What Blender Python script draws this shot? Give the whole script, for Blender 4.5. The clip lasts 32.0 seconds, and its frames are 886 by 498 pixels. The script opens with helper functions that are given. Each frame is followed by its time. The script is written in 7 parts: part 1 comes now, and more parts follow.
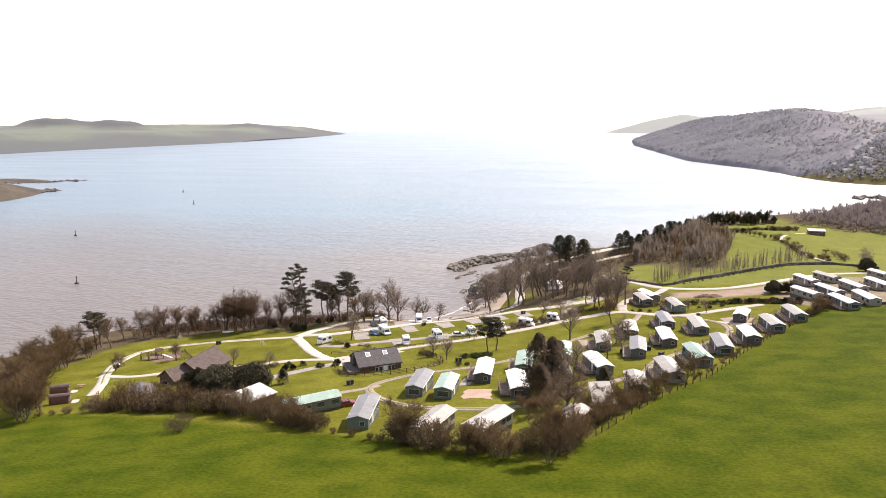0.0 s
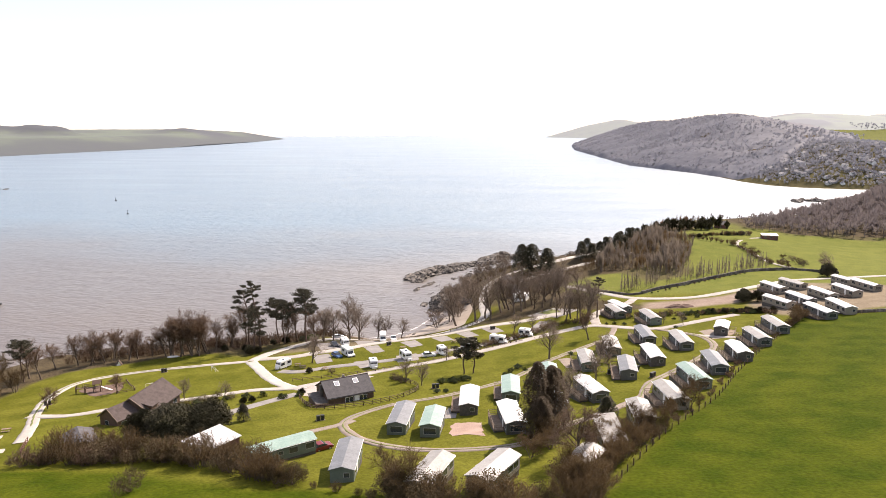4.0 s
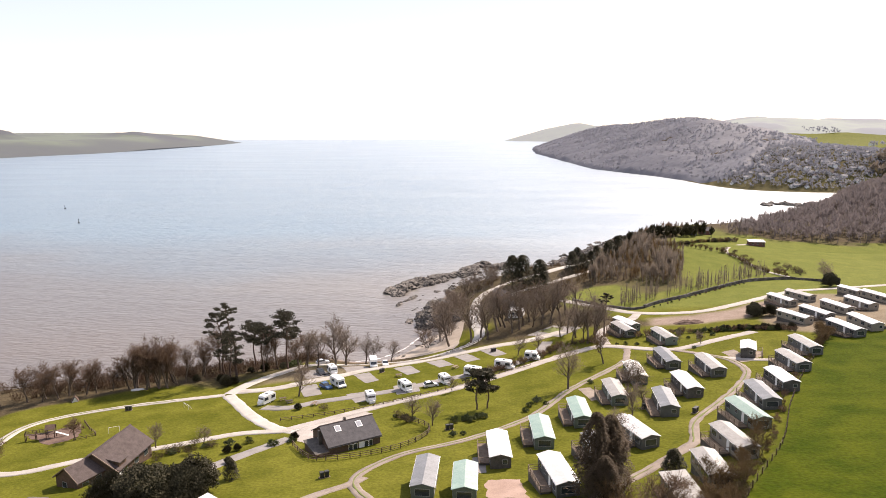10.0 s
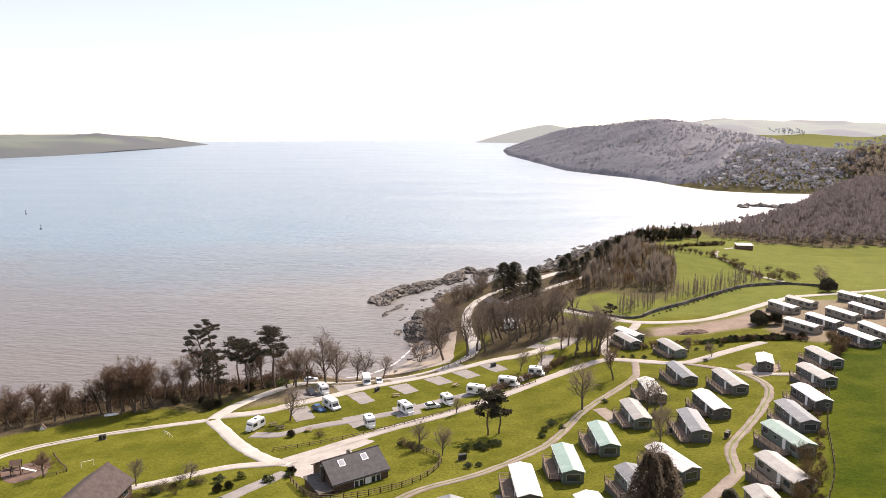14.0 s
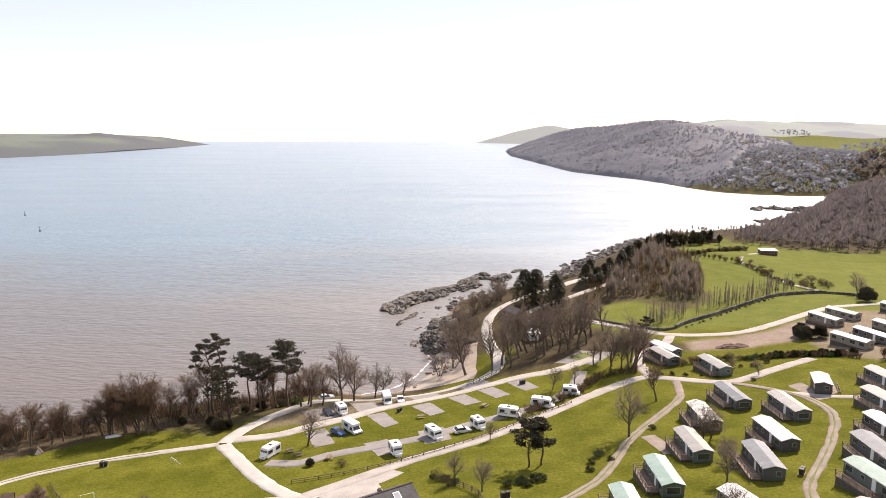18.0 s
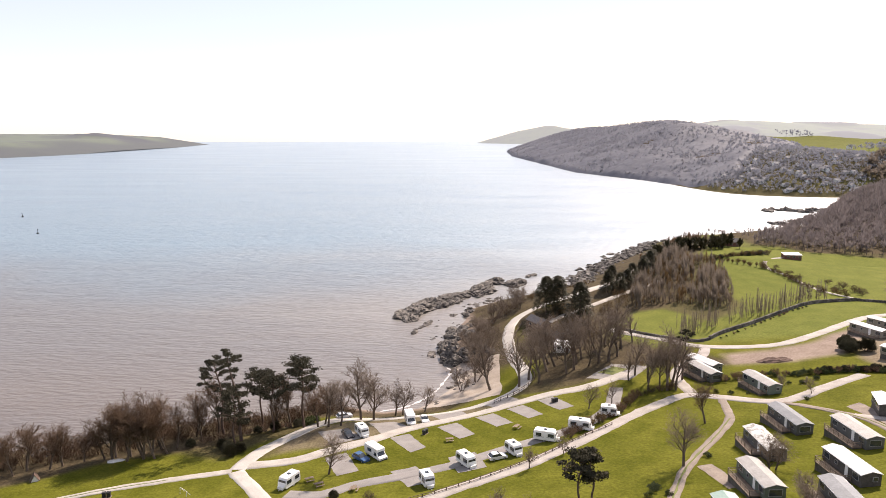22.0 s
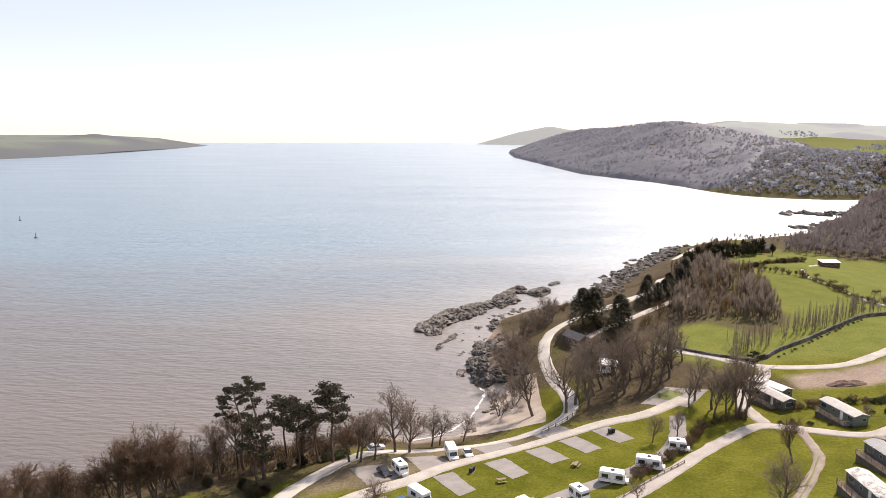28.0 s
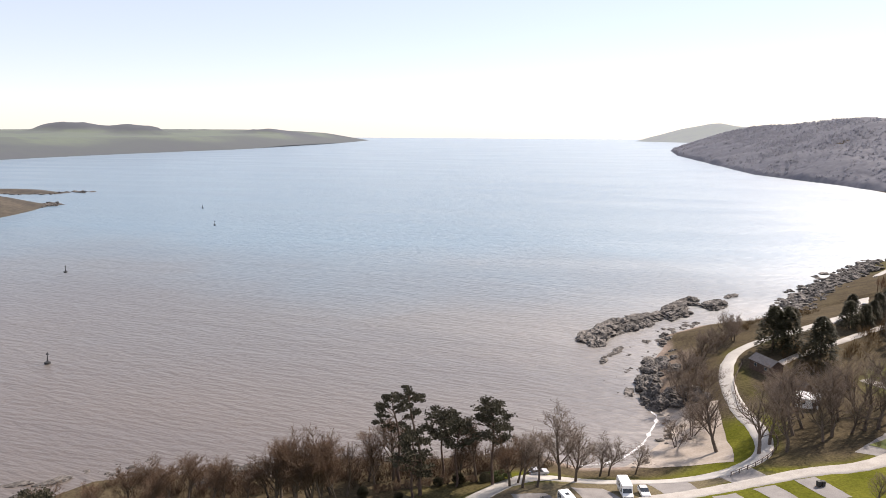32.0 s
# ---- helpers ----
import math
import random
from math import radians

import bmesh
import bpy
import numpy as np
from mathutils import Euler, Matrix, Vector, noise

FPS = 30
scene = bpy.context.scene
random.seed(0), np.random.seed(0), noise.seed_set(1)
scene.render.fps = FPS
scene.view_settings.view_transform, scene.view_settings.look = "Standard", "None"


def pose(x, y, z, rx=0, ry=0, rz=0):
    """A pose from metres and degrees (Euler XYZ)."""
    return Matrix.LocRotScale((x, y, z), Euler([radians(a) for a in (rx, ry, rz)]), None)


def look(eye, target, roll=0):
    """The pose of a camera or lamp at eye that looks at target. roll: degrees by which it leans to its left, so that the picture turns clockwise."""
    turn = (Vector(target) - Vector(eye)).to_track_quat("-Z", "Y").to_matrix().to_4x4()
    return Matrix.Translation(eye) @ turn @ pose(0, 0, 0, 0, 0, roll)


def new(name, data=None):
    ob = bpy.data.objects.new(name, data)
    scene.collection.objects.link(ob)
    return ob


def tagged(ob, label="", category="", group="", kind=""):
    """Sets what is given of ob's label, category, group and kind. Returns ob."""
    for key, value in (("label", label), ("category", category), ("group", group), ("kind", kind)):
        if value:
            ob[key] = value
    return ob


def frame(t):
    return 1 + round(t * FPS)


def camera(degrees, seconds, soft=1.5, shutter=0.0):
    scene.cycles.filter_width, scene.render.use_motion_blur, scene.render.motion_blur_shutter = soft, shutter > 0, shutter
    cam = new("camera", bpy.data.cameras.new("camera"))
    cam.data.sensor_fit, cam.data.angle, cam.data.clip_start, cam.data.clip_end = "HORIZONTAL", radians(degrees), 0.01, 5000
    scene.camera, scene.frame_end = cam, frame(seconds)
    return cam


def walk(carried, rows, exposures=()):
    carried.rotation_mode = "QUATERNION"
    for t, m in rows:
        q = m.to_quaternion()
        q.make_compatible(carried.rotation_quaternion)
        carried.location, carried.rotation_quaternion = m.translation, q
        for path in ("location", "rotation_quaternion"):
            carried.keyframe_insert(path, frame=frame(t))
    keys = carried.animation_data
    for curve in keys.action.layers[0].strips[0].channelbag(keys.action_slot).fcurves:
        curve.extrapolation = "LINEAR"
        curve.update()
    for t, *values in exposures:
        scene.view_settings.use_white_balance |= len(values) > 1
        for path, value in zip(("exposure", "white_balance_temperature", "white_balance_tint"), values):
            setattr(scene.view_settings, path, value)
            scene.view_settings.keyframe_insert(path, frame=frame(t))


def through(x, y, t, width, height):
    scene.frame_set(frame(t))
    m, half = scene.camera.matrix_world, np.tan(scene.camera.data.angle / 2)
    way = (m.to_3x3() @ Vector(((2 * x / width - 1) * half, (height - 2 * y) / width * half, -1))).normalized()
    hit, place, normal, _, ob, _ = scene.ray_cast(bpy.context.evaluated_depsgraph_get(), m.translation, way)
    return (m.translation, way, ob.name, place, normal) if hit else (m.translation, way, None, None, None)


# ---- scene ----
cam = camera(64.81, 32.0, 0.8)
PATH = [
    (0, (-15.00, 0.00, 79.44), (-33.213, 96.628, 61.239), -0.26),
    (1, (-17.68, 3.06, 79.52), (-33.825, 100.084, 61.483), -0.37),
    (2, (-20.05, 6.12, 79.56), (-34.129, 103.503, 61.707), -0.32),
    (3, (-22.40, 9.47, 79.67), (-34.238, 107.174, 61.932), -0.29),
    (3.5, (-23.97, 11.27, 79.74), (-34.275, 109.162, 62.091), -0.33),
    (5.5, (-28.69, 18.19, 79.80), (-38.327, 116.187, 62.350), -0.18),
    (6, (-29.83, 19.89, 79.84), (-39.445, 117.888, 62.406), -0.16),
    (7, (-32.11, 23.33, 79.98), (-40.942, 121.408, 62.579), -0.19),
    (8, (-34.40, 26.54, 79.97), (-42.274, 124.725, 62.706), -0.19),
    (9, (-36.71, 29.73, 80.00), (-42.891, 128.045, 62.800), -0.22),
    (10, (-39.00, 32.97, 80.02), (-42.991, 131.411, 62.891), -0.22),
    (11, (-41.36, 35.87, 80.14), (-43.353, 134.380, 63.046), -0.23),
    (12, (-43.47, 38.78, 80.19), (-43.604, 137.312, 63.146), -0.27),
    (12.5, (-44.57, 40.46, 80.29), (-44.210, 139.002, 63.285), -0.26),
    (13, (-45.51, 41.95, 80.31), (-45.131, 140.494, 63.307), -0.23),
    (14, (-47.46, 45.31, 80.39), (-47.103, 143.859, 63.444), -0.21),
    (14.5, (-48.45, 47.15, 80.41), (-48.159, 145.713, 63.502), -0.18),
    (16.5, (-51.84, 53.98, 80.32), (-51.537, 152.545, 63.460), -0.12),
    (17, (-52.78, 55.96, 80.33), (-52.477, 154.528, 63.466), -0.07),
    (18, (-54.57, 59.47, 80.34), (-54.218, 158.032, 63.466), -0.07),
    (19, (-56.33, 62.91, 80.36), (-55.942, 161.475, 63.505), -0.08),
    (20, (-58.14, 66.20, 80.33), (-57.719, 164.768, 63.483), -0.03),
    (21, (-60.02, 69.67, 80.29), (-59.526, 168.236, 63.443), -0.01),
    (22, (-61.79, 72.76, 80.24), (-61.248, 171.323, 63.384), -0.05),
    (23, (-63.54, 75.91, 80.26), (-62.976, 174.478, 63.430), -0.07),
    (24, (-65.48, 79.05, 80.20), (-64.844, 177.624, 63.360), -0.03),
    (25, (-67.61, 82.26, 80.23), (-66.944, 180.832, 63.429), -0.07),
    (25.5, (-68.46, 83.73, 80.22), (-67.795, 182.299, 63.405), -0.06),
    (27.5, (-71.64, 89.70, 80.13), (-70.904, 188.292, 63.426), -0.05),
    (28, (-72.41, 91.46, 80.10), (-71.634, 190.053, 63.396), -0.03),
    (28.5, (-73.09, 93.04, 80.01), (-72.548, 191.623, 63.263), -0.03),
    (29, (-73.65, 94.63, 80.02), (-74.681, 193.198, 63.179), 0.00),
    (29.5, (-74.52, 96.19, 80.00), (-77.130, 194.716, 63.115), 0.06),
    (30, (-75.27, 97.89, 80.00), (-81.377, 196.247, 63.029), 0.13),
    (30.5, (-76.14, 99.70, 80.01), (-85.818, 197.759, 62.971), 0.17),
    (31, (-76.90, 101.45, 79.98), (-90.205, 199.067, 62.831), 0.23),
    (31.5, (-77.59, 103.09, 79.94), (-94.711, 200.095, 62.732), 0.19),
    (32, (-78.41, 104.70, 79.95), (-98.831, 201.055, 62.666), 0.21),
]
walk(cam, [(t, look(eye, target, roll)) for t, eye, target, roll in PATH], [(0, 0.98, 7150, 20), (4, 0.9, 7150, 20), (9, 0.82, 7150, 20), (16, 0.76, 7150, 20), (27, 0.7, 7120, 19.5), (32, 0.62, 6800, 17.5)])
# ---- land form ----
COAST = [(-420, -600), (-300, -200), (-240, 40), (-218, 130), (-207, 197), (-200, 216), (-190, 236), (-175, 243), (-158, 247), (-134, 257),
         (-111, 262), (-94, 270), (-78, 264), (-68, 267), (-60, 282), (-56, 295), (-60, 310), (-63, 322), (-59, 338), (-51, 362),
         (-52, 372), (-48, 381), (-41, 388), (-33, 397), (-23, 404), (-13, 407), (-3, 418), (7, 428), (13, 440), (23, 462), (39, 492), (62, 525),
         (81, 555), (93, 567), (118, 568), (150, 580), (176, 592), (215, 630), (246, 658), (291, 709), (334, 781), (378, 838), (410, 880), (424, 897),
         (376, 906), (332, 926), (306, 956), (290, 1015), (283, 1100), (268, 1180), (246, 1245), (220, 1325), (197, 1400), (192, 1500), (178, 1815),
         (161, 2213), (186, 2650)]
COAST_FAR = [(240, 2960), (330, 3150), (900, 3300), (3000, 3300), (3000, -600)]
SLOPE = (17.558, 9.649, -12.098, 1.013, -1.927, 4.018, 1.486, -3.461)


def step(a, b, v):
    s = np.clip((v - a) / (b - a), 0, 1)
    return s * s * (3 - 2 * s)


def side(poly, X, Y):
    """Signed distance to a closed outline: positive inside."""
    p = np.array(poly, float)
    q = np.roll(p, -1, 0)
    best = np.full(X.shape, 1e12)
    inside = np.zeros(X.shape, bool)
    for (ax, ay), (bx, by) in zip(p, q):
        ex, ey = bx - ax, by - ay
        s = np.clip(((X - ax) * ex + (Y - ay) * ey) / (ex * ex + ey * ey), 0, 1)
        best = np.minimum(best, (X - ax - s * ex) ** 2 + (Y - ay - s * ey) ** 2)
        if ay != by:
            inside ^= ((ay > Y) != (by > Y)) & (X < ex * (Y - ay) / (by - ay) + ax)
    return np.sqrt(best) * np.where(inside, 1, -1)


def bell(X, Y, cx, cy, sx, sy, h):
    return h * np.exp(-(((X - cx) / sx) ** 2 + ((Y - cy) / sy) ** 2))


def slope_near(X, Y):
    x, y = np.clip(X, -170, 170) / 100, (np.clip(Y, -60, 400) - 200) / 100
    c = SLOPE
    return c[0] + c[1] * x + c[2] * y + c[3] * x * x + c[4] * x * y + c[5] * y * y + c[6] * y ** 3 + c[7] * x * y * y


def land(X, Y):
    """Height of the ground, in metres over the sea."""
    X, Y = np.asarray(X, float), np.asarray(Y, float)
    far = 13 + bell(X, Y, 468, 1730, 178, 430, 76) + bell(X, Y, 520, 1330, 120, 220, 12) + bell(X, Y, 400, 2450, 190, 480, 62)
    far = far + 26 * step(450, 900, X) * step(600, 1100, Y) + bell(X, Y, 960, 2560, 260, 330, 56) + bell(X, Y, 1450, 2560, 380, 330, 54) + bell(X, Y, 460, 1110, 130, 130, 20) + bell(X, Y, 590, 930, 115, 125, 32)
    mix = np.maximum(step(430, 700, Y), step(230, 480, X) * step(150, 420, Y))
    h = slope_near(X, Y) * (1 - mix) + far * mix
    d = side(COAST + COAST_FAR, X, Y)
    rise = 0.34 - 0.24 * np.exp(-(((X + 62) / 22) ** 2 + ((Y - 283) / 24) ** 2))
    rise = rise - 0.12 * step(-60, -150, X) * step(300, 240, Y)
    shore = np.where(d > 0, rise * d, 0.2 * d) - 0.25
    return np.maximum(-2.0 * np.logaddexp(-h / 2.0, -shore / 2.0), -6)


def ground_z(x, y):
    return float(land(np.array([x]), np.array([y]))[0])

# ---- sky, sun ----
SUN_AZ, SUN_EL = 38.0, 44.0
world = bpy.data.worlds.new("world")
scene.world = world
world.use_nodes = True
wn, wl = world.node_tree.nodes, world.node_tree.links
sky = wn.new("ShaderNodeTexSky")
sky.sky_type = "NISHITA"
sky.sun_disc = False
sky.sun_elevation, sky.sun_rotation = radians(SUN_EL), radians(SUN_AZ)
sky.air_density, sky.dust_density, sky.ozone_density, sky.altitude = 0.9, 0.15, 1.0, 80
wn["Background"].inputs["Strength"].default_value = 0.107
# a thin even haze lies over the whole sky
haze = wn.new("ShaderNodeMix")
haze.data_type = "RGBA"
haze.inputs[0].default_value, haze.inputs[7].default_value = 0.5, (5.5, 5.9, 6.7, 1)
wl.new(sky.outputs[0], haze.inputs[6])
wl.new(haze.outputs[2], wn["Background"].inputs["Color"])
sun = new("sun", bpy.data.lights.new("sun", "SUN"))
sun.data.energy, sun.data.angle, sun.data.color = 4.8, radians(0.6), (1.0, 0.93, 0.82)
_a, _e = radians(SUN_AZ), radians(SUN_EL)
sun.matrix_world = look((0, 0, 200), (-math.sin(_a) * math.cos(_e) * 100, -math.cos(_a) * math.cos(_e) * 100, 200 - math.sin(_e) * 100))


# ---- materials ----
def shade(name, colours, scale=1.0, rough=0.85, bump=0.0, fine=6.0, metal=0.0, vary=0.0, space="Object", spec=0.5, ramp=(0.35, 0.65)):
    """A material that wanders between colours at two scales. vary: how far each object's own tone strays."""
    m = bpy.data.materials.new(name)
    m.use_nodes = True
    n, l = m.node_tree.nodes, m.node_tree.links
    b = n["Principled BSDF"]
    if space == "World":
        place = n.new("ShaderNodeNewGeometry").outputs["Position"]
    else:
        place = n.new("ShaderNodeTexCoord").outputs["Object"]
    big, small = n.new("ShaderNodeTexNoise"), n.new("ShaderNodeTexNoise")
    for tex, s in ((big, scale), (small, scale * fine)):
        tex.inputs["Scale"].default_value, tex.inputs["Detail"].default_value = s, 4
        l.new(place, tex.inputs["Vector"])
    mix = n.new("ShaderNodeMix")
    mix.data_type = "FLOAT"
    mix.inputs[0].default_value = 0.45
    l.new(big.outputs["Fac"], mix.inputs[2]), l.new(small.outputs["Fac"], mix.inputs[3])
    r = n.new("ShaderNodeValToRGB")
    els = r.color_ramp.elements
    while len(els) < len(colours):
        els.new(0.5)
    for k, (el, c) in enumerate(zip(els, colours)):
        el.position = ramp[0] + (ramp[1] - ramp[0]) * k / max(1, len(colours) - 1)
        el.color = (*c, 1)
    l.new(mix.outputs[0], r.inputs[0])
    colour = r.outputs[0]
    if vary:
        hsv, info, rng = n.new("ShaderNodeHueSaturation"), n.new("ShaderNodeObjectInfo"), n.new("ShaderNodeMapRange")
        rng.inputs["To Min"].default_value, rng.inputs["To Max"].default_value = 1 - vary, 1 + vary
        l.new(info.outputs["Random"], rng.inputs["Value"]), l.new(rng.outputs[0], hsv.inputs["Value"])
        l.new(colour, hsv.inputs["Color"])
        colour = hsv.outputs[0]
    l.new(colour, b.inputs["Base Color"])
    b.inputs["Roughness"].default_value, b.inputs["Metallic"].default_value = rough, metal
    b.inputs["Specular IOR Level"].default_value = spec
    if bump:
        bp = n.new("ShaderNodeBump")
        bp.inputs["Strength"].default_value, bp.inputs["Distance"].default_value = bump, 0.3 / scale / fine
        l.new(small.outputs["Fac"], bp.inputs["Height"]), l.new(bp.outputs[0], b.inputs["Normal"])
    return m


def leafy(name, colours, scale=0.6, through=0.35, vary=0.15):
    """Foliage: lets some light through."""
    m = shade(name, colours, scale, 0.7, 0, 8, vary=vary, spec=0.2)
    n, l = m.node_tree.nodes, m.node_tree.links
    b, out = n["Principled BSDF"], n["Material Output"]
    tr, mx = n.new("ShaderNodeBsdfTranslucent"), n.new("ShaderNodeMixShader")
    mx.inputs[0].default_value = through
    l.new(b.inputs["Base Color"].links[0].from_socket, tr.inputs["Color"])
    l.new(b.outputs[0], mx.inputs[1]), l.new(tr.outputs[0], mx.inputs[2]), l.new(mx.outputs[0], out.inputs["Surface"])
    return m


GLASS_DARK = shade("window_glass", [(0.02, 0.025, 0.03), (0.05, 0.06, 0.07)], 0.7, 0.08, spec=0.8)
WHITE = shade("white_paint", [(0.72, 0.72, 0.7), (0.84, 0.84, 0.82)], 0.5, 0.45, vary=0.04)
CREAM = shade("cream_cladding", [(0.19, 0.17, 0.14), (0.25, 0.225, 0.185)], 0.4, 0.55, vary=0.08)
SAGE = shade("sage_cladding", [(0.085, 0.112, 0.092), (0.125, 0.152, 0.13)], 0.4, 0.55, vary=0.12)
GREYWALL = shade("grey_cladding", [(0.075, 0.078, 0.077), (0.11, 0.113, 0.11)], 0.4, 0.55, vary=0.1)
ROOF_GREY = shade("grey_sheet_roof", [(0.13, 0.137, 0.143), (0.22, 0.227, 0.235)], 0.5, 0.42, 0.05, vary=0.08)
ROOF_PALE = shade("pale_sheet_roof", [(0.23, 0.22, 0.205), (0.36, 0.35, 0.33)], 0.6, 0.5, 0.05, vary=0.06)
ROOF_WHITE = shade("white_sheet_roof", [(0.48, 0.48, 0.47), (0.62, 0.62, 0.61)], 0.5, 0.38, 0.04)
ROOF_GREEN = shade("green_sheet_roof", [(0.19, 0.285, 0.245), (0.3, 0.4, 0.35)], 0.5, 0.42, 0.05, vary=0.06)
ROOF_MOSS = shade("mottled_roof", [(0.16, 0.14, 0.12), (0.42, 0.42, 0.4), (0.55, 0.55, 0.53)], 0.9, 0.7, 0.1, ramp=(0.4, 0.6))
SKIRT = shade("dark_skirting", [(0.05, 0.045, 0.04), (0.11, 0.1, 0.09)], 1.2, 0.8)
DECKWOOD = shade("weathered_deck_wood", [(0.13, 0.092, 0.066), (0.24, 0.18, 0.13)], 1.5, 0.8, 0.2, vary=0.15)
BROWNWOOD = shade("brown_stained_wood", [(0.06, 0.036, 0.025), (0.12, 0.072, 0.05)], 1.5, 0.75, 0.2, vary=0.15)
REDBRICK = shade("dark_red_wall", [(0.1, 0.043, 0.034), (0.16, 0.072, 0.056)], 1.5, 0.85, 0.2)
SLATE = shade("slate_roof", [(0.065, 0.062, 0.066), (0.11, 0.105, 0.11)], 1.2, 0.8, 0.25, 5, vary=0.1, spec=0.2)
TILE_BROWN = shade("brown_tile_roof", [(0.066, 0.052, 0.049), (0.11, 0.088, 0.083)], 1.2, 0.85, 0.25, 5, vary=0.1, spec=0.15)
TYRE = shade("tyre_rubber", [(0.02, 0.02, 0.02), (0.04, 0.04, 0.04)], 3, 0.9)
STEEL = shade("galvanised_steel", [(0.35, 0.36, 0.37), (0.5, 0.5, 0.5)], 2, 0.45, metal=0.8)
BLACK = shade("black_plastic", [(0.015, 0.015, 0.015), (0.04, 0.04, 0.04)], 2, 0.6)
REDLAMP = shade("red_lamp_plastic", [(0.3, 0.01, 0.01), (0.4, 0.02, 0.02)], 2, 0.3)
GRAVEL = shade("pitch_gravel", [(0.17, 0.158, 0.15), (0.25, 0.235, 0.222)], 0.35, 0.95, 0.35, 14, space="World")
TRACK = shade("pale_track_gravel", [(0.28, 0.258, 0.23), (0.42, 0.392, 0.355)], 0.3, 0.95, 0.3, 12, space="World")
TRACK_PINK = shade("pinkish_gravel", [(0.26, 0.235, 0.212), (0.39, 0.36, 0.33)], 0.3, 0.95, 0.3, 12, space="World")
CONCRETE = shade("pale_concrete", [(0.32, 0.302, 0.275), (0.45, 0.428, 0.395)], 0.25, 0.9, 0.15, 14, space="World")
TARMAC = shade("worn_tarmac", [(0.16, 0.15, 0.14), (0.25, 0.235, 0.22)], 0.25, 0.9, 0.2, 14, space="World")
TRACK_BROWN = shade("worn_brown_gravel", [(0.16, 0.128, 0.104), (0.27, 0.226, 0.19)], 0.35, 0.95, 0.3, 10, space="World")
BARKCHIP = shade("bark_chips", [(0.075, 0.044, 0.033), (0.15, 0.095, 0.072)], 0.8, 0.95, 0.4, 10, space="World")
VERGE = shade("grass_verge", [(0.10, 0.125, 0.03), (0.16, 0.175, 0.05)], 0.4, 0.95, 0.4, 10, space="World")
ROCK = shade("shore_rock", [(0.02, 0.018, 0.016), (0.085, 0.075, 0.066), (0.24, 0.215, 0.19)], 0.25, 0.9, 0.8, 4.5, space="World", ramp=(0.33, 0.68))
BARK = shade("bare_bark", [(0.08, 0.058, 0.042), (0.15, 0.115, 0.085)], 1.0, 0.95, vary=0.2)
TWIG = leafy("bare_twigs", [(0.1, 0.063, 0.042), (0.17, 0.112, 0.074)], 0.4, 0.3, 0.22)
# a paler, greyer copy of the twigs above; backlit haze is in its colour
TWIG_VEILED = leafy("haze_paled_twigs", [(0.13, 0.1, 0.078), (0.21, 0.166, 0.132)], 0.4, 0.4, 0.18)
TWIG_OLIVE = leafy("budding_twigs", [(0.09, 0.059, 0.029), (0.16, 0.106, 0.052)], 0.4, 0.3, 0.22)
PINEBARK = shade("pine_bark", [(0.075, 0.05, 0.04), (0.14, 0.095, 0.07)], 1.2, 0.95)
NEEDLE = leafy("pine_needles", [(0.026, 0.025, 0.014), (0.055, 0.048, 0.027)], 0.5, 0.15)
CYPRESS = leafy("brown_green_cypress", [(0.052, 0.036, 0.021), (0.1, 0.07, 0.041)], 0.5, 0.25)
EVERGREEN = leafy("evergreen_leaves", [(0.028, 0.026, 0.013), (0.056, 0.05, 0.025)], 0.5, 0.12)
LEAF = leafy("shrub_leaves", [(0.045, 0.06, 0.022), (0.085, 0.1, 0.038)], 0.5, 0.25)
# far woods: distance haze is mixed into these pale blue-grey colours
TWIG_HAZED = leafy("hazed_far_twigs", [(0.21, 0.217, 0.255), (0.26, 0.267, 0.3)], 0.012, 0.5, 0)
CANOPY_HAZED = leafy("hazed_far_canopy", [(0.165, 0.172, 0.21), (0.2, 0.207, 0.244), (0.24, 0.246, 0.282)], 0.012, 0.45, 0)
TWIG_DARK = leafy("bramble_twigs", [(0.052, 0.037, 0.019), (0.108, 0.076, 0.037)], 0.5, 0.25, 0.2)
TWIG_GREY = leafy("grey_bare_wood", [(0.14, 0.12, 0.117), (0.21, 0.18, 0.174)], 0.03, 0.45, 0)
TWIG_MID = leafy("young_bare_wood", [(0.15, 0.124, 0.1), (0.23, 0.19, 0.152)], 0.05, 0.45, 0)
SAND = shade("wet_sand", [(0.24, 0.2, 0.16), (0.36, 0.31, 0.26)], 0.2, 0.7, 0.1, 10, space="World")
FOAM = shade("sea_foam", [(0.42, 0.41, 0.4), (0.7, 0.7, 0.7)], 1.0, 0.9, 0.3)
BRAMBLE = leafy("dead_bramble", [(0.065, 0.04, 0.026), (0.125, 0.08, 0.05)], 0.5, 0.25, 0.2)


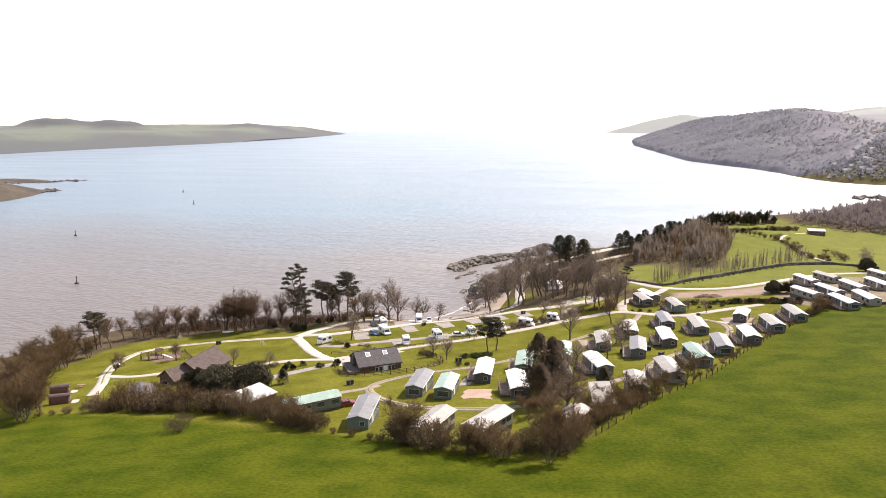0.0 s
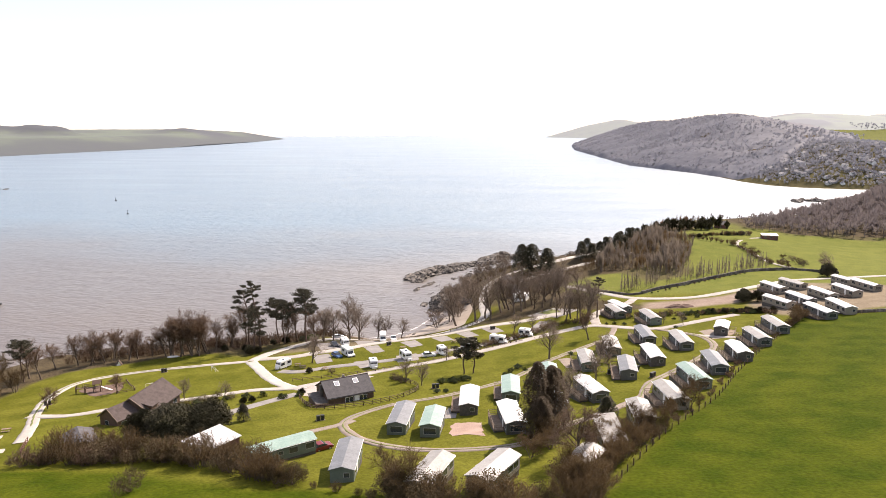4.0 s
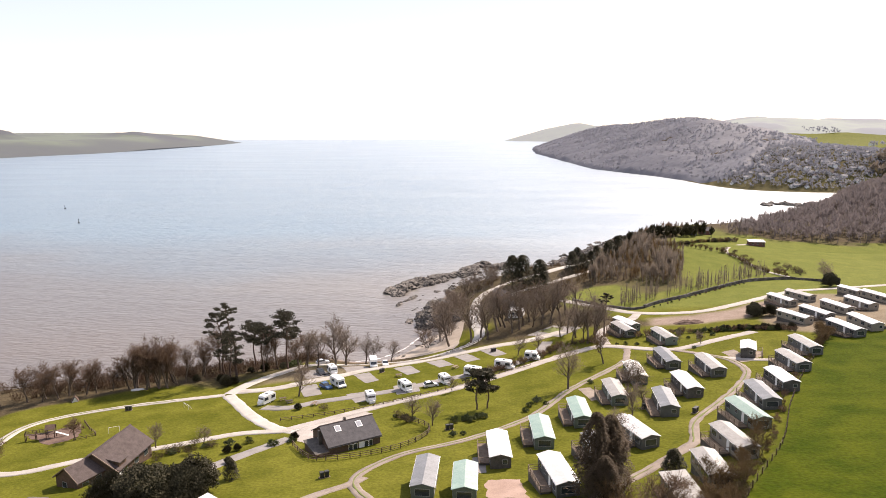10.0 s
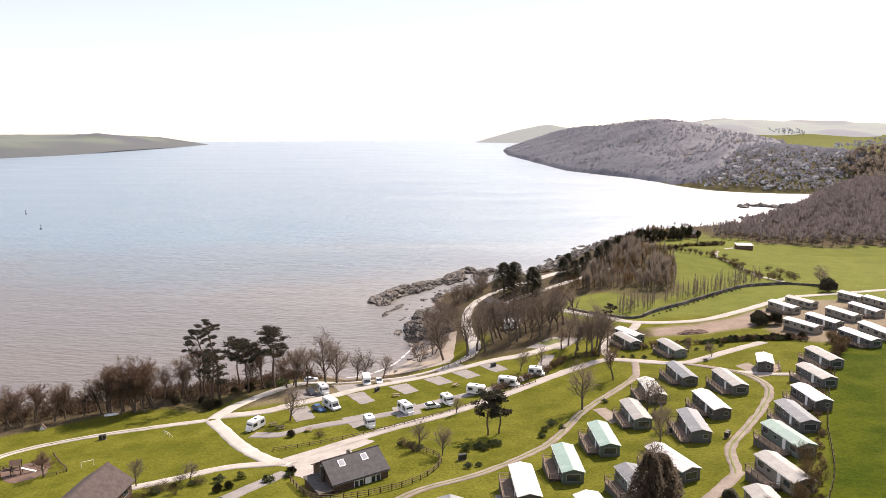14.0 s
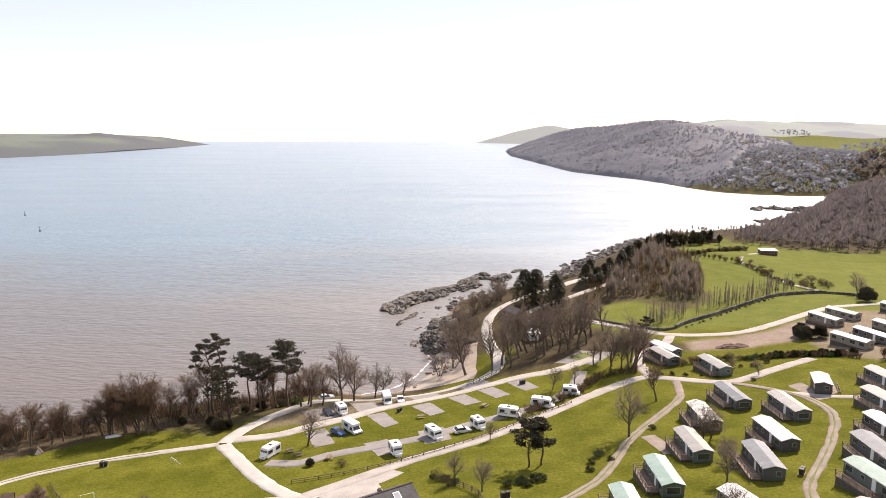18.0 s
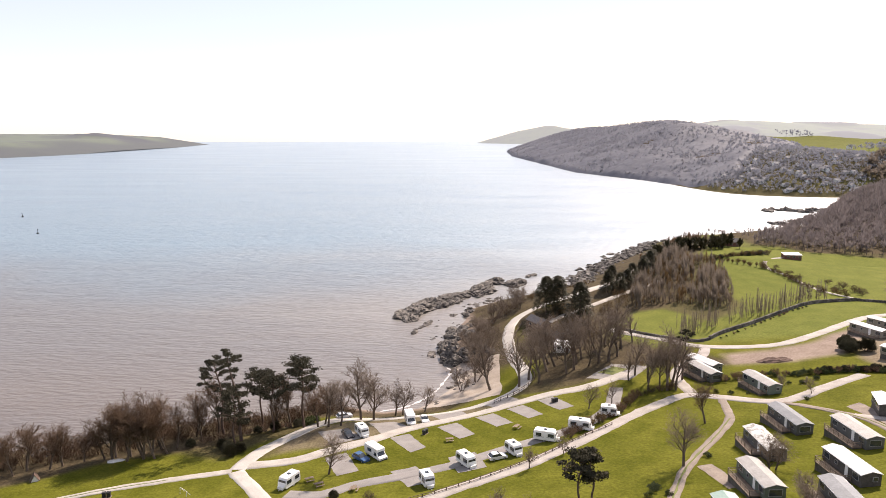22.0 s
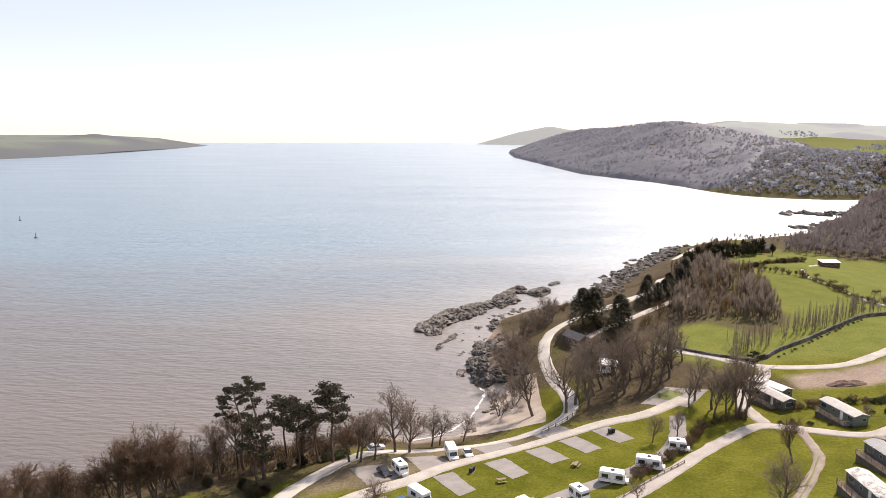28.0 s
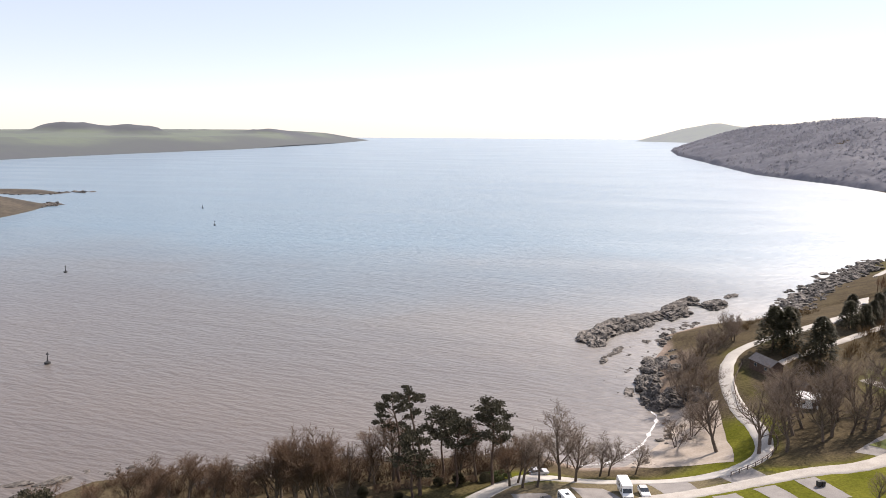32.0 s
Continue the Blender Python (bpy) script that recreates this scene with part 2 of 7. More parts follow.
def ground_material():
    m = bpy.data.materials.new("grass_and_earth")
    m.use_nodes = True
    n, l = m.node_tree.nodes, m.node_tree.links
    b = n["Principled BSDF"]
    pos = n.new("ShaderNodeNewGeometry").outputs["Position"]
    zone = n.new("ShaderNodeAttribute")
    zone.attribute_name = "zone"
    sep = n.new("ShaderNodeSeparateColor")
    l.new(zone.outputs["Color"], sep.inputs[0])

    def noise_tex(s, detail=5):
        t = n.new("ShaderNodeTexNoise")
        t.inputs["Scale"].default_value, t.inputs["Detail"].default_value = s, detail
        l.new(pos, t.inputs["Vector"])
        return t.outputs["Fac"]

    def ramp(fac, cs, lo=0.35, hi=0.65):
        r = n.new("ShaderNodeValToRGB")
        els = r.color_ramp.elements
        while len(els) < len(cs):
            els.new(0.5)
        for k, (el, c) in enumerate(zip(els, cs)):
            el.position, el.color = lo + (hi - lo) * k / (len(cs) - 1), (*c, 1)
        l.new(fac, r.inputs[0])
        return r.outputs[0]

    def blend(fac, a, c, kind="MIX"):
        x = n.new("ShaderNodeMix")
        x.data_type, x.blend_type = "RGBA", kind
        if isinstance(fac, float):
            x.inputs[0].default_value = fac
        else:
            l.new(fac, x.inputs[0])
        l.new(a, x.inputs[6]), l.new(c, x.inputs[7])
        return x.outputs[2]

    big, mid, fine = noise_tex(0.02), noise_tex(0.14), noise_tex(1.7, 7)
    lawn = blend(0.5, ramp(big, [(0.094, 0.101, 0.013), (0.122, 0.122, 0.02)]), ramp(mid, [(0.052, 0.06, 0.005), (0.138, 0.135, 0.022)]))
    lush = blend(0.5, ramp(big, [(0.039, 0.061, 0.003), (0.053, 0.072, 0.004)]), ramp(mid, [(0.021, 0.037, 0.002), (0.079, 0.086, 0.008)]))
    earth = blend(0.5, ramp(mid, [(0.2, 0.152, 0.122), (0.3, 0.24, 0.198)]), ramp(fine, [(0.15, 0.115, 0.092), (0.28, 0.225, 0.188)]))
    scrub = blend(0.5, ramp(mid, [(0.05, 0.037, 0.024), (0.09, 0.07, 0.042)]), ramp(fine, [(0.035, 0.028, 0.02), (0.12, 0.098, 0.058)]))
    tone = ramp(fine, [(0.72, 0.72, 0.72), (1.18, 1.18, 1.1)], 0.3, 0.7)
    meadow = blend(0.5, ramp(big, [(0.112, 0.13, 0.03), (0.144, 0.155, 0.04)]), ramp(mid, [(0.1, 0.118, 0.027), (0.155, 0.164, 0.042)]))
    col = blend(zone.outputs["Alpha"], lawn, meadow)
    col = blend(sep.outputs[1], col, lush)
    col = blend(1.0, col, tone, "MULTIPLY")
    col = blend(sep.outputs[0], col, scrub)
    col = blend(sep.outputs[2], col, earth)
    l.new(col, b.inputs["Base Color"])
    b.inputs["Roughness"].default_value, b.inputs["Specular IOR Level"].default_value = 0.95, 0.03
    bp = n.new("ShaderNodeBump")
    bp.inputs["Strength"].default_value, bp.inputs["Distance"].default_value = 0.5, 0.25
    l.new(fine, bp.inputs["Height"]), l.new(bp.outputs[0], b.inputs["Normal"])
    return m


def water_material():
    m = bpy.data.materials.new("estuary_water")
    m.use_nodes = True
    n, l = m.node_tree.nodes, m.node_tree.links
    b = n["Principled BSDF"]
    pos = n.new("ShaderNodeNewGeometry").outputs["Position"]
    sep = n.new("ShaderNodeSeparateXYZ")
    l.new(pos, sep.inputs[0])
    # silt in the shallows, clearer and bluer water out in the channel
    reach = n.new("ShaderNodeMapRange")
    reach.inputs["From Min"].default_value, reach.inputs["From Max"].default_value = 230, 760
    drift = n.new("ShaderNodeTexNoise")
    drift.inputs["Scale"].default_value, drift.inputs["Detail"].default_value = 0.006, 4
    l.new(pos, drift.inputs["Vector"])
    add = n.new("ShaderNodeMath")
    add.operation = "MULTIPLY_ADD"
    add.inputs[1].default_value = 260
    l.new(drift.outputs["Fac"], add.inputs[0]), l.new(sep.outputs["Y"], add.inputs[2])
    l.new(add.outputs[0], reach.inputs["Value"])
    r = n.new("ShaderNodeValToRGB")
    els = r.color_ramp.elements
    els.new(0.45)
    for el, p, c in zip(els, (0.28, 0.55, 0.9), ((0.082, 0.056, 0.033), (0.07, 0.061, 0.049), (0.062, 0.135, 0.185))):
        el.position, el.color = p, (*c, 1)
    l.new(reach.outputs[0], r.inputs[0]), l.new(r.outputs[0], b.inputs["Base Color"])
    b.inputs["Roughness"].default_value, b.inputs["IOR"].default_value = 0.16, 1.33
    b.inputs["Specular IOR Level"].default_value = 0.04
    b.inputs["Coat Weight"].default_value, b.inputs["Coat Roughness"].default_value, b.inputs["Coat IOR"].default_value = 1.0, 0.46, 2.4
    # calmer and rougher lanes change the gloss
    lanes, lane_map, gloss = n.new("ShaderNodeTexNoise"), n.new("ShaderNodeMapping"), n.new("ShaderNodeMapRange")
    lanes.inputs["Scale"].default_value, lanes.inputs["Detail"].default_value = 1.0, 5
    lane_map.inputs["Scale"].default_value = (0.004, 0.018, 0.01)
    l.new(pos, lane_map.inputs["Vector"]), l.new(lane_map.outputs[0], lanes.inputs["Vector"])
    gloss.inputs["From Min"].default_value, gloss.inputs["From Max"].default_value = 0.35, 0.65
    gloss.inputs["To Min"].default_value, gloss.inputs["To Max"].default_value = 0.41, 0.51
    l.new(lanes.outputs["Fac"], gloss.inputs["Value"]), l.new(gloss.outputs[0], b.inputs["Coat Roughness"])
    # wind ripples, drawn out across the wind
    turned, squeeze = n.new("ShaderNodeMapping"), n.new("ShaderNodeMapping")
    turned.inputs["Rotation"].default_value, squeeze.inputs["Scale"].default_value = (0, 0, radians(8)), (0.17, 0.6, 0.3)
    l.new(pos, turned.inputs["Vector"]), l.new(turned.outputs[0], squeeze.inputs["Vector"])
    waves, swell = n.new("ShaderNodeTexNoise"), n.new("ShaderNodeTexNoise")
    waves.inputs["Scale"].default_value, waves.inputs["Detail"].default_value = 1.0, 4.5
    swell.inputs["Scale"].default_value, swell.inputs["Detail"].default_value = 0.22, 3
    l.new(squeeze.outputs[0], waves.inputs["Vector"]), l.new(squeeze.outputs[0], swell.inputs["Vector"])
    both = n.new("ShaderNodeMath")
    both.operation = "ADD"
    l.new(waves.outputs["Fac"], both.inputs[0]), l.new(swell.outputs["Fac"], both.inputs[1])
    bp = n.new("ShaderNodeBump")
    bp.inputs["Strength"].default_value, bp.inputs["Distance"].default_value = 1.0, 0.6
    l.new(both.outputs[0], bp.inputs["Height"]), l.new(bp.outputs[0], b.inputs["Normal"]), l.new(bp.outputs[0], b.inputs["Coat Normal"])
    return m


def distance_material(name, haze_glow):
    """Land so far off that it only stands as a pale backdrop. Emission imitates air haze."""
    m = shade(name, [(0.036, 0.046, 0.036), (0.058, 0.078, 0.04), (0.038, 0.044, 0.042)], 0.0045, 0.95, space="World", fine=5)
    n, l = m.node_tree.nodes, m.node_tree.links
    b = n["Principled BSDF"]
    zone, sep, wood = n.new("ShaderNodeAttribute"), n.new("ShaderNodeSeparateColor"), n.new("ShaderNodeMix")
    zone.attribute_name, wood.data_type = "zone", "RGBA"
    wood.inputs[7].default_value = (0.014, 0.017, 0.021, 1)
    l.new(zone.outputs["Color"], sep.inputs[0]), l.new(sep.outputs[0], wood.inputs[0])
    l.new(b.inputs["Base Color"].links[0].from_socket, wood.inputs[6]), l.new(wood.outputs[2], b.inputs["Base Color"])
    # bluish emission stands in for the haze between camera and land
    b.inputs["Emission Color"].default_value, b.inputs["Emission Strength"].default_value = (0.84, 0.9, 1.0, 1), haze_glow
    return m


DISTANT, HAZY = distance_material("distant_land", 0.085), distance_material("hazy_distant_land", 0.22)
GROUND, WATER = ground_material(), water_material()


# ---- building kit ----
class Shape:
    """Gathers faces of one mesh."""

    def __init__(self):
        self.v, self.f = [], []

    def add(self, vs, fs):
        k = len(self.v)
        self.v += [tuple(p) for p in vs]
        self.f += [tuple(k + i for i in f) for f in fs]
        return self

    def box(self, x0, x1, y0, y1, z0, z1):
        return self.add([(x0, y0, z0), (x1, y0, z0), (x1, y1, z0), (x0, y1, z0), (x0, y0, z1), (x1, y0, z1), (x1, y1, z1), (x0, y1, z1)],
                        [(3, 2, 1, 0), (4, 5, 6, 7), (0, 1, 5, 4), (1, 2, 6, 5), (2, 3, 7, 6), (3, 0, 4, 7)])

    def prism(self, section, a, b):
        """A section of (y, z) points drawn along x from a to b."""
        n = len(section)
        self.add([(a, y, z) for y, z in section] + [(b, y, z) for y, z in section],
                 [tuple(range(n)), tuple(range(2 * n - 1, n - 1, -1))] + [(i, n + i, n + (i + 1) % n, (i + 1) % n) for i in range(n)])
        return self

    def tube(self, pts, radii, sides=5):
        pts = [Vector(p) for p in pts]
        rings = []
        for i, p in enumerate(pts):
            way = (pts[min(i + 1, len(pts) - 1)] - pts[max(i - 1, 0)]).normalized()
            u = way.orthogonal().normalized()
            w = way.cross(u)
            rings.append([p + radii[i] * (math.cos(2 * math.pi * k / sides) * u + math.sin(2 * math.pi * k / sides) * w) for k in range(sides)])
        vs = [q for r in rings for q in r]
        fs = [(i * sides + k, i * sides + (k + 1) % sides, (i + 1) * sides + (k + 1) % sides, (i + 1) * sides + k)
              for i in range(len(pts) - 1) for k in range(sides)]
        fs.append(tuple(range((len(pts) - 1) * sides, len(pts) * sides)))
        return self.add(vs, fs)

    def twig(self, a, b, r):
        """A thin tapering twig, two faces."""
        way = (b - a).normalized()
        u = way.cross(Vector((0.31, -0.52, 0.79) if len(self.f) % 2 else (0.6, 0.7, 0.39))).normalized() * r
        return self.add([a - u, a + u, b + u * 0.4, b - u * 0.4], [(0, 1, 2, 3)])

    def mesh(self, name, material, smooth=False):
        me = bpy.data.meshes.new(name)
        me.from_pydata(self.v, [], self.f)
        me.materials.append(material)
        if smooth:
            me.shade_smooth()
        me.update()
        return me


def part(name, shape, material, parent, label="", at=None, smooth=False):
    me = shape.mesh(name, material, smooth) if isinstance(shape, Shape) else shape
    ob = new(name, me)
    ob.parent = parent
    if at is not None:
        ob.matrix_basis = at
    if label:
        ob["label"] = label
    return ob


def thing(name, at, label, category, group="", kind=""):
    ob = new(name)
    ob.empty_display_size = 0.3
    ob.matrix_basis = at
    return tagged(ob, label, category, group, kind)


def smooth_line(pts, gap=2.0):
    """A curve through the points, cut into pieces about gap long."""
    p = [np.array(q, float) for q in pts]
    p = [2 * p[0] - p[1]] + p + [2 * p[-1] - p[-2]]
    out = []
    for a, b, c, d in zip(p, p[1:], p[2:], p[3:]):
        k = max(1, int(np.linalg.norm(c - b) / gap))
        for s in np.arange(k) / k:
            out.append(0.5 * (2 * b + (c - a) * s + (2 * a - 5 * b + 4 * c - d) * s ** 2 + (3 * b - a - 3 * c + d) * s ** 3))
    return np.array(out + [p[-2]])


def heights(pts):
    a = np.array(pts, float)
    return land(a[:, 0], a[:, 1])


def ribbon(name, pts, width, material, label, lift=0.08, category="road", closed=False, ragged=0.25):
    """A strip of road laid on the ground, with sides that run into it."""
    line = smooth_line(pts)
    way = np.gradient(line, axis=0)
    way /= np.linalg.norm(way, axis=1)[:, None]
    out = np.stack([-way[:, 1], way[:, 0]], 1)
    rng = np.random.default_rng(len(pts) * 7 + int(abs(pts[0][0])))
    cols = []
    for k, (f, dz) in enumerate(((-1.12, -0.4), (-1, 0), (-0.5, 0.02), (0, 0.04), (0.5, 0.02), (1, 0), (1.12, -0.4))):
        jit = rng.normal(0, ragged * 0.4, len(line)) if abs(f) >= 1 else 0
        q = line + out * (f * width / 2 + np.sign(f) * jit)[:, None] if abs(f) >= 1 else line + out * f * width / 2
        cols.append(np.column_stack([q, heights(q) + lift + dz]))
    m, n = len(cols), len(line)
    s = Shape()
    s.v = [tuple(cols[j][i]) for i in range(n) for j in range(m)]
    s.f = [(i * m + j, i * m + j + 1, (i + 1) * m + j + 1, (i + 1) * m + j) for i in range(n - 1) for j in range(m - 1)]
    ob = new(name, s.mesh(name, material, True))
    return tagged(ob, label, category, kind="structure")


def draped(name, corners, material, label, lift=0.07, category="ground", kind="structure", bulge=0.0):
    """A four-cornered patch laid on the ground."""
    a, b, c, d = [np.array(q, float) for q in corners]
    n = 8
    s = Shape()
    grid = []
    for i in range(n + 1):
        for j in range(n + 1):
            u, v = i / n, j / n
            q = (a * (1 - u) + b * u) * (1 - v) + (d * (1 - u) + c * u) * v
            q = q + bulge * np.array([noise.noise((q[0] * 0.4, q[1] * 0.4, 0)), noise.noise((q[0] * 0.4, q[1] * 0.4, 9))])
            grid.append(q)
    edge = [i in (0, n) or j in (0, n) for i in range(n + 1) for j in range(n + 1)]
    z = heights(grid) + lift
    s.v = [(q[0], q[1], h) for q, h in zip(grid, z)]
    s.f = [(i * (n + 1) + j, (i + 1) * (n + 1) + j, (i + 1) * (n + 1) + j + 1, i * (n + 1) + j + 1) for i in range(n) for j in range(n)]
    return tagged(new(name, s.mesh(name, material, True)), label, category, kind=kind)


def stand(x, y, turn=0.0, z=None):
    """A pose on the ground."""
    return pose(x, y, ground_z(x, y) if z is None else z, 0, 0, turn)


# ---- ground, sea, far shores ----
FIELD = [(-160, 108), (-124, 119), (-104, 117), (-90, 115), (-72, 109), (-60, 105), (-50, 105), (-41, 101), (-32, 96), (-18, 92), (-11, 104),
         (0, 127), (14, 148), (25, 170), (38, 192), (50, 211), (65, 235), (86, 233), (140, 226), (320, 210), (600, -600), (-160, -600)]
BARE = [(24, 276), (40, 276), (62, 288), (80, 300), (72, 285), (56, 268), (40, 262), (24, 266)]
YARD = [(56, 250), (62, 268), (70, 292), (86, 302), (112, 300), (122, 270), (112, 244), (70, 236), (64, 240)]
SCRUB = [(-6, 300), (6, 290), (20, 278), (22, 268), (8, 266), (-8, 270), (-20, 262), (-34, 262), (-30, 300), (-36, 330), (-16, 345), (10, 368), (42, 420),
         (60, 440), (58, 395), (46, 360), (34, 338), (14, 330), (0, 318)]
BANK = [(-230, 130), (-172, 150), (-165, 175), (-168, 196), (-164, 209), (-157, 214.5), (-147, 220.5), (-136, 226.5), (-127, 229), (-116, 231.5), (-112, 238), (-102, 243), (-94, 249), (-82, 252), (-70, 254), (-62, 262), (-80, 300), (-230, 300)]
PLANTED = [(34, 318), (52, 330), (62, 372), (74, 420), (60, 440), (42, 415), (26, 366), (20, 340)]
WOODS = [(120, 476), (150, 462), (230, 452), (380, 448), (620, 500), (700, 760), (600, 900), (480, 860), (330, 770), (230, 650), (150, 585), (118, 560)]


HILL = [(140, 2700), (110, 2200), (130, 1800), (140, 1450), (180, 1300), (240, 1130), (300, 1020), (345, 1010), (380, 1090), (450, 1180), (540, 1240), (590, 1350), (650, 1550), (700, 2000), (600, 2700), (400, 2950)]


def ground_sheet():
    xs = np.concatenate([np.arange(-430, -240, 19), np.arange(-240, 250, 2.0), np.arange(250, 700, 14), np.arange(700, 3000, 46)])
    ys = np.concatenate([np.arange(-600, -130, 26), np.arange(-130, 470, 2.0), np.arange(470, 1300, 13), np.arange(1300, 3320, 30)])
    X, Y = np.meshgrid(xs, ys)
    Z = land(X, Y)
    Z = Z + np.where(Y > 420, 1.5 * np.sin(X / 37) * np.sin(Y / 51), 0) * step(0, 6, Z)
    nx = len(xs)
    i, j = np.meshgrid(np.arange(len(ys) - 1), np.arange(nx - 1), indexing="ij")
    quads = np.stack([i * nx + j, i * nx + j + 1, (i + 1) * nx + j + 1, (i + 1) * nx + j], -1).reshape(-1, 4)
    flat = Z.ravel()
    quads = quads[flat[quads].max(1) > -4]
    me = bpy.data.meshes.new("ground")
    me.from_pydata(np.column_stack([X.ravel(), Y.ravel(), flat]).tolist(), [], quads.tolist())
    me.materials.append(GROUND)
    me.shade_smooth()
    d = side(COAST + COAST_FAR, X, Y)
    lush = step(-1.5, 1.5, side(FIELD, X, Y))
    wob = 2.5 * np.sin(X / 7 + 1.3 * np.sin(Y / 9)) * np.cos(Y / 6)
    scrub = step(17 + 9 * step(-95, -120, X), 9 + 9 * step(-95, -120, X), d + wob) * step(460, 420, Y) * (1 - 0.9 * np.exp(-(((X + 95) / 30) ** 2 + ((Y - 235) / 14) ** 2)))
    scrub = np.maximum(scrub, step(34 + 30 * step(335, 365, Y), 22 + 34 * step(335, 365, Y), d + wob) * step(285, 296, Y) * step(520, 490, Y) * step(-75, -62, X))
    scrub = np.maximum(scrub, step(60, 30, d + wob) * step(420, 520, Y) * 0.8)
    scrub = np.maximum(scrub, step(-3, 2, side(SCRUB, X, Y) + wob))
    # bare earth and tree shadows below the beach trees, both browned here
    scrub = np.maximum(scrub, 0.9 * step(-2, 2, side([(-46, 257), (-33, 254.5), (-22, 258), (-10, 267), (-8, 273), (-34, 266)], X, Y) + 0.6 * wob))
    scrub = np.maximum(scrub, step(-1.5, 1.5, side(BANK, X, Y) + 0.5 * wob))
    # strip by the pines: scrub and tree shadow painted as one brown
    scrub = np.maximum(scrub, 0.8 * step(-2, 2, side([(-121, 229), (-111, 223), (-101, 233), (-94, 243), (-98, 248), (-112, 243)], X, Y) + 0.8 * wob))
    # near the junction the brown holds dark scrub and long shadows alike
    scrub = np.maximum(scrub, 0.75 * step(-1.5, 1.5, side([(-107, 218), (-101, 232), (-93, 241), (-87, 236), (-95, 224)], X, Y) + 0.7 * wob))
    scrub = np.maximum(scrub, 0.8 * step(-3, 2, side(PLANTED, X, Y) + wob))
    scrub = np.maximum(scrub, step(-8, 8, side(WOODS, X, Y) + 3 * wob))
    scrub = np.maximum(scrub, step(-12, 12, side(HILL, X, Y)))
    scrub = np.maximum(scrub, 0.2 * step(1500, 1800, Y))
    scrub = np.maximum(scrub, 0.85 * step(200, 140, np.hypot(X - 450, 1.2 * (Y - 1070))))
    scrub = np.maximum(scrub, step(-10, 10, side([(460, 760), (640, 800), (660, 960), (560, 1040), (470, 960)], X, Y)))
    earth = np.maximum(step(-2, 2, side(BARE, X, Y) + 0.6 * wob), step(5, 2, d) * step(430, 400, Y) * step(-100, -84, X))
    earth = np.maximum(earth, 0.75 * step(-2, 2, side(YARD, X, Y) + wob))
    earth = np.maximum(earth, 0.65 * step(19, 9, d + wob) * step(300, 308, Y) * step(356, 344, Y) * step(-34, -44, X))
    stony = step(-1.5, 1.5, side([(-101, 221), (-87, 225), (-71, 236.5), (-49, 248), (-38, 252), (-46, 256), (-68, 251), (-86, 247), (-100, 234)], X, Y) + 0.7 * wob)
    scrub, earth = np.maximum(scrub, 0.6 * stony), np.maximum(earth, 0.35 * stony)
    zone = me.color_attributes.new("zone", "FLOAT_COLOR", "POINT")
    zone.data.foreach_set("color", np.stack([scrub, lush, earth, step(283, 296, Y) * step(-5, 3, X)], -1).astype(np.float32).ravel())
    return tagged(new("ground", me), "grassy hillside with green fields running down to the shore", "ground", kind="structure")


ground_sheet()

sea = Shape().add([(-4700, -900, 0), (4700, -900, 0), (4700, 4960, 0), (-4700, 4960, 0)], [(0, 1, 2, 3)])
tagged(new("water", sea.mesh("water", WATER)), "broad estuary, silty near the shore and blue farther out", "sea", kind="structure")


def far_shore(name, x0, x1, y0, y1, gap, height, label, ma):
    xs, ys = np.arange(x0, x1, gap), np.arange(y0, y1, gap)
    X, Y = np.meshgrid(xs, ys)
    Z, scrub = height(X, Y)
    nx = len(xs)
    i, j = np.meshgrid(np.arange(len(ys) - 1), np.arange(nx - 1), indexing="ij")
    quads = np.stack([i * nx + j, i * nx + j + 1, (i + 1) * nx + j + 1, (i + 1) * nx + j], -1).reshape(-1, 4)
    quads = quads[Z.ravel()[quads].max(1) > -3]
    me = bpy.data.meshes.new(name)
    me.from_pydata(np.column_stack([X.ravel(), Y.ravel(), Z.ravel()]).tolist(), [], quads.tolist())
    me.materials.append(ma)
    me.shade_smooth()
    zone = me.color_attributes.new("zone", "FLOAT_COLOR", "POINT")
    zone.data.foreach_set("color", np.stack([scrub, 0 * scrub, 0 * scrub, 1 + 0 * scrub], -1).astype(np.float32).ravel())
    return tagged(new(name, me), label, "hill", kind="structure")


def knoll(X, Y, cx, cy, r, h):
    return h * np.exp(-(((X - cx) ** 2 + (Y - cy) ** 2) / r ** 2) ** 2)


def west_height(X, Y):
    d = side([(-1400, 1200), (-1415, 1490), (-1400, 1680), (-1372, 1860), (-1330, 2070), (-1270, 2300), (-1235, 2690), (-1245, 3200), (-1330, 3990), (-1600, 4150), (-3200, 4200), (-3200, 900), (-1500, 900)], X, Y)
    h = 42 + 17 * step(-1480, -1950, X)
    woods = knoll(X, Y, -1930, 2330, 108, 33) + knoll(X, Y, -1765, 2470, 104, 28) + knoll(X, Y, -1604, 3254, 115, 17) + knoll(X, Y, -1490, 3310, 125, 24)
    crest = np.maximum(step(6, 13, woods), 0.8 * step(230, 120, d + 40 * np.sin(Y / 90)))
    strips = step(0.25, 0.4, np.sin(X / 70 + 0.8 * np.sin(Y / 160)) * np.sin(Y / 115 + X / 260))
    crest = np.maximum(crest, 0.45 * strips)
    h = h + woods + crest * 3 * np.sin(X / 19 + 2 * np.sin(Y / 47)) * np.sin(Y / 31 + X / 53)
    return np.minimum(h, 0.19 * d - 1), crest


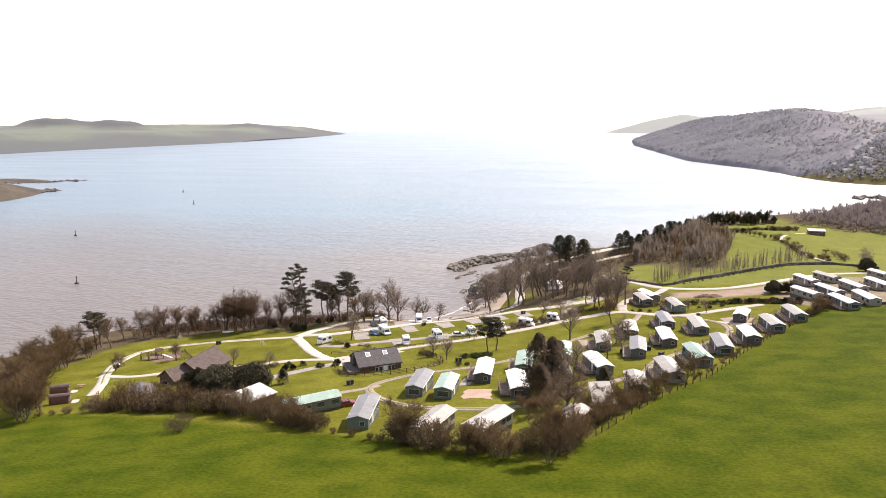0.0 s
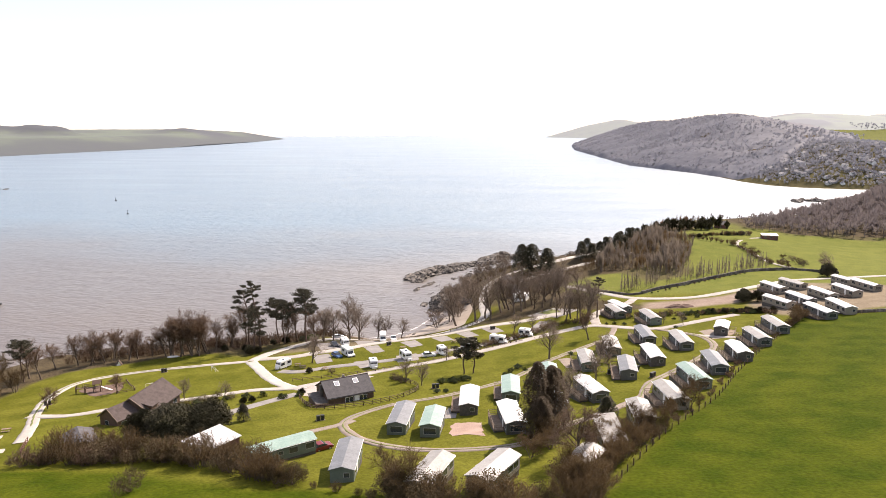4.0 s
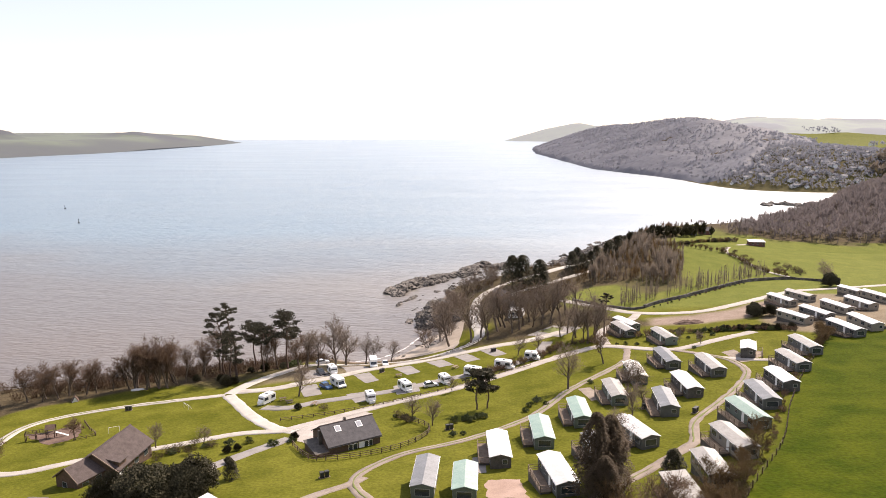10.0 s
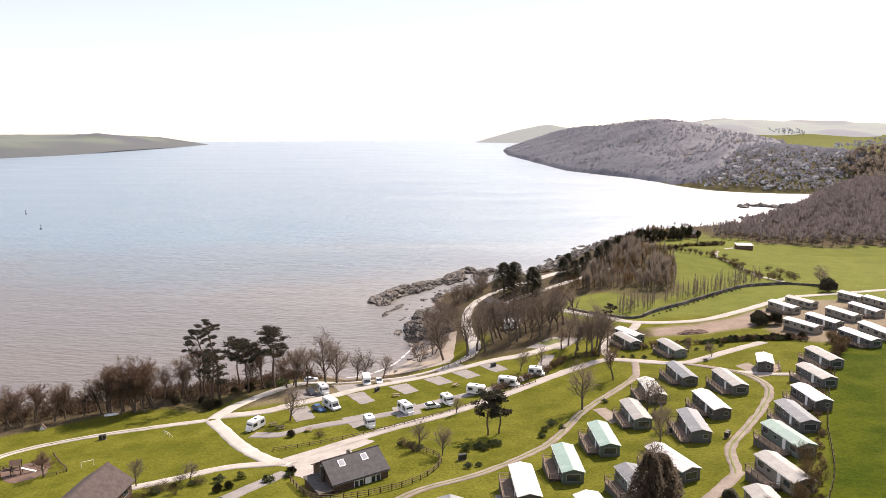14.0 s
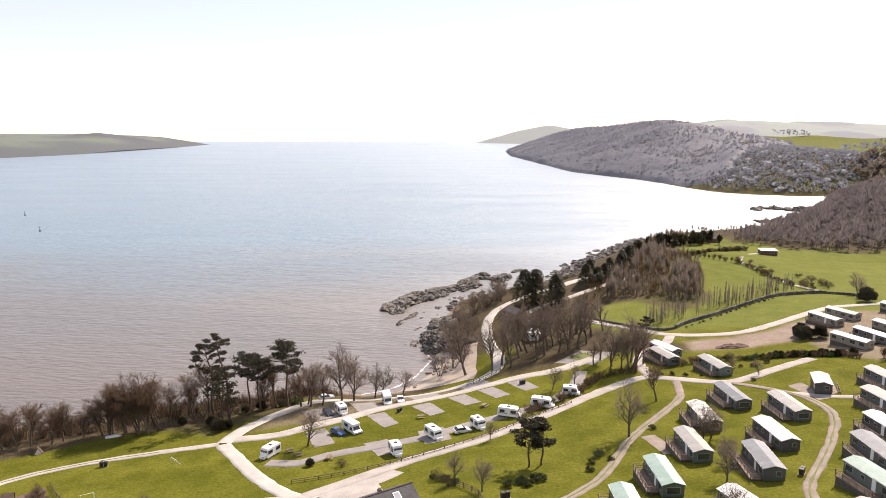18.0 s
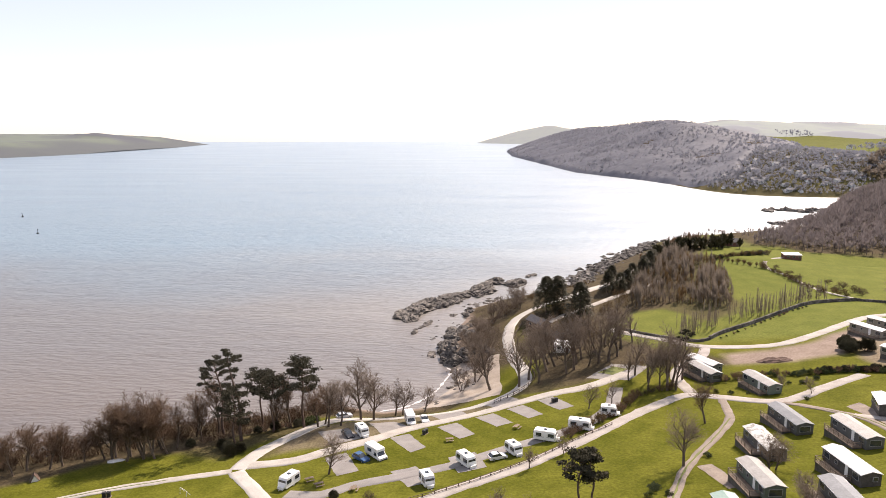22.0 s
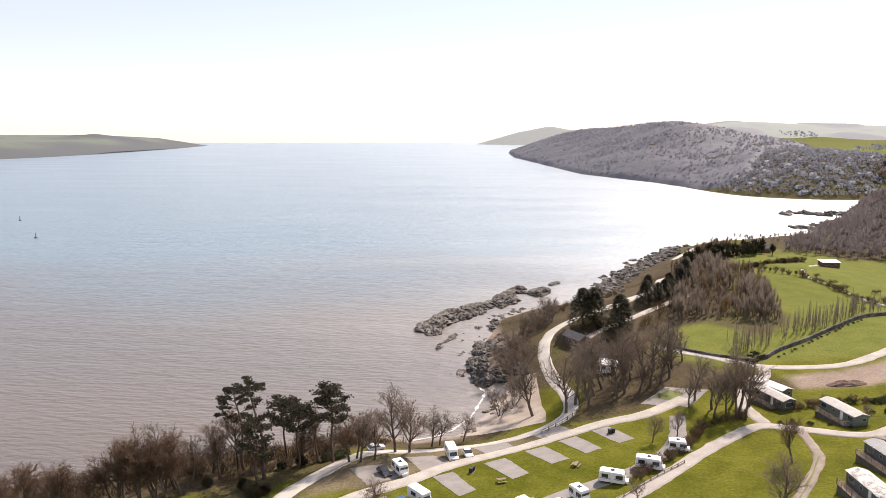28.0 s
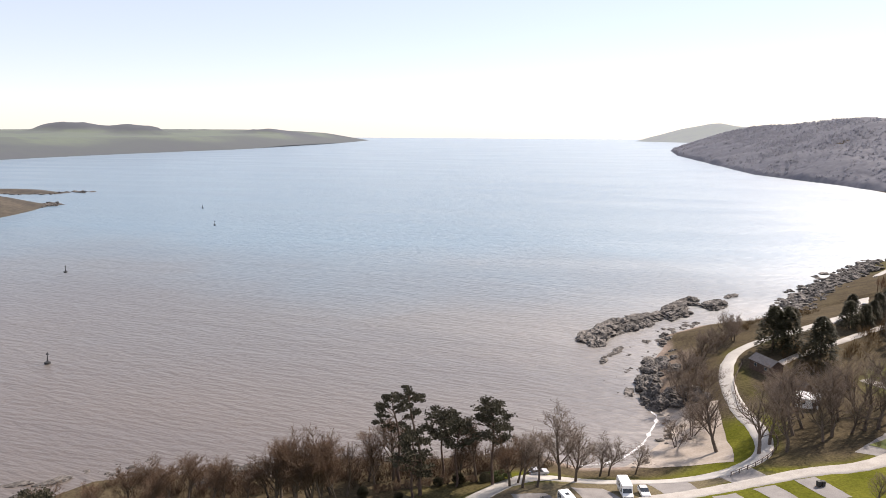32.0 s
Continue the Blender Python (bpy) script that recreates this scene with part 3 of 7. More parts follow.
def islet_height(X, Y):
    d = side([(-585, 560), (-582, 620), (-592, 660), (-606, 695), (-611, 712), (-640, 722), (-700, 750), (-1000, 770), (-1000, 500)], X, Y)
    d = np.maximum(d, side([(-820, 795), (-720, 797), (-690, 812), (-688, 842), (-710, 838), (-760, 862), (-830, 850)], X, Y) * 0.4)
    return np.minimum(13 + 2 * np.sin(X / 23), 0.3 * d) - 0.3, step(-1, 3, d)


def cape_height(X, Y):
    d = side([(150, 4300), (420, 4000), (1400, 3900), (1400, 4800), (500, 4750), (200, 4500)], X, Y)
    return np.minimum(20 + bell(X, Y, 520, 4340, 190, 260, 88) + bell(X, Y, 900, 4300, 260, 260, 60), 0.3 * d - 1), 0 * X + 0.25


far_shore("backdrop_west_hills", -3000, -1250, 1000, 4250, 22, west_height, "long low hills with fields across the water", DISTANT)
far_shore("backdrop_point", -1000, -560, 480, 860, 9, islet_height, "low brown rocky point across the water", shade("far_point_rock", [(0.026, 0.02, 0.016), (0.055, 0.045, 0.03), (0.09, 0.07, 0.05)], 0.04, 0.95, space="World"))
def inland_height(X, Y):
    crest = step(0.35, 0.6, np.sin(X / 85 + Y / 140) * np.sin(Y / 95 - X / 210))
    edge = np.minimum(step(640, 760, X) * step(2120, 2260, Y), step(3200, 3050, Y))
    return land(X, Y) - 6 + 9 * edge + 7 * crest * edge, crest


far_shore("backdrop_inland_hills", 640, 2500, 2120, 3200, 24, inland_height, "hills with woods and fields behind the village, paled by added glow", HAZY)
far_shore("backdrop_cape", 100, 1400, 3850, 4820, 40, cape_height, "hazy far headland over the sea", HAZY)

# ---- roads and pitches ----
def road(nm, pts, w, ma, lab):
    """A road laid over the ground; worn tracks keep a grass strip between their ruts."""
    ribbon(nm, pts, w, ma, lab, 0.08 + 0.012 * (len(lab) % 5))
    if nm in ("loop_road", "shore_track", "row_road"):
        ribbon("grass_strip", pts[1:-1], w * 0.14, VERGE, "thin grass strip between two worn ruts", 0.16)


road("access_road", [(-106, 214), (-99, 203), (-92, 192), (-84, 182), (-78, 178)], 3.3, CONCRETE, "pale concrete access road across the lawn")
road("site_road", [(-80, 180), (-71, 187), (-60, 195.5), (-46, 204), (-30, 217), (-18, 228), (-8, 236), (1, 241.5), (8, 238), (20, 231), (34, 238), (42, 242.5), (49, 246)], 3.4, TRACK_PINK, "pinkish gravel site road between lawns")
road("loop_road", [(8, 236), (4, 222), (-3, 212), (-14.5, 197), (-24, 179.5), (-30.5, 171.6), (-41, 163), (-51, 158), (-57, 151), (-59, 143), (-54, 133), (-46, 126), (-38, 123), (-29, 123), (-23, 125), (-19, 131), (-9, 141), (2, 153)], 2.0, TRACK_BROWN, "narrow gravel loop road round the caravans")
road("row_road", [(20, 230), (26, 222), (30, 213), (29, 200), (21, 186), (13, 175), (5, 164), (1, 152), (-8, 142)], 1.9, TRACK_BROWN, "worn gravel road along the caravan row")
road("shore_track", [(-107, 214.5), (-120, 212), (-134, 208.5), (-145.5, 203), (-151.5, 195), (-149.5, 180.7), (-142, 165), (-133, 151), (-125, 137)], 2.6, TRACK, "pale twin-rut track bending round the lawn")
road("house_road", [(-79, 179), (-91.7, 179), (-104, 173), (-119.5, 167), (-130, 160), (-141, 161)], 3.0, TRACK, "pale gravel drive past the houses")
road("yard_road", [(-78, 173), (-84, 165), (-90, 155), (-92, 146)], 3.4, GRAVEL, "grey gravel drive to the yard")
road("pitch_road", [(-104, 217), (-94, 218), (-87, 222.5), (-79, 227), (-71, 233.5), (-62, 238.5), (-49, 245), (-33, 251.5), (-21, 255), (-8, 264)], 4.0, TRACK, "pale gravel road between the touring pitches")
road("lower_pitch_road", [(-92, 200), (-85, 198.5), (-79, 202), (-69, 205), (-58, 209), (-46, 216), (-30, 225), (-20, 236), (-14, 252)], 3.6, GRAVEL, "grey gravel road along the lower pitches")
road("farm_track", [(-2, 310), (1, 306), (12, 296), (22.5, 285), (42.6, 282), (61.5, 292), (88, 310), (104, 313), (150, 318)], 3.6, TRACK, "pale farm track beside the field")
road("spur_road", [(22, 284), (18, 276), (10, 268), (4, 258), (3, 243)], 3.2, TRACK_PINK, "gravel spur road behind the caravans")
road("coast_road", [(-106, 215), (-104, 224), (-99, 233), (-92, 243), (-85, 248), (-68, 250), (-50, 254), (-42, 259), (-37.4, 266), (-35.6, 280), (-37.4, 302), (-36.6, 318), (-31.2, 334), (-22.4, 343), (-13, 348.6), (1, 358), (18.6, 380), (31, 409), (43.3, 442), (61, 477), (88, 518)], 3.9, CONCRETE, "sunlit coast road curving along the shore")
road("upper_drive", [(-24, 318), (-14, 328), (0, 340), (20, 358), (36, 372)], 2.4, TRACK, "narrow pale drive above the coast road")
road("field_path", [(104, 342), (99, 357), (98, 372), (98.6, 388), (96, 401), (106, 424), (120, 436)], 1.8, TRACK, "narrow pale path beside the field hedge")
road("lodge_track", [(-57.5, 145.5), (-60, 142), (-63, 139.5), (-66, 136.5)], 2.2, TRACK_BROWN, "short worn track to the lodge")
road("static_spur", [(29, 217), (35, 212), (44, 208)], 2.4, TRACK_PINK, "short gravel spur by the caravans")

SEA_PITCHES = [[(-62.4, 234), (-57.5, 236.5), (-53.5, 226.5), (-57.2, 224)],
        [(-73.7, 228.4), (-69.3, 230.5), (-64.8, 220.3), (-68.2, 217.8)],
        [(-87.4, 218.5), (-82.8, 220.5), (-78.8, 209.5), (-83.2, 207.5)],
        [(-52.8, 240), (-48, 242), (-44, 232.5), (-48.2, 230.3)],
        [(-44.4, 244), (-40, 246), (-36, 236.5), (-40, 234.5)],
        [(-36, 248), (-31.5, 249.5), (-27.5, 240.5), (-31.7, 238.5)],
        [(-80, 243), (-73.5, 243.5), (-69.5, 236.5), (-76, 232)]]
LAWN_PITCHES = [[(-65, 250), (-56, 251), (-54.5, 244), (-61, 240)],
        [(-92, 236), (-85, 238), (-80, 230), (-87, 226)],
        [(-50, 254), (-42, 256), (-40, 250), (-47, 247)],
        [(-20, 262.5), (-10, 273.5), (0, 269), (-9, 257.5)],
        [(-72, 207.5), (-67, 209.5), (-63, 201), (-68, 199)],
        [(-60, 213), (-54, 215), (-52, 206), (-58, 204)]]
for q in SEA_PITCHES + LAWN_PITCHES:
    draped("pitch", q, GRAVEL, "grey gravel touring pitch edged by lawn", 0.05, "pitch", bulge=0.3)
draped("grass_island", [(-15.5, 266.4), (-10.3, 271), (-6.9, 268), (-10.8, 262)], VERGE, "small grass island in the gravel turning place", 0.13, "lawn", bulge=0.5)
draped("forecourt", [(-80, 181), (-66, 192), (-62, 188), (-73, 176)], TRACK_PINK, "pinkish gravel forecourt beside the house", 0.06, "yard", bulge=0.5)
draped("forecourt", [(-79, 177.5), (-67, 186.5), (-64.5, 178), (-74, 169)], TRACK_PINK, "pinkish gravel apron beside the bungalow", 0.055, "yard", bulge=0.8)
draped("gravel_pad", [(-12.6, 197), (-9.6, 197.5), (-8.4, 186), (-11.4, 185.5)], TRACK_BROWN, "worn gravel pad beside a static caravan", 0.05, "pitch", bulge=0.3)
draped("gravel_pad", [(-38.6, 152.5), (-36.2, 152.5), (-36.4, 144), (-38.8, 144)], GRAVEL, "narrow gravel pad beside a static caravan", 0.05, "pitch", bulge=0.3)
draped("bare_patch", [(-36.6, 140), (-31, 140), (-30.2, 131), (-36, 131.5)], shade("red_earth", [(0.25, 0.17, 0.135), (0.36, 0.26, 0.215)], 0.4, 0.95, 0.3, 10, space="World"), "reddish bare gravel patch between caravans", 0.05, "ground", bulge=1.1)
draped("parking_bay", [(31, 223), (35, 225), (36, 211), (31.5, 210)], TRACK_BROWN, "red-brown gravel parking bay", 0.05, "ground", bulge=0.2)


# ---- static caravans ----
def pane(w, h):
    s = Shape()
    s.box(-w / 2, w / 2, -0.03, 0.03, -h / 2, h / 2)
    return s


def frame_shape(w, h, t=0.07, d=0.05):
    s = Shape()
    s.box(-w / 2 - t, w / 2 + t, -d, d, h / 2, h / 2 + t).box(-w / 2 - t, w / 2 + t, -d, d, -h / 2 - t, -h / 2)
    return s.box(-w / 2 - t, -w / 2, -d, d, -h / 2, h / 2).box(w / 2, w / 2 + t, -d, d, -h / 2, h / 2)


PANES = {}
FRAMES = shade("grey_window_frame", [(0.26, 0.26, 0.25), (0.34, 0.34, 0.33)], 0.8, 0.5)


def window(parent, x, y, z, turn, w=1.3, h=0.95, frame_mat=None):
    """A window: a frame with its pane, facing local -y before it is turned."""
    key = (w, h, frame_mat or FRAMES)
    if key not in PANES:
        PANES[key] = (frame_shape(w, h).mesh("window_frame", key[2]), pane(w, h).mesh("pane", GLASS_DARK))
    ob = part("window", PANES[key][0], None, parent, at=pose(x, y, z, 0, 0, turn))
    part("pane", PANES[key][1], None, ob, "dark glass")
    return ob


DOORS = {}


def door(parent, x, y, z, turn, ma=None, w=0.8, h=1.95):
    ma = ma or WHITE
    key = (ma, w, h)
    if key not in DOORS:
        DOORS[key] = Shape().box(-w / 2, w / 2, -0.04, 0.04, 0, h).box(-w / 2 + 0.1, w / 2 - 0.1, -0.055, -0.04, h * 0.5, h * 0.92).mesh("door", ma)
    return part("door", DOORS[key], None, parent, at=pose(x, y, z, 0, 0, turn))


def gable_body(L, W, z0, z1, rise):
    return Shape().prism([(-W / 2, z0), (W / 2, z0), (W / 2, z1), (0, z1 + rise), (-W / 2, z1)], -L / 2, L / 2)


def gable_roof(L, W, z1, rise, over=0.18, thick=0.1):
    w, k = W / 2 + over, rise / (W / 2)
    s = Shape().prism([(-w, z1 - over * k + 0.02), (0, z1 + rise + 0.02), (w, z1 - over * k + 0.02), (w, z1 - over * k + 0.02 + thick), (0, z1 + rise + 0.02 + thick),
                       (-w, z1 - over * k + 0.02 + thick)], -L / 2 - over, L / 2 + over)
    return s


def railing(parent, a, b, z, ma, h=1.0):
    """A run of rail from a to b: posts, top and middle rails."""
    a, b = Vector((*a, z)), Vector((*b, z))
    n = max(1, round((b - a).length / 1.5))
    for i in range(n + 1):
        p = a.lerp(b, i / n)
        part("post", Shape().box(p.x - 0.05, p.x + 0.05, p.y - 0.05, p.y + 0.05, z - 0.15, z + h), ma, parent)
    for hh in (h, h * 0.55, h * 0.25):
        s = Shape()
        s.tube([a + Vector((0, 0, hh)), b + Vector((0, 0, hh))], [0.05, 0.05], 4)
        part("rail", s, ma, parent)


def static_caravan(x, y, turn, L=10.4, W=3.6, roof=ROOF_PALE, wall=CREAM, deck="left", deck_mat=None, label="", seed=0, front=True):
    """A static caravan; its front end looks along local +x."""
    rng = random.Random(seed)
    z = max(ground_z(x + s * L / 2 * math.cos(radians(turn)), y + s * L / 2 * math.sin(radians(turn))) for s in (-0.3, 0.0, 0.3)) + 0.05
    c = thing("static_caravan", pose(x, y, z, 0, 0, turn), label, "caravan", "static caravans on the park")
    low = min(ground_z(x + s * L / 2 * math.cos(radians(turn)), y + s * L / 2 * math.sin(radians(turn))) for s in (-1, 0, 1)) - z - 0.2
    part("skirting", Shape().box(-L / 2 + 0.12, L / 2 - 0.12, -W / 2 + 0.1, W / 2 - 0.1, low, 0.5), SKIRT, c, "dark skirting under the body")
    part("body", gable_body(L, W, 0.5, 2.65, 0.5), wall, c)
    part("roof", gable_roof(L, W, 2.65, 0.5), roof, c)
    for sy in (-1, 1):
        part("gutter", Shape().tube([(-L / 2 - 0.15, sy * (W / 2 + 0.2), 2.66), (L / 2 + 0.15, sy * (W / 2 + 0.2), 2.63)], [0.05, 0.05], 5), WHITE, c)
        xs = [-0.36, -0.1, 0.14, 0.37]
        for k, f in enumerate(xs):
            if (sy < 0) == (deck == "left") and k == 2:
                door(c, f * L, sy * (W / 2 + 0.02), 0.55, 0 if sy < 0 else 180)
            else:
                window(c, f * L + rng.uniform(-0.3, 0.3), sy * (W / 2 + 0.01), 1.75, 0 if sy < 0 else 180, *((1.5, 0.95) if k != 1 else (0.7, 0.6)))
    if front:
        window(c, L / 2 + 0.01, 0, 1.7, 90, 2.2, 1.1)
    else:
        window(c, L / 2 + 0.01, 0.7, 1.8, 90, 0.8, 0.7)
    if deck != "none":
        s = -1 if deck == "left" else 1
        ma = deck_mat or DECKWOOD
        y0, y1 = sorted((s * (W / 2 + 0.03), s * (W / 2 + 1.9)))
        x0, x1 = -L / 2 + rng.uniform(0, 1), L / 2 - rng.uniform(0.5, 3)
        d = part("deck", Shape().box(x0, x1, y0, y1, 0.32, 0.44), ma, c, "raised wooden deck with railings")
        part("deck_base", Shape().box(x0 + 0.1, x1 - 0.1, y0 + 0.05, y1 - 0.1, low, 0.32), SKIRT, d)
        edge = s * (W / 2 + 1.85)
        railing(d, (x0, edge), (x1, edge), 0.44, ma)
        railing(d, (x1, s * (W / 2 + 0.1)), (x1, edge), 0.44, ma)
        railing(d, (x0, s * (W / 2 + 0.1)), (x0, edge), 0.44, ma)
    return c


STATICS = [
    (10.8, 255, -75, 10.2, ROOF_PALE, GREYWALL, "left", "pale-roofed grey static caravan with a deck beside the bare trees"),
    (20.1, 241.5, -79, 10.6, ROOF_PALE, SAGE, "left", "pale-roofed sage static caravan by the site road"),
    (13.3, 213.7, -86, 11.2, ROOF_GREY, GREYWALL, "left", "blue-grey roofed static caravan with a long wooden deck"),
    (20.9, 202.6, -86, 11.0, ROOF_PALE, GREYWALL, "left", "grey static caravan with a pale roof and railed deck"),
    (10.2, 186.4, -86, 10.6, ROOF_WHITE, SKIRT, "left", "bright white-roofed static caravan with dark walls"),
    (2.1, 201.3, -90, 10.8, ROOF_MOSS, GREYWALL, "left", "static caravan with a mottled brown and grey roof"),
    (-6.3, 184.8, -88, 10.3, ROOF_PALE, SAGE, "left", "sage static caravan with a pale roof and deck"),
    (1.9, 173.7, -94, 10.4, ROOF_GREY, GREYWALL, "left", "grey-roofed static caravan on the lawn"),
    (-8.6, 155.0, -70, 9.6, ROOF_WHITE, GREYWALL, "left", "white-roofed static caravan partly behind twigs"),
    (-16.4, 170.9, -89, 10.3, ROOF_GREEN, SAGE, "left", "streaked green-roofed static caravan with dark green walls"),
    (-16.7, 147.5, -80, 8.0, ROOF_GREY, SAGE, "left", "short grey-roofed static caravan beside the dark conifer"),
    (-25.4, 159.3, -89, 10.2, ROOF_GREEN, SAGE, "left", "pale green-roofed static caravan with sage walls"),
    (-25.2, 135.7, -79, 10.0, ROOF_WHITE, GREYWALL, "left", "white-roofed static caravan with a small railed porch"),
    (-33.9, 150.7, -88, 10.4, ROOF_WHITE, SKIRT, "left", "white-roofed static caravan beside the loop road"),
    (-46.3, 138.6, -92, 10.2, ROOF_GREY, SAGE, "none", "grey-roofed sage static caravan inside the loop road"),
    (-39.8, 135.2, -91, 8.6, ROOF_GREEN, SAGE, "none", "small mint-roofed static caravan inside the loop road"),
]
ROW_STATICS = [
    (36.0, 217.5, -111, 7.8, ROOF_WHITE, SKIRT, "right", "white flat-looking caravan beside the gravel parking bay"),
    (50.2, 215.7, -85, 10.5, ROOF_PALE, GREYWALL, "left", "beige-roofed static caravan at the end of the row"),
    (40.0, 200.3, -84, 10.0, ROOF_PALE, GREYWALL, "left", "pale-roofed static caravan along the field fence"),
    (30.3, 184.2, -87, 9.2, ROOF_WHITE, SKIRT, "left", "white-roofed static caravan along the field fence"),
    (21.5, 173.1, -90, 10.3, ROOF_GREY, GREYWALL, "left", "grey-roofed static caravan along the field fence"),
    (13.9, 161.1, -80, 10.0, ROOF_GREEN, SAGE, "left", "mint-roofed static caravan with a railed deck"),
    (5.7, 146.0, -80, 9.4, ROOF_PALE, CREAM, "left", "cream static caravan with a pale roof near the hedge"),
    (-2.1, 134.0, -88, 8.0, ROOF_PALE, CREAM, "none", "cream static caravan half hidden by shrubs"),
    (-64.2, 121.4, 40, 11.0, ROOF_GREEN, SAGE, "right", "long mint-roofed green lodge with a wooden porch"),
    (-50.8, 113.0, -85, 10.2, ROOF_GREY, SAGE, "none", "grey-roofed sage static caravan beside the hedge"),
    (-36.7, 105.2, 73, 9.6, ROOF_PALE, CREAM, "none", "pale-roofed caravan half hidden behind the hedge"),
    (-27.6, 106.0, 63, 9.4, ROOF_PALE, CREAM, "none", "weathered pale-roofed caravan behind the hedge"),
]
UPPER_STATICS = [
    (13.4, 262.5, -66, 10.2, ROOF_WHITE, GREYWALL, "left", "white-roofed static caravan behind the bare trees"),
    (74.8, 286.2, -72, 11.5, ROOF_WHITE, CREAM, "left", "white-roofed caravan in the upper row"),
    (84.2, 292.5, -66, 11.0, ROOF_PALE, CREAM, "none", "pale-roofed caravan in the upper row"),
    (65.4, 255.3, -66, 11.2, ROOF_WHITE, CREAM, "none", "white-roofed caravan in the upper rows"),
    (74.0, 258.8, -73, 11.6, ROOF_WHITE, GREYWALL, "left", "white-roofed caravan in the upper rows"),
    (84.4, 266.4, -75, 11.6, ROOF_WHITE, CREAM, "none", "white-roofed cream caravan in the upper rows"),
    (94.0, 270.0, -77, 11.6, ROOF_WHITE, CREAM, "left", "white-roofed caravan in the upper rows"),
    (105.5, 280.4, -74, 11.6, ROOF_WHITE, CREAM, "none", "white-roofed caravan at the top of the park"),
    (69.5, 232.7, -78, 11.8, ROOF_WHITE, GREYWALL, "left", "white-roofed caravan against the field hedge"),
    (78.1, 238.5, -84, 11.8, ROOF_WHITE, CREAM, "none", "white-roofed caravan against the field hedge"),
    (104.5, 296.0, -70, 9.0, ROOF_WHITE, CREAM, "none", "white-roofed caravan beyond the upper rows"),
    (113.3, 266.0, -75, 11.0, ROOF_WHITE, GREYWALL, "none", "white-roofed caravan at the edge of the park"),
]
for k, (x, y, a, ln, ro, wa, de, lab) in enumerate(STATICS + ROW_STATICS + UPPER_STATICS):
    static_caravan(x, y, a, ln, 3.6, ro, wa, de, None, lab, k, k % 3 != 1)


# ---- trees ----
def grow(seed, h, spread, stems=1, levels=4, kids=(6, 5, 5, 4), lean=0.0, first=0.3, droop=0.0, twig=0.03, fuzz=2):
    """A leafless tree: trunk with limbs, and the crown of thin twigs."""
    rng = random.Random(seed)
    wood, fine = Shape(), Shape()

    def branch(p, way, length, r, level):
        pts, q, d = [p], p.copy(), way.copy()
        segs = 4 if level == 0 else 3 if level < 3 else 2
        for _ in range(segs):
            d = (d + Vector((rng.gauss(0, 0.13), rng.gauss(0, 0.13), rng.gauss(0.06 - droop * level, 0.08)))).normalized()
            q = q + d * length / segs
            pts.append(q.copy())
        ends = [max(r * (1 - 0.62 * i / segs), 0.012) for i in range(segs + 1)]
        if level > 2 or (level == 2 and levels == 3):
            for i in range(segs):
                fine.twig(pts[i], pts[i + 1], ends[i] * 1.3)
        else:
            (wood if level == 0 or (level == 1 and levels > 3 and spread > 0.35) else fine).tube(pts, ends, 6 if level == 0 else 4 if level == 1 else 3)
        if level + 1 >= levels:
            for _ in range(fuzz):
                a = pts[0].lerp(pts[-1], rng.uniform(0.3, 1.0))
                out = Vector((rng.gauss(0, 1), rng.gauss(0, 1), rng.gauss(0.35, 0.8))).normalized()
                fine.twig(a, a + (d * 0.6 + out).normalized() * rng.uniform(0.35, 0.75), twig * 0.85)
            return
        n = kids[level]
        for k in range(n):
            s = first + (1 - first) * (k + rng.random() * 0.9) / n if level == 0 else 0.2 + 0.8 * (k + rng.random()) / n
            i = min(int(s * segs), segs - 1)
            at = pts[i].lerp(pts[i + 1], s * segs - i)
            az = 2.4 * k + rng.uniform(-0.6, 0.6) + level
            out = Vector((math.cos(az), math.sin(az), 0))
            axis = (pts[i + 1] - pts[i]).normalized()
            side_way = (out - axis * out.dot(axis)).normalized()
            tilt = rng.uniform(0.5, 0.95) * spread
            go = (axis * math.cos(tilt) + side_way * math.sin(tilt)).normalized()
            branch(at, go, length * rng.uniform(0.42, 0.62) * (1.12 - 0.45 * s if level == 0 else 1), max(ends[i] * 0.55, twig if level > 1 else 0.05), level + 1)

    for k in range(stems):
        a = 2 * math.pi * k / stems + rng.random()
        off = 0.0 if stems == 1 else 0.35
        base = Vector((off * math.cos(a), off * math.sin(a), -0.3))
        way = Vector((lean + (0.32 * math.cos(a) if stems > 1 else rng.gauss(0, 0.05)), 0.32 * math.sin(a) if stems > 1 else rng.gauss(0, 0.05), 1)).normalized()
        branch(base, way, h * 0.72, (0.022 * h + 0.05) * (1.0 if stems == 1 else 0.62), 0)
    return wood, fine


def tuft_cloud(shape, centre, size, count, leaf, rng, flat=1.0, shell=0.45):
    """Small leaf blades strewn through a ball."""
    for _ in range(count):
        d = Vector((rng.gauss(0, 1), rng.gauss(0, 1), rng.gauss(0, 1))).normalized() * (shell + (1 - shell) * rng.random())
        c = Vector(centre) + Vector((d.x * size, d.y * size, d.z * size * flat))
        u = Vector((rng.gauss(0, 1), rng.gauss(0, 1), rng.gauss(0, 0.7))).normalized()
        w = u.orthogonal().normalized()
        s = leaf * rng.uniform(0.6, 1.4)
        shape.add([c - u * s, c + w * s * 0.55, c + u * s, c - w * s * 0.55], [(0, 1, 2, 3)])


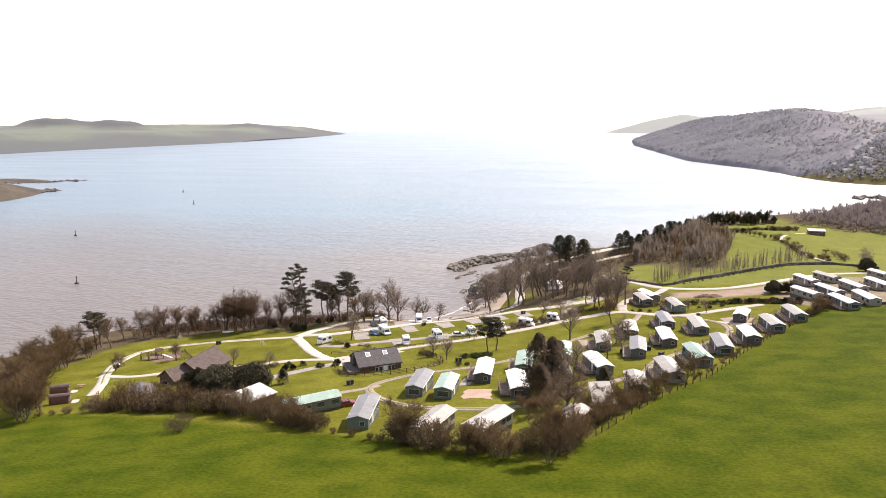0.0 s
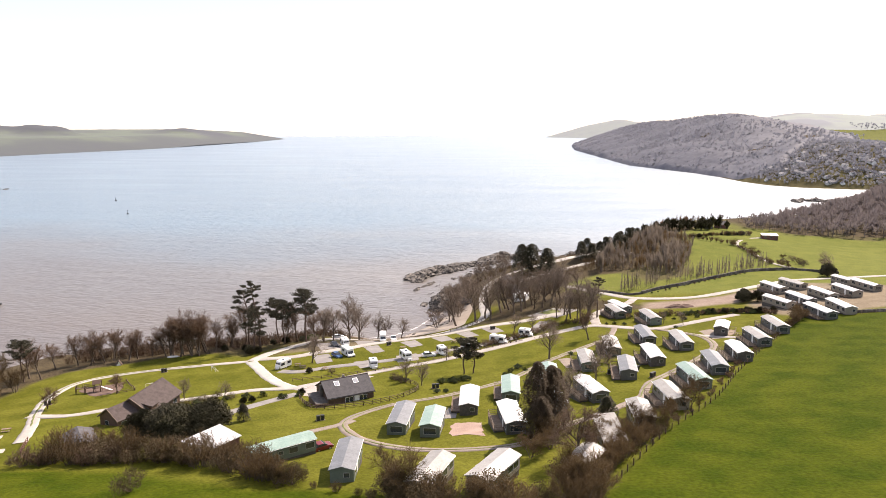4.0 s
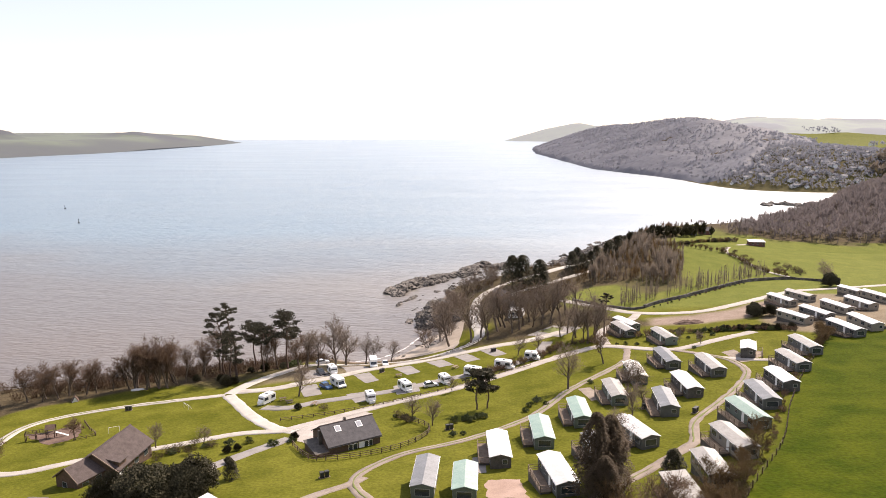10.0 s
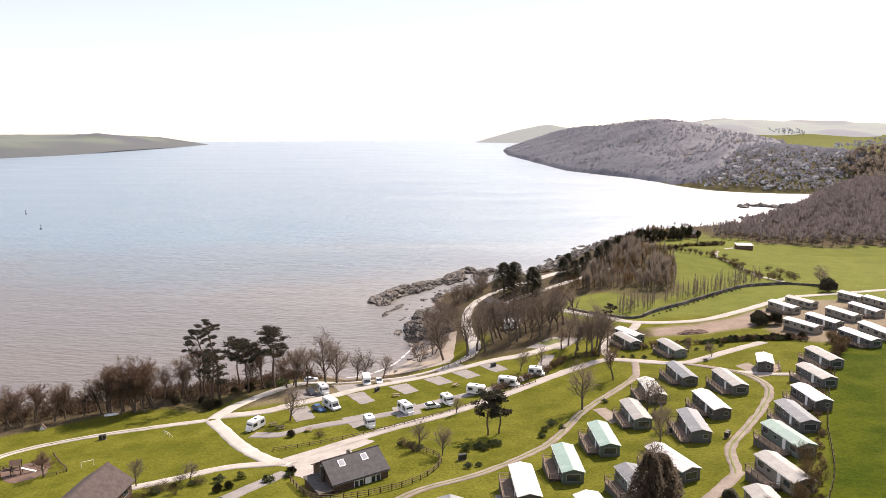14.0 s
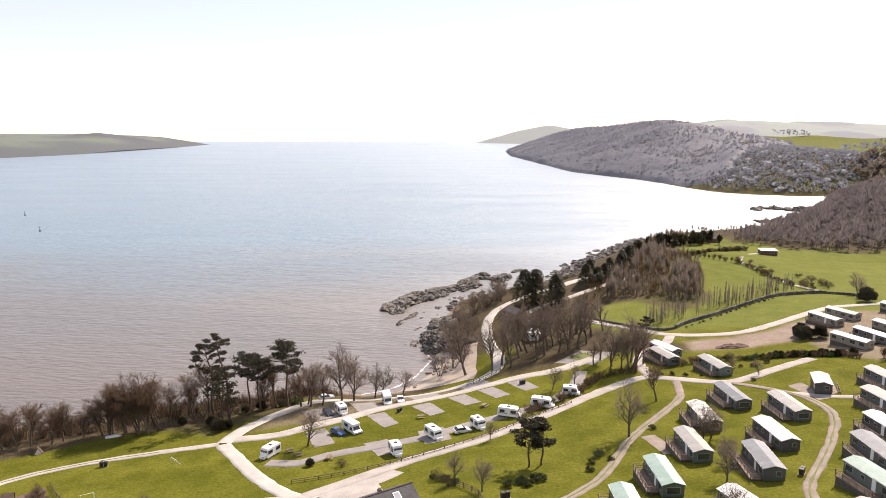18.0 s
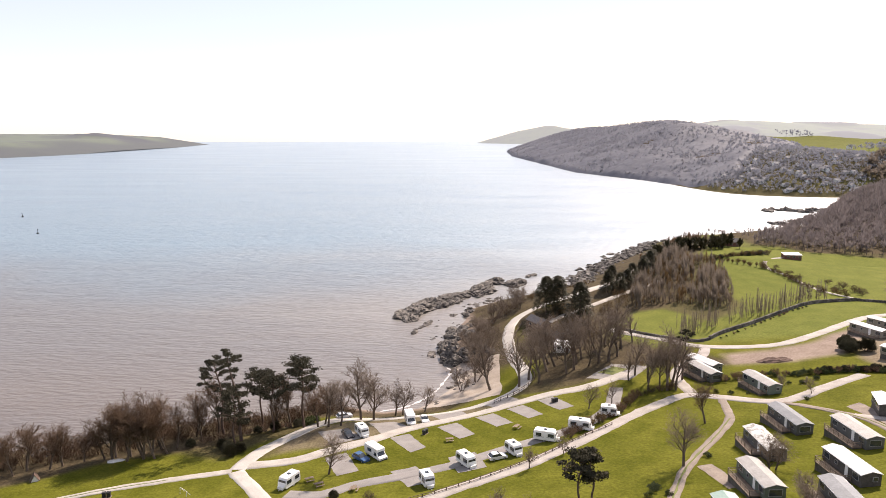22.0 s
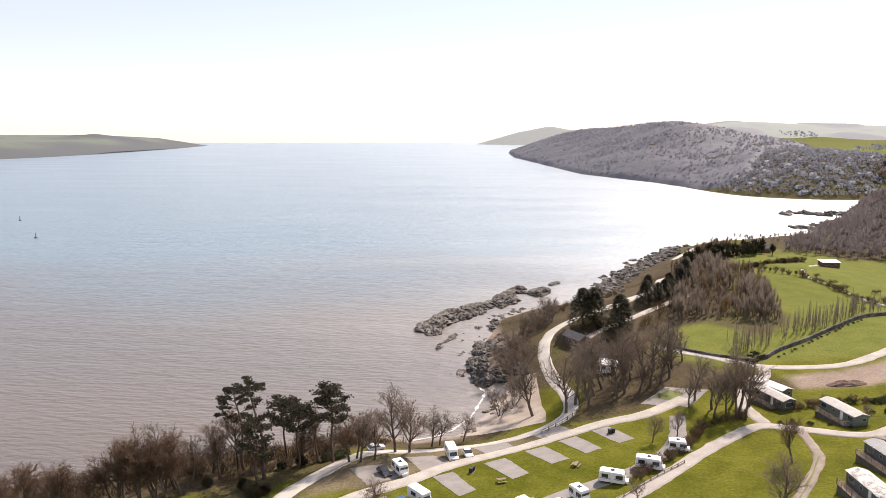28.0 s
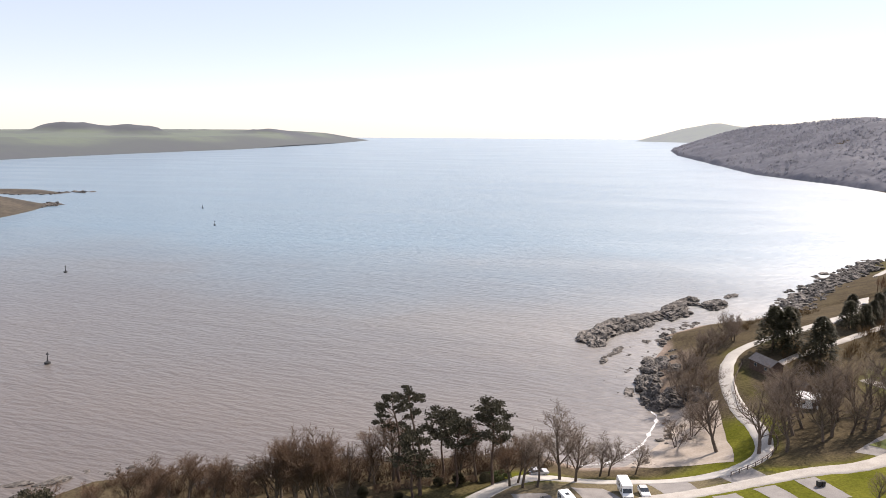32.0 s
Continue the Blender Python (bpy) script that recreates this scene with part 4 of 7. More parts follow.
def pine_shapes(seed, h, bare=0.5, width=3.0, tilt=0.0, limbs=11, pad=1.3, dome=0.0):
    """An old pine: long bent trunk, crooked limbs that carry flat broken pads of needles."""
    rng = random.Random(seed)
    wood, crown = Shape(), Shape()
    pts = [Vector((0, 0, -0.4))]
    bend = rng.uniform(0, 6.28)
    for i in range(1, 9):
        sway = 0.35 * math.sin(i * 0.9 + bend)
        pts.append(Vector((tilt * h * (i / 8) ** 2 + sway, 0.6 * sway + rng.gauss(0, 0.12), h * i / 8)))
    wood.tube(pts, [0.018 * h * (1 - 0.1 * i) + 0.05 for i in range(9)], 7)
    # dead stubs under the crown
    for k in range(5):
        s = bare * rng.uniform(0.45, 1.0)
        i = min(int(s * 8), 7)
        at = pts[i].lerp(pts[i + 1], s * 8 - i)
        az = rng.uniform(0, 6.28)
        wood.tube([at, at + Vector((math.cos(az), math.sin(az), 0.3)) * rng.uniform(0.5, 1.4)], [0.06, 0.02], 4)
    for k in range(limbs):
        s = bare + (1 - bare) * (k + 0.6 * rng.random()) / limbs
        i = min(int(s * 8), 7)
        at = pts[i].lerp(pts[i + 1], s * 8 - i)
        az = 2.4 * k + rng.uniform(-0.6, 0.6)
        u = (s - bare) / (1 - bare)
        reach = width * rng.uniform(0.55, 1.1) * (1.05 - 0.6 * u ** 2) * (0.45 + 0.55 * min(1, 3 * u + 0.35))
        way = Vector((math.cos(az), math.sin(az), 0))
        tip = at + way * reach + Vector((0, 0, rng.uniform(0.2, 1.3) + dome * reach))
        mid = at.lerp(tip, 0.5) + Vector((0, 0, rng.uniform(-0.1, 0.5)))
        wood.tube([at, mid, tip], [0.1, 0.07, 0.03], 4)
        across = Vector((-way.y, way.x, 0))
        for n, f in enumerate((0.55, 0.8, 1.0, 1.05)):
            q = at.lerp(tip, f) + across * rng.gauss(0, 0.25 * reach) + Vector((0, 0, rng.uniform(0, 0.35)))
            wood.tube([mid, q], [0.04, 0.02], 3)
            tuft_cloud(crown, q, pad * rng.uniform(0.55, 1.1), 46, 0.27, rng, 0.36, 0.2)
    for _ in range(4):
        tuft_cloud(crown, pts[-1] + Vector((rng.gauss(0, 0.8), rng.gauss(0, 0.8), rng.uniform(-0.3, 0.5))), pad * 0.9, 46, 0.27, rng, 0.4, 0.2)
    return wood, crown


def conifer_shapes(seed, h, r, count=1500, leaf=0.28, base=0.06):
    rng = random.Random(seed)
    wood, crown = Shape(), Shape()
    wood.tube([(0, 0, -0.3), (0, 0, h * 0.9)], [0.03 * h, 0.03], 6)
    for _ in range(count):
        s = rng.random() ** 0.75
        a = rng.uniform(0, 2 * math.pi)
        rr = r * (1 - s) ** 0.45 * (0.5 + 0.5 * rng.random() ** 0.4) * (1 + 0.75 * noise.noise((2.2 * math.cos(a) + seed, 2.2 * math.sin(a), 6 * s)))
        c = Vector((rr * math.cos(a), rr * math.sin(a), h * (base + (1 - base) * s)))
        u = Vector((math.cos(a), math.sin(a), rng.uniform(-0.7, 0.3))).normalized()
        w = Vector((-math.sin(a), math.cos(a), rng.uniform(-0.4, 0.4)))
        k = leaf * rng.uniform(0.7, 1.5)
        crown.add([c - u * k, c + w * k * 0.6, c + u * k, c - w * k * 0.6], [(0, 1, 2, 3)])
    return wood, crown


def dome_shapes(seed, h, r, clumps=22, count=70, leaf=0.16):
    """A leafy shrub of many clumps."""
    rng = random.Random(seed)
    wood, crown = Shape(), Shape()
    for k in range(clumps):
        a, s = rng.uniform(0, 2 * math.pi), math.sqrt(rng.random())
        z = h * (0.25 + 0.6 * rng.random() * (1 - 0.6 * s * s))
        c = Vector((r * s * 0.8 * math.cos(a), r * s * 0.8 * math.sin(a), z))
        tuft_cloud(crown, c, rng.uniform(0.28, 0.45) * min(r, h), count, leaf, rng, 0.8)
        if k % 3 == 0:
            wood.tube([(0, 0, -0.2), c * 0.5, c], [0.06, 0.04, 0.02], 4)
    return wood, crown


def twig_bush(seed, h, r, stems=26, kids=5, bud=False):
    rng = random.Random(seed)
    wood, fine = Shape(), Shape()
    for k in range(stems):
        a, s = rng.uniform(0, 2 * math.pi), math.sqrt(rng.random())
        foot = Vector((0.35 * r * s * math.cos(a), 0.35 * r * s * math.sin(a), -0.15))
        top = Vector((r * s * math.cos(a) + rng.gauss(0, 0.15), r * s * math.sin(a) + rng.gauss(0, 0.15), h * (1.02 - 0.5 * s * s) * rng.uniform(0.8, 1.08)))
        mid = foot.lerp(top, 0.5) + Vector((0, 0, 0.12 * h))
        wood.tube([foot, mid, top], [0.035, 0.025, 0.01], 3)
        for _ in range(kids):
            q = foot.lerp(top, rng.uniform(0.25, 0.95)) + Vector((0, 0, 0.1 * h))
            for _ in range(3):
                e = q + Vector((rng.gauss(0, 0.3), rng.gauss(0, 0.3), rng.uniform(0.1, 0.6))) * (0.42 * h ** 0.5)
                fine.twig(q, e, 0.02)
                q = q.lerp(e, 0.6)
    return wood, fine


def sapling_shapes(seed, h, r):
    """A slender young tree: thin stem, short upward twigs."""
    rng = random.Random(seed)
    wood, fine = Shape().tube([(0, 0, -0.3), (rng.gauss(0, 0.1), rng.gauss(0, 0.1), h * 0.5), (0, 0, h)], [0.09, 0.06, 0.015], 4), Shape()
    for k in range(90):
        f = rng.uniform(0.12, 0.98)
        a = 2.4 * k + rng.random()
        reach = r * (1.15 - f) * rng.uniform(0.5, 1.0)
        p = Vector((0, 0, h * f))
        e = p + Vector((math.cos(a) * reach, math.sin(a) * reach, reach * rng.uniform(0.7, 1.4)))
        fine.twig(p, e, 0.05)
        fine.twig(p.lerp(e, 0.5), e + Vector((rng.gauss(0, 0.25), rng.gauss(0, 0.25), 0.2)), 0.025)
    return wood, fine


KINDS = {}


def kind_of(key, make, wood_mat, crown_mat, crown_name="crown"):
    if key not in KINDS:
        w, c = make()
        KINDS[key] = (w.mesh("trunk", wood_mat), c.mesh(crown_name, crown_mat), crown_name)
    return KINDS[key]


def plant(key, x, y, size=1.0, turn=0.0, name="bare_tree", label="", category="tree", group="", z=None, squash=1.0):
    wood, crown, crown_name = KINDS[key]
    zz = ground_z(x, y) if z is None else z
    t = thing(name, Matrix.LocRotScale((x, y, zz), Euler((0, 0, radians(turn))), (size, size, size * squash)), label, category, group)
    part("trunk", wood, None, t)
    part(crown_name, crown, None, t)
    return t


for i in range(4):
    kind_of(("bare", i), lambda i=i: grow(100 + i, 10, 0.95, 1, 5, (10, 6, 5, 4), first=0.24, twig=0.022, fuzz=1), BARK, TWIG_VEILED)
for i in range(3):
    kind_of(("tall", i), lambda i=i: grow(200 + i, 13, 0.78, 1, 5, (11, 6, 5, 4), first=0.34, twig=0.023, fuzz=2), BARK, TWIG)
for i in range(3):
    kind_of(("sap", i), lambda i=i: sapling_shapes(250 + i, 11, 1.25), BARK, TWIG_MID)
    kind_of(("orchard", i), lambda i=i: grow(780 + i, 6.5, 1.1, 1, 5, (9, 6, 5, 4), first=0.24, twig=0.015, fuzz=2), BARK, TWIG)
    kind_of(("thorn", i), lambda i=i: grow(330 + i, 8, 0.8, 3, 5, (7, 5, 5, 4), first=0.18, twig=0.014, fuzz=1), BARK, TWIG_VEILED)
    kind_of(("multi", i), lambda i=i: grow(300 + i, 8, 0.8, 3, 5, (8, 6, 5, 4), first=0.18, twig=0.014, fuzz=2), BARK, TWIG_OLIVE)
for i in range(3):
    kind_of(("bush", i), lambda i=i: twig_bush(400 + i, 3, 2.2, 44, 14), BARK, TWIG_OLIVE, "crown")
    kind_of(("brush", i), lambda i=i: twig_bush(450 + i, 2.2, 2.0, 38, 12), BARK, TWIG, "crown")
for i in range(3):
    kind_of(("fuzz", i), lambda i=i: dome_shapes(700 + i, 3.2, 2.3, 32, 72, 0.075), BARK, TWIG_DARK)
    kind_of(("oak", i), lambda i=i: grow(720 + i, 11, 0.85, 1, 5, (10, 6, 5, 4), first=0.26, twig=0.018, fuzz=0), BARK, TWIG_VEILED)
    kind_of(("ash", i), lambda i=i: grow(760 + i, 13, 0.78, 1, 5, (11, 6, 5, 3), first=0.34, twig=0.02, fuzz=1), BARK, TWIG_VEILED)
for i, (h, bare, width, tilt, limbs, pad, dome) in enumerate((
        (22, 0.82, 3.8, -0.1, 7, 1.15, 0.0), (18.5, 0.5, 4.3, -0.06, 13, 1.2, 0.05), (13.5, 0.3, 4.4, 0.0, 17, 1.6, 0.25),
        (14.5, 0.56, 4.6, 0.03, 16, 1.6, 0.3), (17.5, 0.5, 4.6, -0.03, 24, 1.75, 0.12))):
    kind_of(("pine", i), lambda i=i, a=(h, bare, width, tilt, limbs, pad, dome): pine_shapes(500 + i, *a), PINEBARK, NEEDLE)
for i in range(2):
    kind_of(("lawn_pine", i), lambda i=i: pine_shapes(540 + i, 9.5, 0.36, 3.2, 0.02, 12, 1.25, 0.1), PINEBARK, NEEDLE)
    kind_of(("conifer", i), lambda i=i: conifer_shapes(600 + i, 8, 2.9, 4500, 0.19), BARK, EVERGREEN)
    kind_of(("cypress", i), lambda i=i: conifer_shapes(640 + i, 8, 2.9, 9000, 0.12), BARK, CYPRESS)
    kind_of(("dome", i), lambda i=i: dome_shapes(650 + i, 3.0, 2.4, 22, 46, 0.22), BARK, LEAF)
    kind_of(("dark", i), lambda i=i: dome_shapes(680 + i, 6.0, 3.4, 56, 230, 0.15), BARK, EVERGREEN)

rt = random.Random(5)
PINES = [(-110.5, 234.2, 0, 1.0), (-116.8, 241, 1, 1.03), (-111.6, 232.6, 2, 1.0), (-108, 244.5, 3, 1.0), (-104, 239.6, 3, 0.95), (-96.3, 240.8, 4, 1.0)]
for x, y, k, s in PINES:
    plant(("pine", k), x, y, s, rt.uniform(-20, 20), "pine_tree", "tall old pine with a bent trunk and broken dark crown", "tree", "pines by the shore")
BARES = [(-90, 240, "ash", 1.0), (-82.6, 247.6, "bare", 1.5), (-79.2, 248, "bare", 1.4), (-74, 255, "bare", 0.95), (-72, 256, "ash", 0.7), (-66, 259, "bare", 0.8), (-85, 209, "bare", 0.95), (-15, 197.4, "bare", 1.1), (-2, 220.6, "tall", 0.75), (-87, 241, "ash", 0.9)]
for x, y, k, s in BARES:
    plant((k, rt.randrange(3)), x, y, s, rt.uniform(0, 360), "bare_tree", "leafless tree with fine twigs in early spring", "tree", "bare trees by the pitches")

# ---- houses and sheds ----
# the sky's reflection is mixed into this pale glass colour
SKYGLASS = shade("reflection_tinted_glass", [(0.3, 0.31, 0.33), (0.38, 0.39, 0.41)], 0.8, 0.15, spec=0.8)


def bungalow():
    """The reception bungalow: slate roof with skylights, dark walls, a railed yard."""
    a = 33.0
    x, y = -64.4, 166.6
    z = ground_z(x, y) - 0.1
    h = thing("bungalow", pose(x, y, z, 0, 0, a), "dark bungalow with a slate roof and skylights inside a fenced garden", "house")
    L, W = 11.0, 9.0
    part("wall", gable_body(L, W, -0.8, 2.6, 2.5), BROWNWOOD, h, "dark stained timber walls")
    part("roof", gable_roof(L, W, 2.6, 2.5, 0.3, 0.16), SLATE, h)
    part("ridge_cap", Shape().tube([(-L / 2 - 0.45, 0, 5.28), (L / 2 + 0.45, 0, 5.28)], [0.12, 0.12], 6), TILE_BROWN, h)
    for sx in (-2.4, 2.2):
        k = 2.5 / 4.5
        lift = [(y, 5.1 + k * y + 0.16 + z) for y, z in ((-2.0, 0.0), (-0.7, 0.0), (-0.73, 0.11), (-2.03, 0.11))]
        glass = [(y, 5.1 + k * y + 0.16 + z) for y, z in ((-1.88, 0.08), (-0.84, 0.08), (-0.85, 0.13), (-1.89, 0.13))]
        sk = part("skylight_frame", Shape().prism(lift, sx - 0.62, sx + 0.62), WHITE, h, "white skylight frame")
        part("pane", Shape().prism(glass, sx - 0.48, sx + 0.48), SKYGLASS, sk, "pale glass with the sky's reflection put into its colour")
    part("chimney", Shape().box(-0.4, 0.2, 0.3, 0.8, 4.6, 5.6).box(-0.3, 0.1, 0.4, 0.7, 5.6, 5.8), CREAM, h)
    for sx in (-1.0, 0.0, 2.4, 3.4):
        window(h, sx, -W / 2 - 0.02, 1.25, 0, 0.75, 1.5, WHITE)
    part("white_boarding", Shape().box(-1.6, 4.2, -W / 2 - 0.06, -W / 2 - 0.002, 0.1, 0.42), WHITE, h, "white boarding below the windows")
    part("paved_terrace", Shape().box(-1.8, 4.6, -W / 2 - 1.7, -W / 2 - 0.07, -0.5, 0.02), CONCRETE, h, "pale paved terrace under the eaves")
    door(h, 1.3, -W / 2 - 0.02, 0.1, 0, WHITE, 1.1, 2.05)
    window(h, -L / 2 - 0.01, 1.2, 1.5, -90, 1.2, 1.1)
    window(h, L / 2 + 0.01, -1.2, 1.5, 90, 1.2, 1.1)
    part("gutter", Shape().tube([(-L / 2 - 0.4, -W / 2 - 0.5, 2.45), (L / 2 + 0.4, -W / 2 - 0.5, 2.42)], [0.07, 0.07], 5), BLACK, h)
    p = part("porch", Shape().box(-L / 2 - 2.6, -L / 2 - 0.05, -W / 2 + 0.2, 2.5, -1.2, 1.5), BROWNWOOD, h, "dark lean-to beside the gable")
    part("roof", Shape().prism([(-W / 2, 1.5), (2.7, 1.7), (2.7, 1.85), (-W / 2, 1.65)], -L / 2 - 2.8, -L / 2 - 0.02), SKIRT, p, "dark felt roof")
    part("edge_board", Shape().box(-L / 2 - 2.86, -L / 2, -W / 2 - 0.08, -W / 2 - 0.02, 1.45, 1.7), DECKWOOD, p, "pale edge board")
    part("stack", Shape().box(-L / 2 - 0.75, -L / 2 - 0.1, -0.9, -0.2, -0.5, 4.7), SKIRT, h, "dark stack against the gable")
    part("screen", Shape().box(-L / 2 - 2.2, -L / 2 + 3.6, -W / 2 - 2.3, -W / 2 - 2.2, -0.8, 1.2), BROWNWOOD, h, "boarded screen by the terrace")


def long_house():
    """A gabled house with a lower wing set askew at its near end."""
    h = thing("long_house", pose(-110, 160.3, 14.2, 0, 0, 86), "dark brown-roofed gabled house with a lower wing beside evergreens", "house")
    part("main_wall", Shape().prism([(-4.4, -2.2), (4.4, -2.2), (4.4, 2.1), (0, 5.1), (-4.4, 2.1)], -6.4, 6.2), BROWNWOOD, h, "dark timber walls of the main wing")
    s = Shape()
    for sy in (-1, 1):
        s.prism([(0, 5.15), (sy * 5.0, 1.75), (sy * 5.0, 1.93), (0, 5.33)][::sy], -6.8, 6.6)
    part("main_roof", s, TILE_BROWN, h, "plain brown tiled roof")
    part("ridge_cap", Shape().tube([(-6.8, 0, 5.36), (6.6, 0, 5.36)], [0.11, 0.11], 6), TILE_BROWN, h)
    w = part("wing_wall", Shape().prism([(-2.9, -2.2), (2.9, -2.2), (2.9, 2.2), (0, 4.3), (-2.9, 2.2)], -3.2, 3.6), BROWNWOOD, h, at=pose(-7.9, 1.6, 0, 0, 0, -18))
    s = Shape()
    for sy in (-1, 1):
        s.prism([(0, 4.36), (sy * 3.3, 1.95), (sy * 3.3, 2.1), (0, 4.52)][::sy], -3.5, 4.4)
    part("wing_roof", s, TILE_BROWN, w)
    part("barge_board", Shape().prism([(0, 4.36), (-3.4, 1.88), (-3.4, 2.14), (0, 4.64)], -3.6, -3.5).prism([(0, 4.36), (3.4, 1.88), (3.4, 2.14), (0, 4.64)], -3.6, -3.5), DECKWOOD, w, "pale barge boards on the gable")
    part("barge_board", Shape().prism([(0, 5.2), (-5.1, 1.72), (-5.1, 1.98), (0, 5.44)], -6.92, -6.8).prism([(0, 5.2), (5.1, 1.72), (5.1, 1.98), (0, 5.44)], -6.92, -6.8), DECKWOOD, h, "pale barge boards on the main gable")
    for sx in (-1.6, 1.2):
        window(w, sx, -2.92, 1.0, 0, 1.2, 1.0)
    window(w, -3.22, 0.6, 1.0, -90, 1.1, 1.0)
    for sx in (-3.5, 0.5, 4.0):
        window(h, sx, -4.42, 0.7, 0, 1.4, 1.1)
    door(h, -5.2, -4.44, -1.0, 0, WHITE, 0.9, 2.0)
    d = part("dormer", Shape().prism([(-4.5, 1.2), (-1.4, 1.6), (-1.4, 3.9), (-4.5, 3.2)], -5.6, -3.2), BROWNWOOD, h, "dark boarded dormer")
    part("roof", Shape().prism([(-4.9, 3.22), (-1.1, 4.0), (-1.1, 4.13), (-4.9, 3.35)], -5.9, -2.9), TILE_BROWN, d)


def shed(x, y, turn, L, W, h0, rise, wall, roof, label, windows=2, name="shed", mono=False):
    z = min(ground_z(x, y), ground_z(x + 2, y - 2)) - 0.1
    s = thing(name, pose(x, y, z, 0, 0, turn), label, "shed")
    if mono:
        part("wall", Shape().prism([(-W / 2, -0.8), (W / 2, -0.8), (W / 2, h0 + rise), (-W / 2, h0)], -L / 2, L / 2), wall, s)
        part("roof", Shape().prism([(-W / 2 - 0.3, h0 - 0.03), (W / 2 + 0.3, h0 + rise + 0.06), (W / 2 + 0.3, h0 + rise + 0.18), (-W / 2 - 0.3, h0 + 0.09)], -L / 2 - 0.3, L / 2 + 0.3), roof, s)
    else:
        part("wall", gable_body(L, W, -0.8, h0, rise), wall, s)
        part("roof", gable_roof(L, W, h0, rise, 0.3, 0.12), roof, s)
    for k in range(windows):
        window(s, (k + 0.5) / windows * L - L / 2 + 0.4, -W / 2 - 0.01, h0 * 0.6, 0, 1.0, 0.8)
    door(s, L / 2 - 0.8, -W / 2 - 0.02, 0.05, 0, BROWNWOOD)
    return s


bungalow()
long_house()
shed(-78.6, 125.4, -36, 6.8, 7.2, 2.7, 0.5, REDBRICK, ROOF_WHITE, "low building with a bright white roof and red walls", 3, "workshop", True)
shed(-107.5, 131, -50, 7.5, 5.0, 2.3, 0.9, BROWNWOOD, SLATE, "dark-roofed low shed behind the hedge", 2)
shed(-100.5, 143.5, -20, 4.5, 3.4, 2.2, 0.3, GREYWALL, ROOF_GREY, "small flat-roofed grey shed by the long house", 1, mono=True)
shed(-8.9, 124.5, -86, 10.5, 3.4, 2.4, 0.25, CREAM, ROOF_PALE, "pale flat-roofed shed among bare shrubs", 2, mono=True)
shed(-14.5, 110.5, 60, 7.0, 3.4, 2.4, 0.5, REDBRICK, ROOF_PALE, "red-walled hut behind the bare hedge", 1)
shed(-21.5, 291.5, -20, 5.2, 4.2, 2.6, 0.25, WHITE, ROOF_WHITE, "small white flat-roofed hut among the trees", 2, "hut", True)
shed(-26.0, 316.5, -62, 8.5, 4.6, 2.6, 1.5, BROWNWOOD, SLATE, "dark wooden chalet with a slate roof beside the coast road", 2, "chalet")
shed(-22.5, 300, -48, 7.0, 4.4, 2.4, 1.7, BROWNWOOD, SLATE, "slate-roofed shed half hidden by trees", 1, "chalet")
shed(124.5, 435, -6, 8.5, 5.0, 2.4, 0.5, REDBRICK, ROOF_WHITE, "low brick barn with a white roof at the wood's edge", 3, "barn", True)
shed(107, 470, 10, 7.0, 5.0, 2.8, 1.9, REDBRICK, SLATE, "small gabled house behind the dark pines", 2, "cottage")
shed(96, 462, -30, 6.0, 4.6, 2.4, 1.6, GREYWALL, SLATE, "grey cottage among the far pines", 2, "cottage")


def pod(x, y, turn):
    """A camping pod: a half-round timber shell on bearers with a small terrace."""
    z = ground_z(x, y)
    p = thing("camping_pod", pose(x, y, z, 0, 0, turn), "round-backed brown camping pod with a pale terrace", "cabin", "camping pods by the shore")
    n, L, r = 14, 4.0, 1.15
    arc = [(r * math.cos(math.pi * k / n), 0.25 + 1.75 * r * math.sin(math.pi * k / n) ** 0.85) for k in range(n + 1)]
    part("shell", Shape().prism(arc, -L / 2, L / 2), REDBRICK, p, "reddish brown boarded shell")
    outer = [((r + 0.08) * math.cos(math.pi * k / n), 0.25 + (1.75 * r + 0.08) * math.sin(math.pi * k / n) ** 0.85) for k in range(n + 1)]
    part("roof", Shape().prism(outer[4:-4] + arc[4:-4][::-1], -L / 2 - 0.25, L / 2 + 0.35), TILE_BROWN, p)
    part("bearer", Shape().box(-L / 2, L / 2, -0.95, -0.75, -0.5, 0.26), SKIRT, p)
    part("bearer", Shape().box(-L / 2, L / 2, 0.75, 0.95, -0.5, 0.26), SKIRT, p)
    part("terrace", Shape().box(L / 2 + 0.3, L / 2 + 1.7, -1.1, 1.1, 0.05, 0.22), CONCRETE, p, "pale slabbed terrace")
    door(p, L / 2 + 0.03, -0.3, 0.25, 90, BROWNWOOD)
    window(p, L / 2 + 0.02, 0.55, 1.3, 90, 0.45, 0.6)


pod(-136.6, 140.8, 25)
pod(-127.0, 129.4, 25)


# ---- touring caravans, cars ----
def rounded_profile(L, h0, h1, nose=0.5, tail=0.3):
    """The side outline of a caravan, as (x, z) points."""
    return [(-L / 2, h0), (L / 2 - 0.25, h0), (L / 2, h0 + 0.35), (L / 2 - 0.04, h0 + 0.9), (L / 2 - nose, h1 - 0.12), (L / 2 - nose - 0.3, h1), (-L / 2 + tail + 0.25, h1), (-L / 2 + tail * 0.4, h1 - 0.16), (-L / 2, h0 + 1.2)]


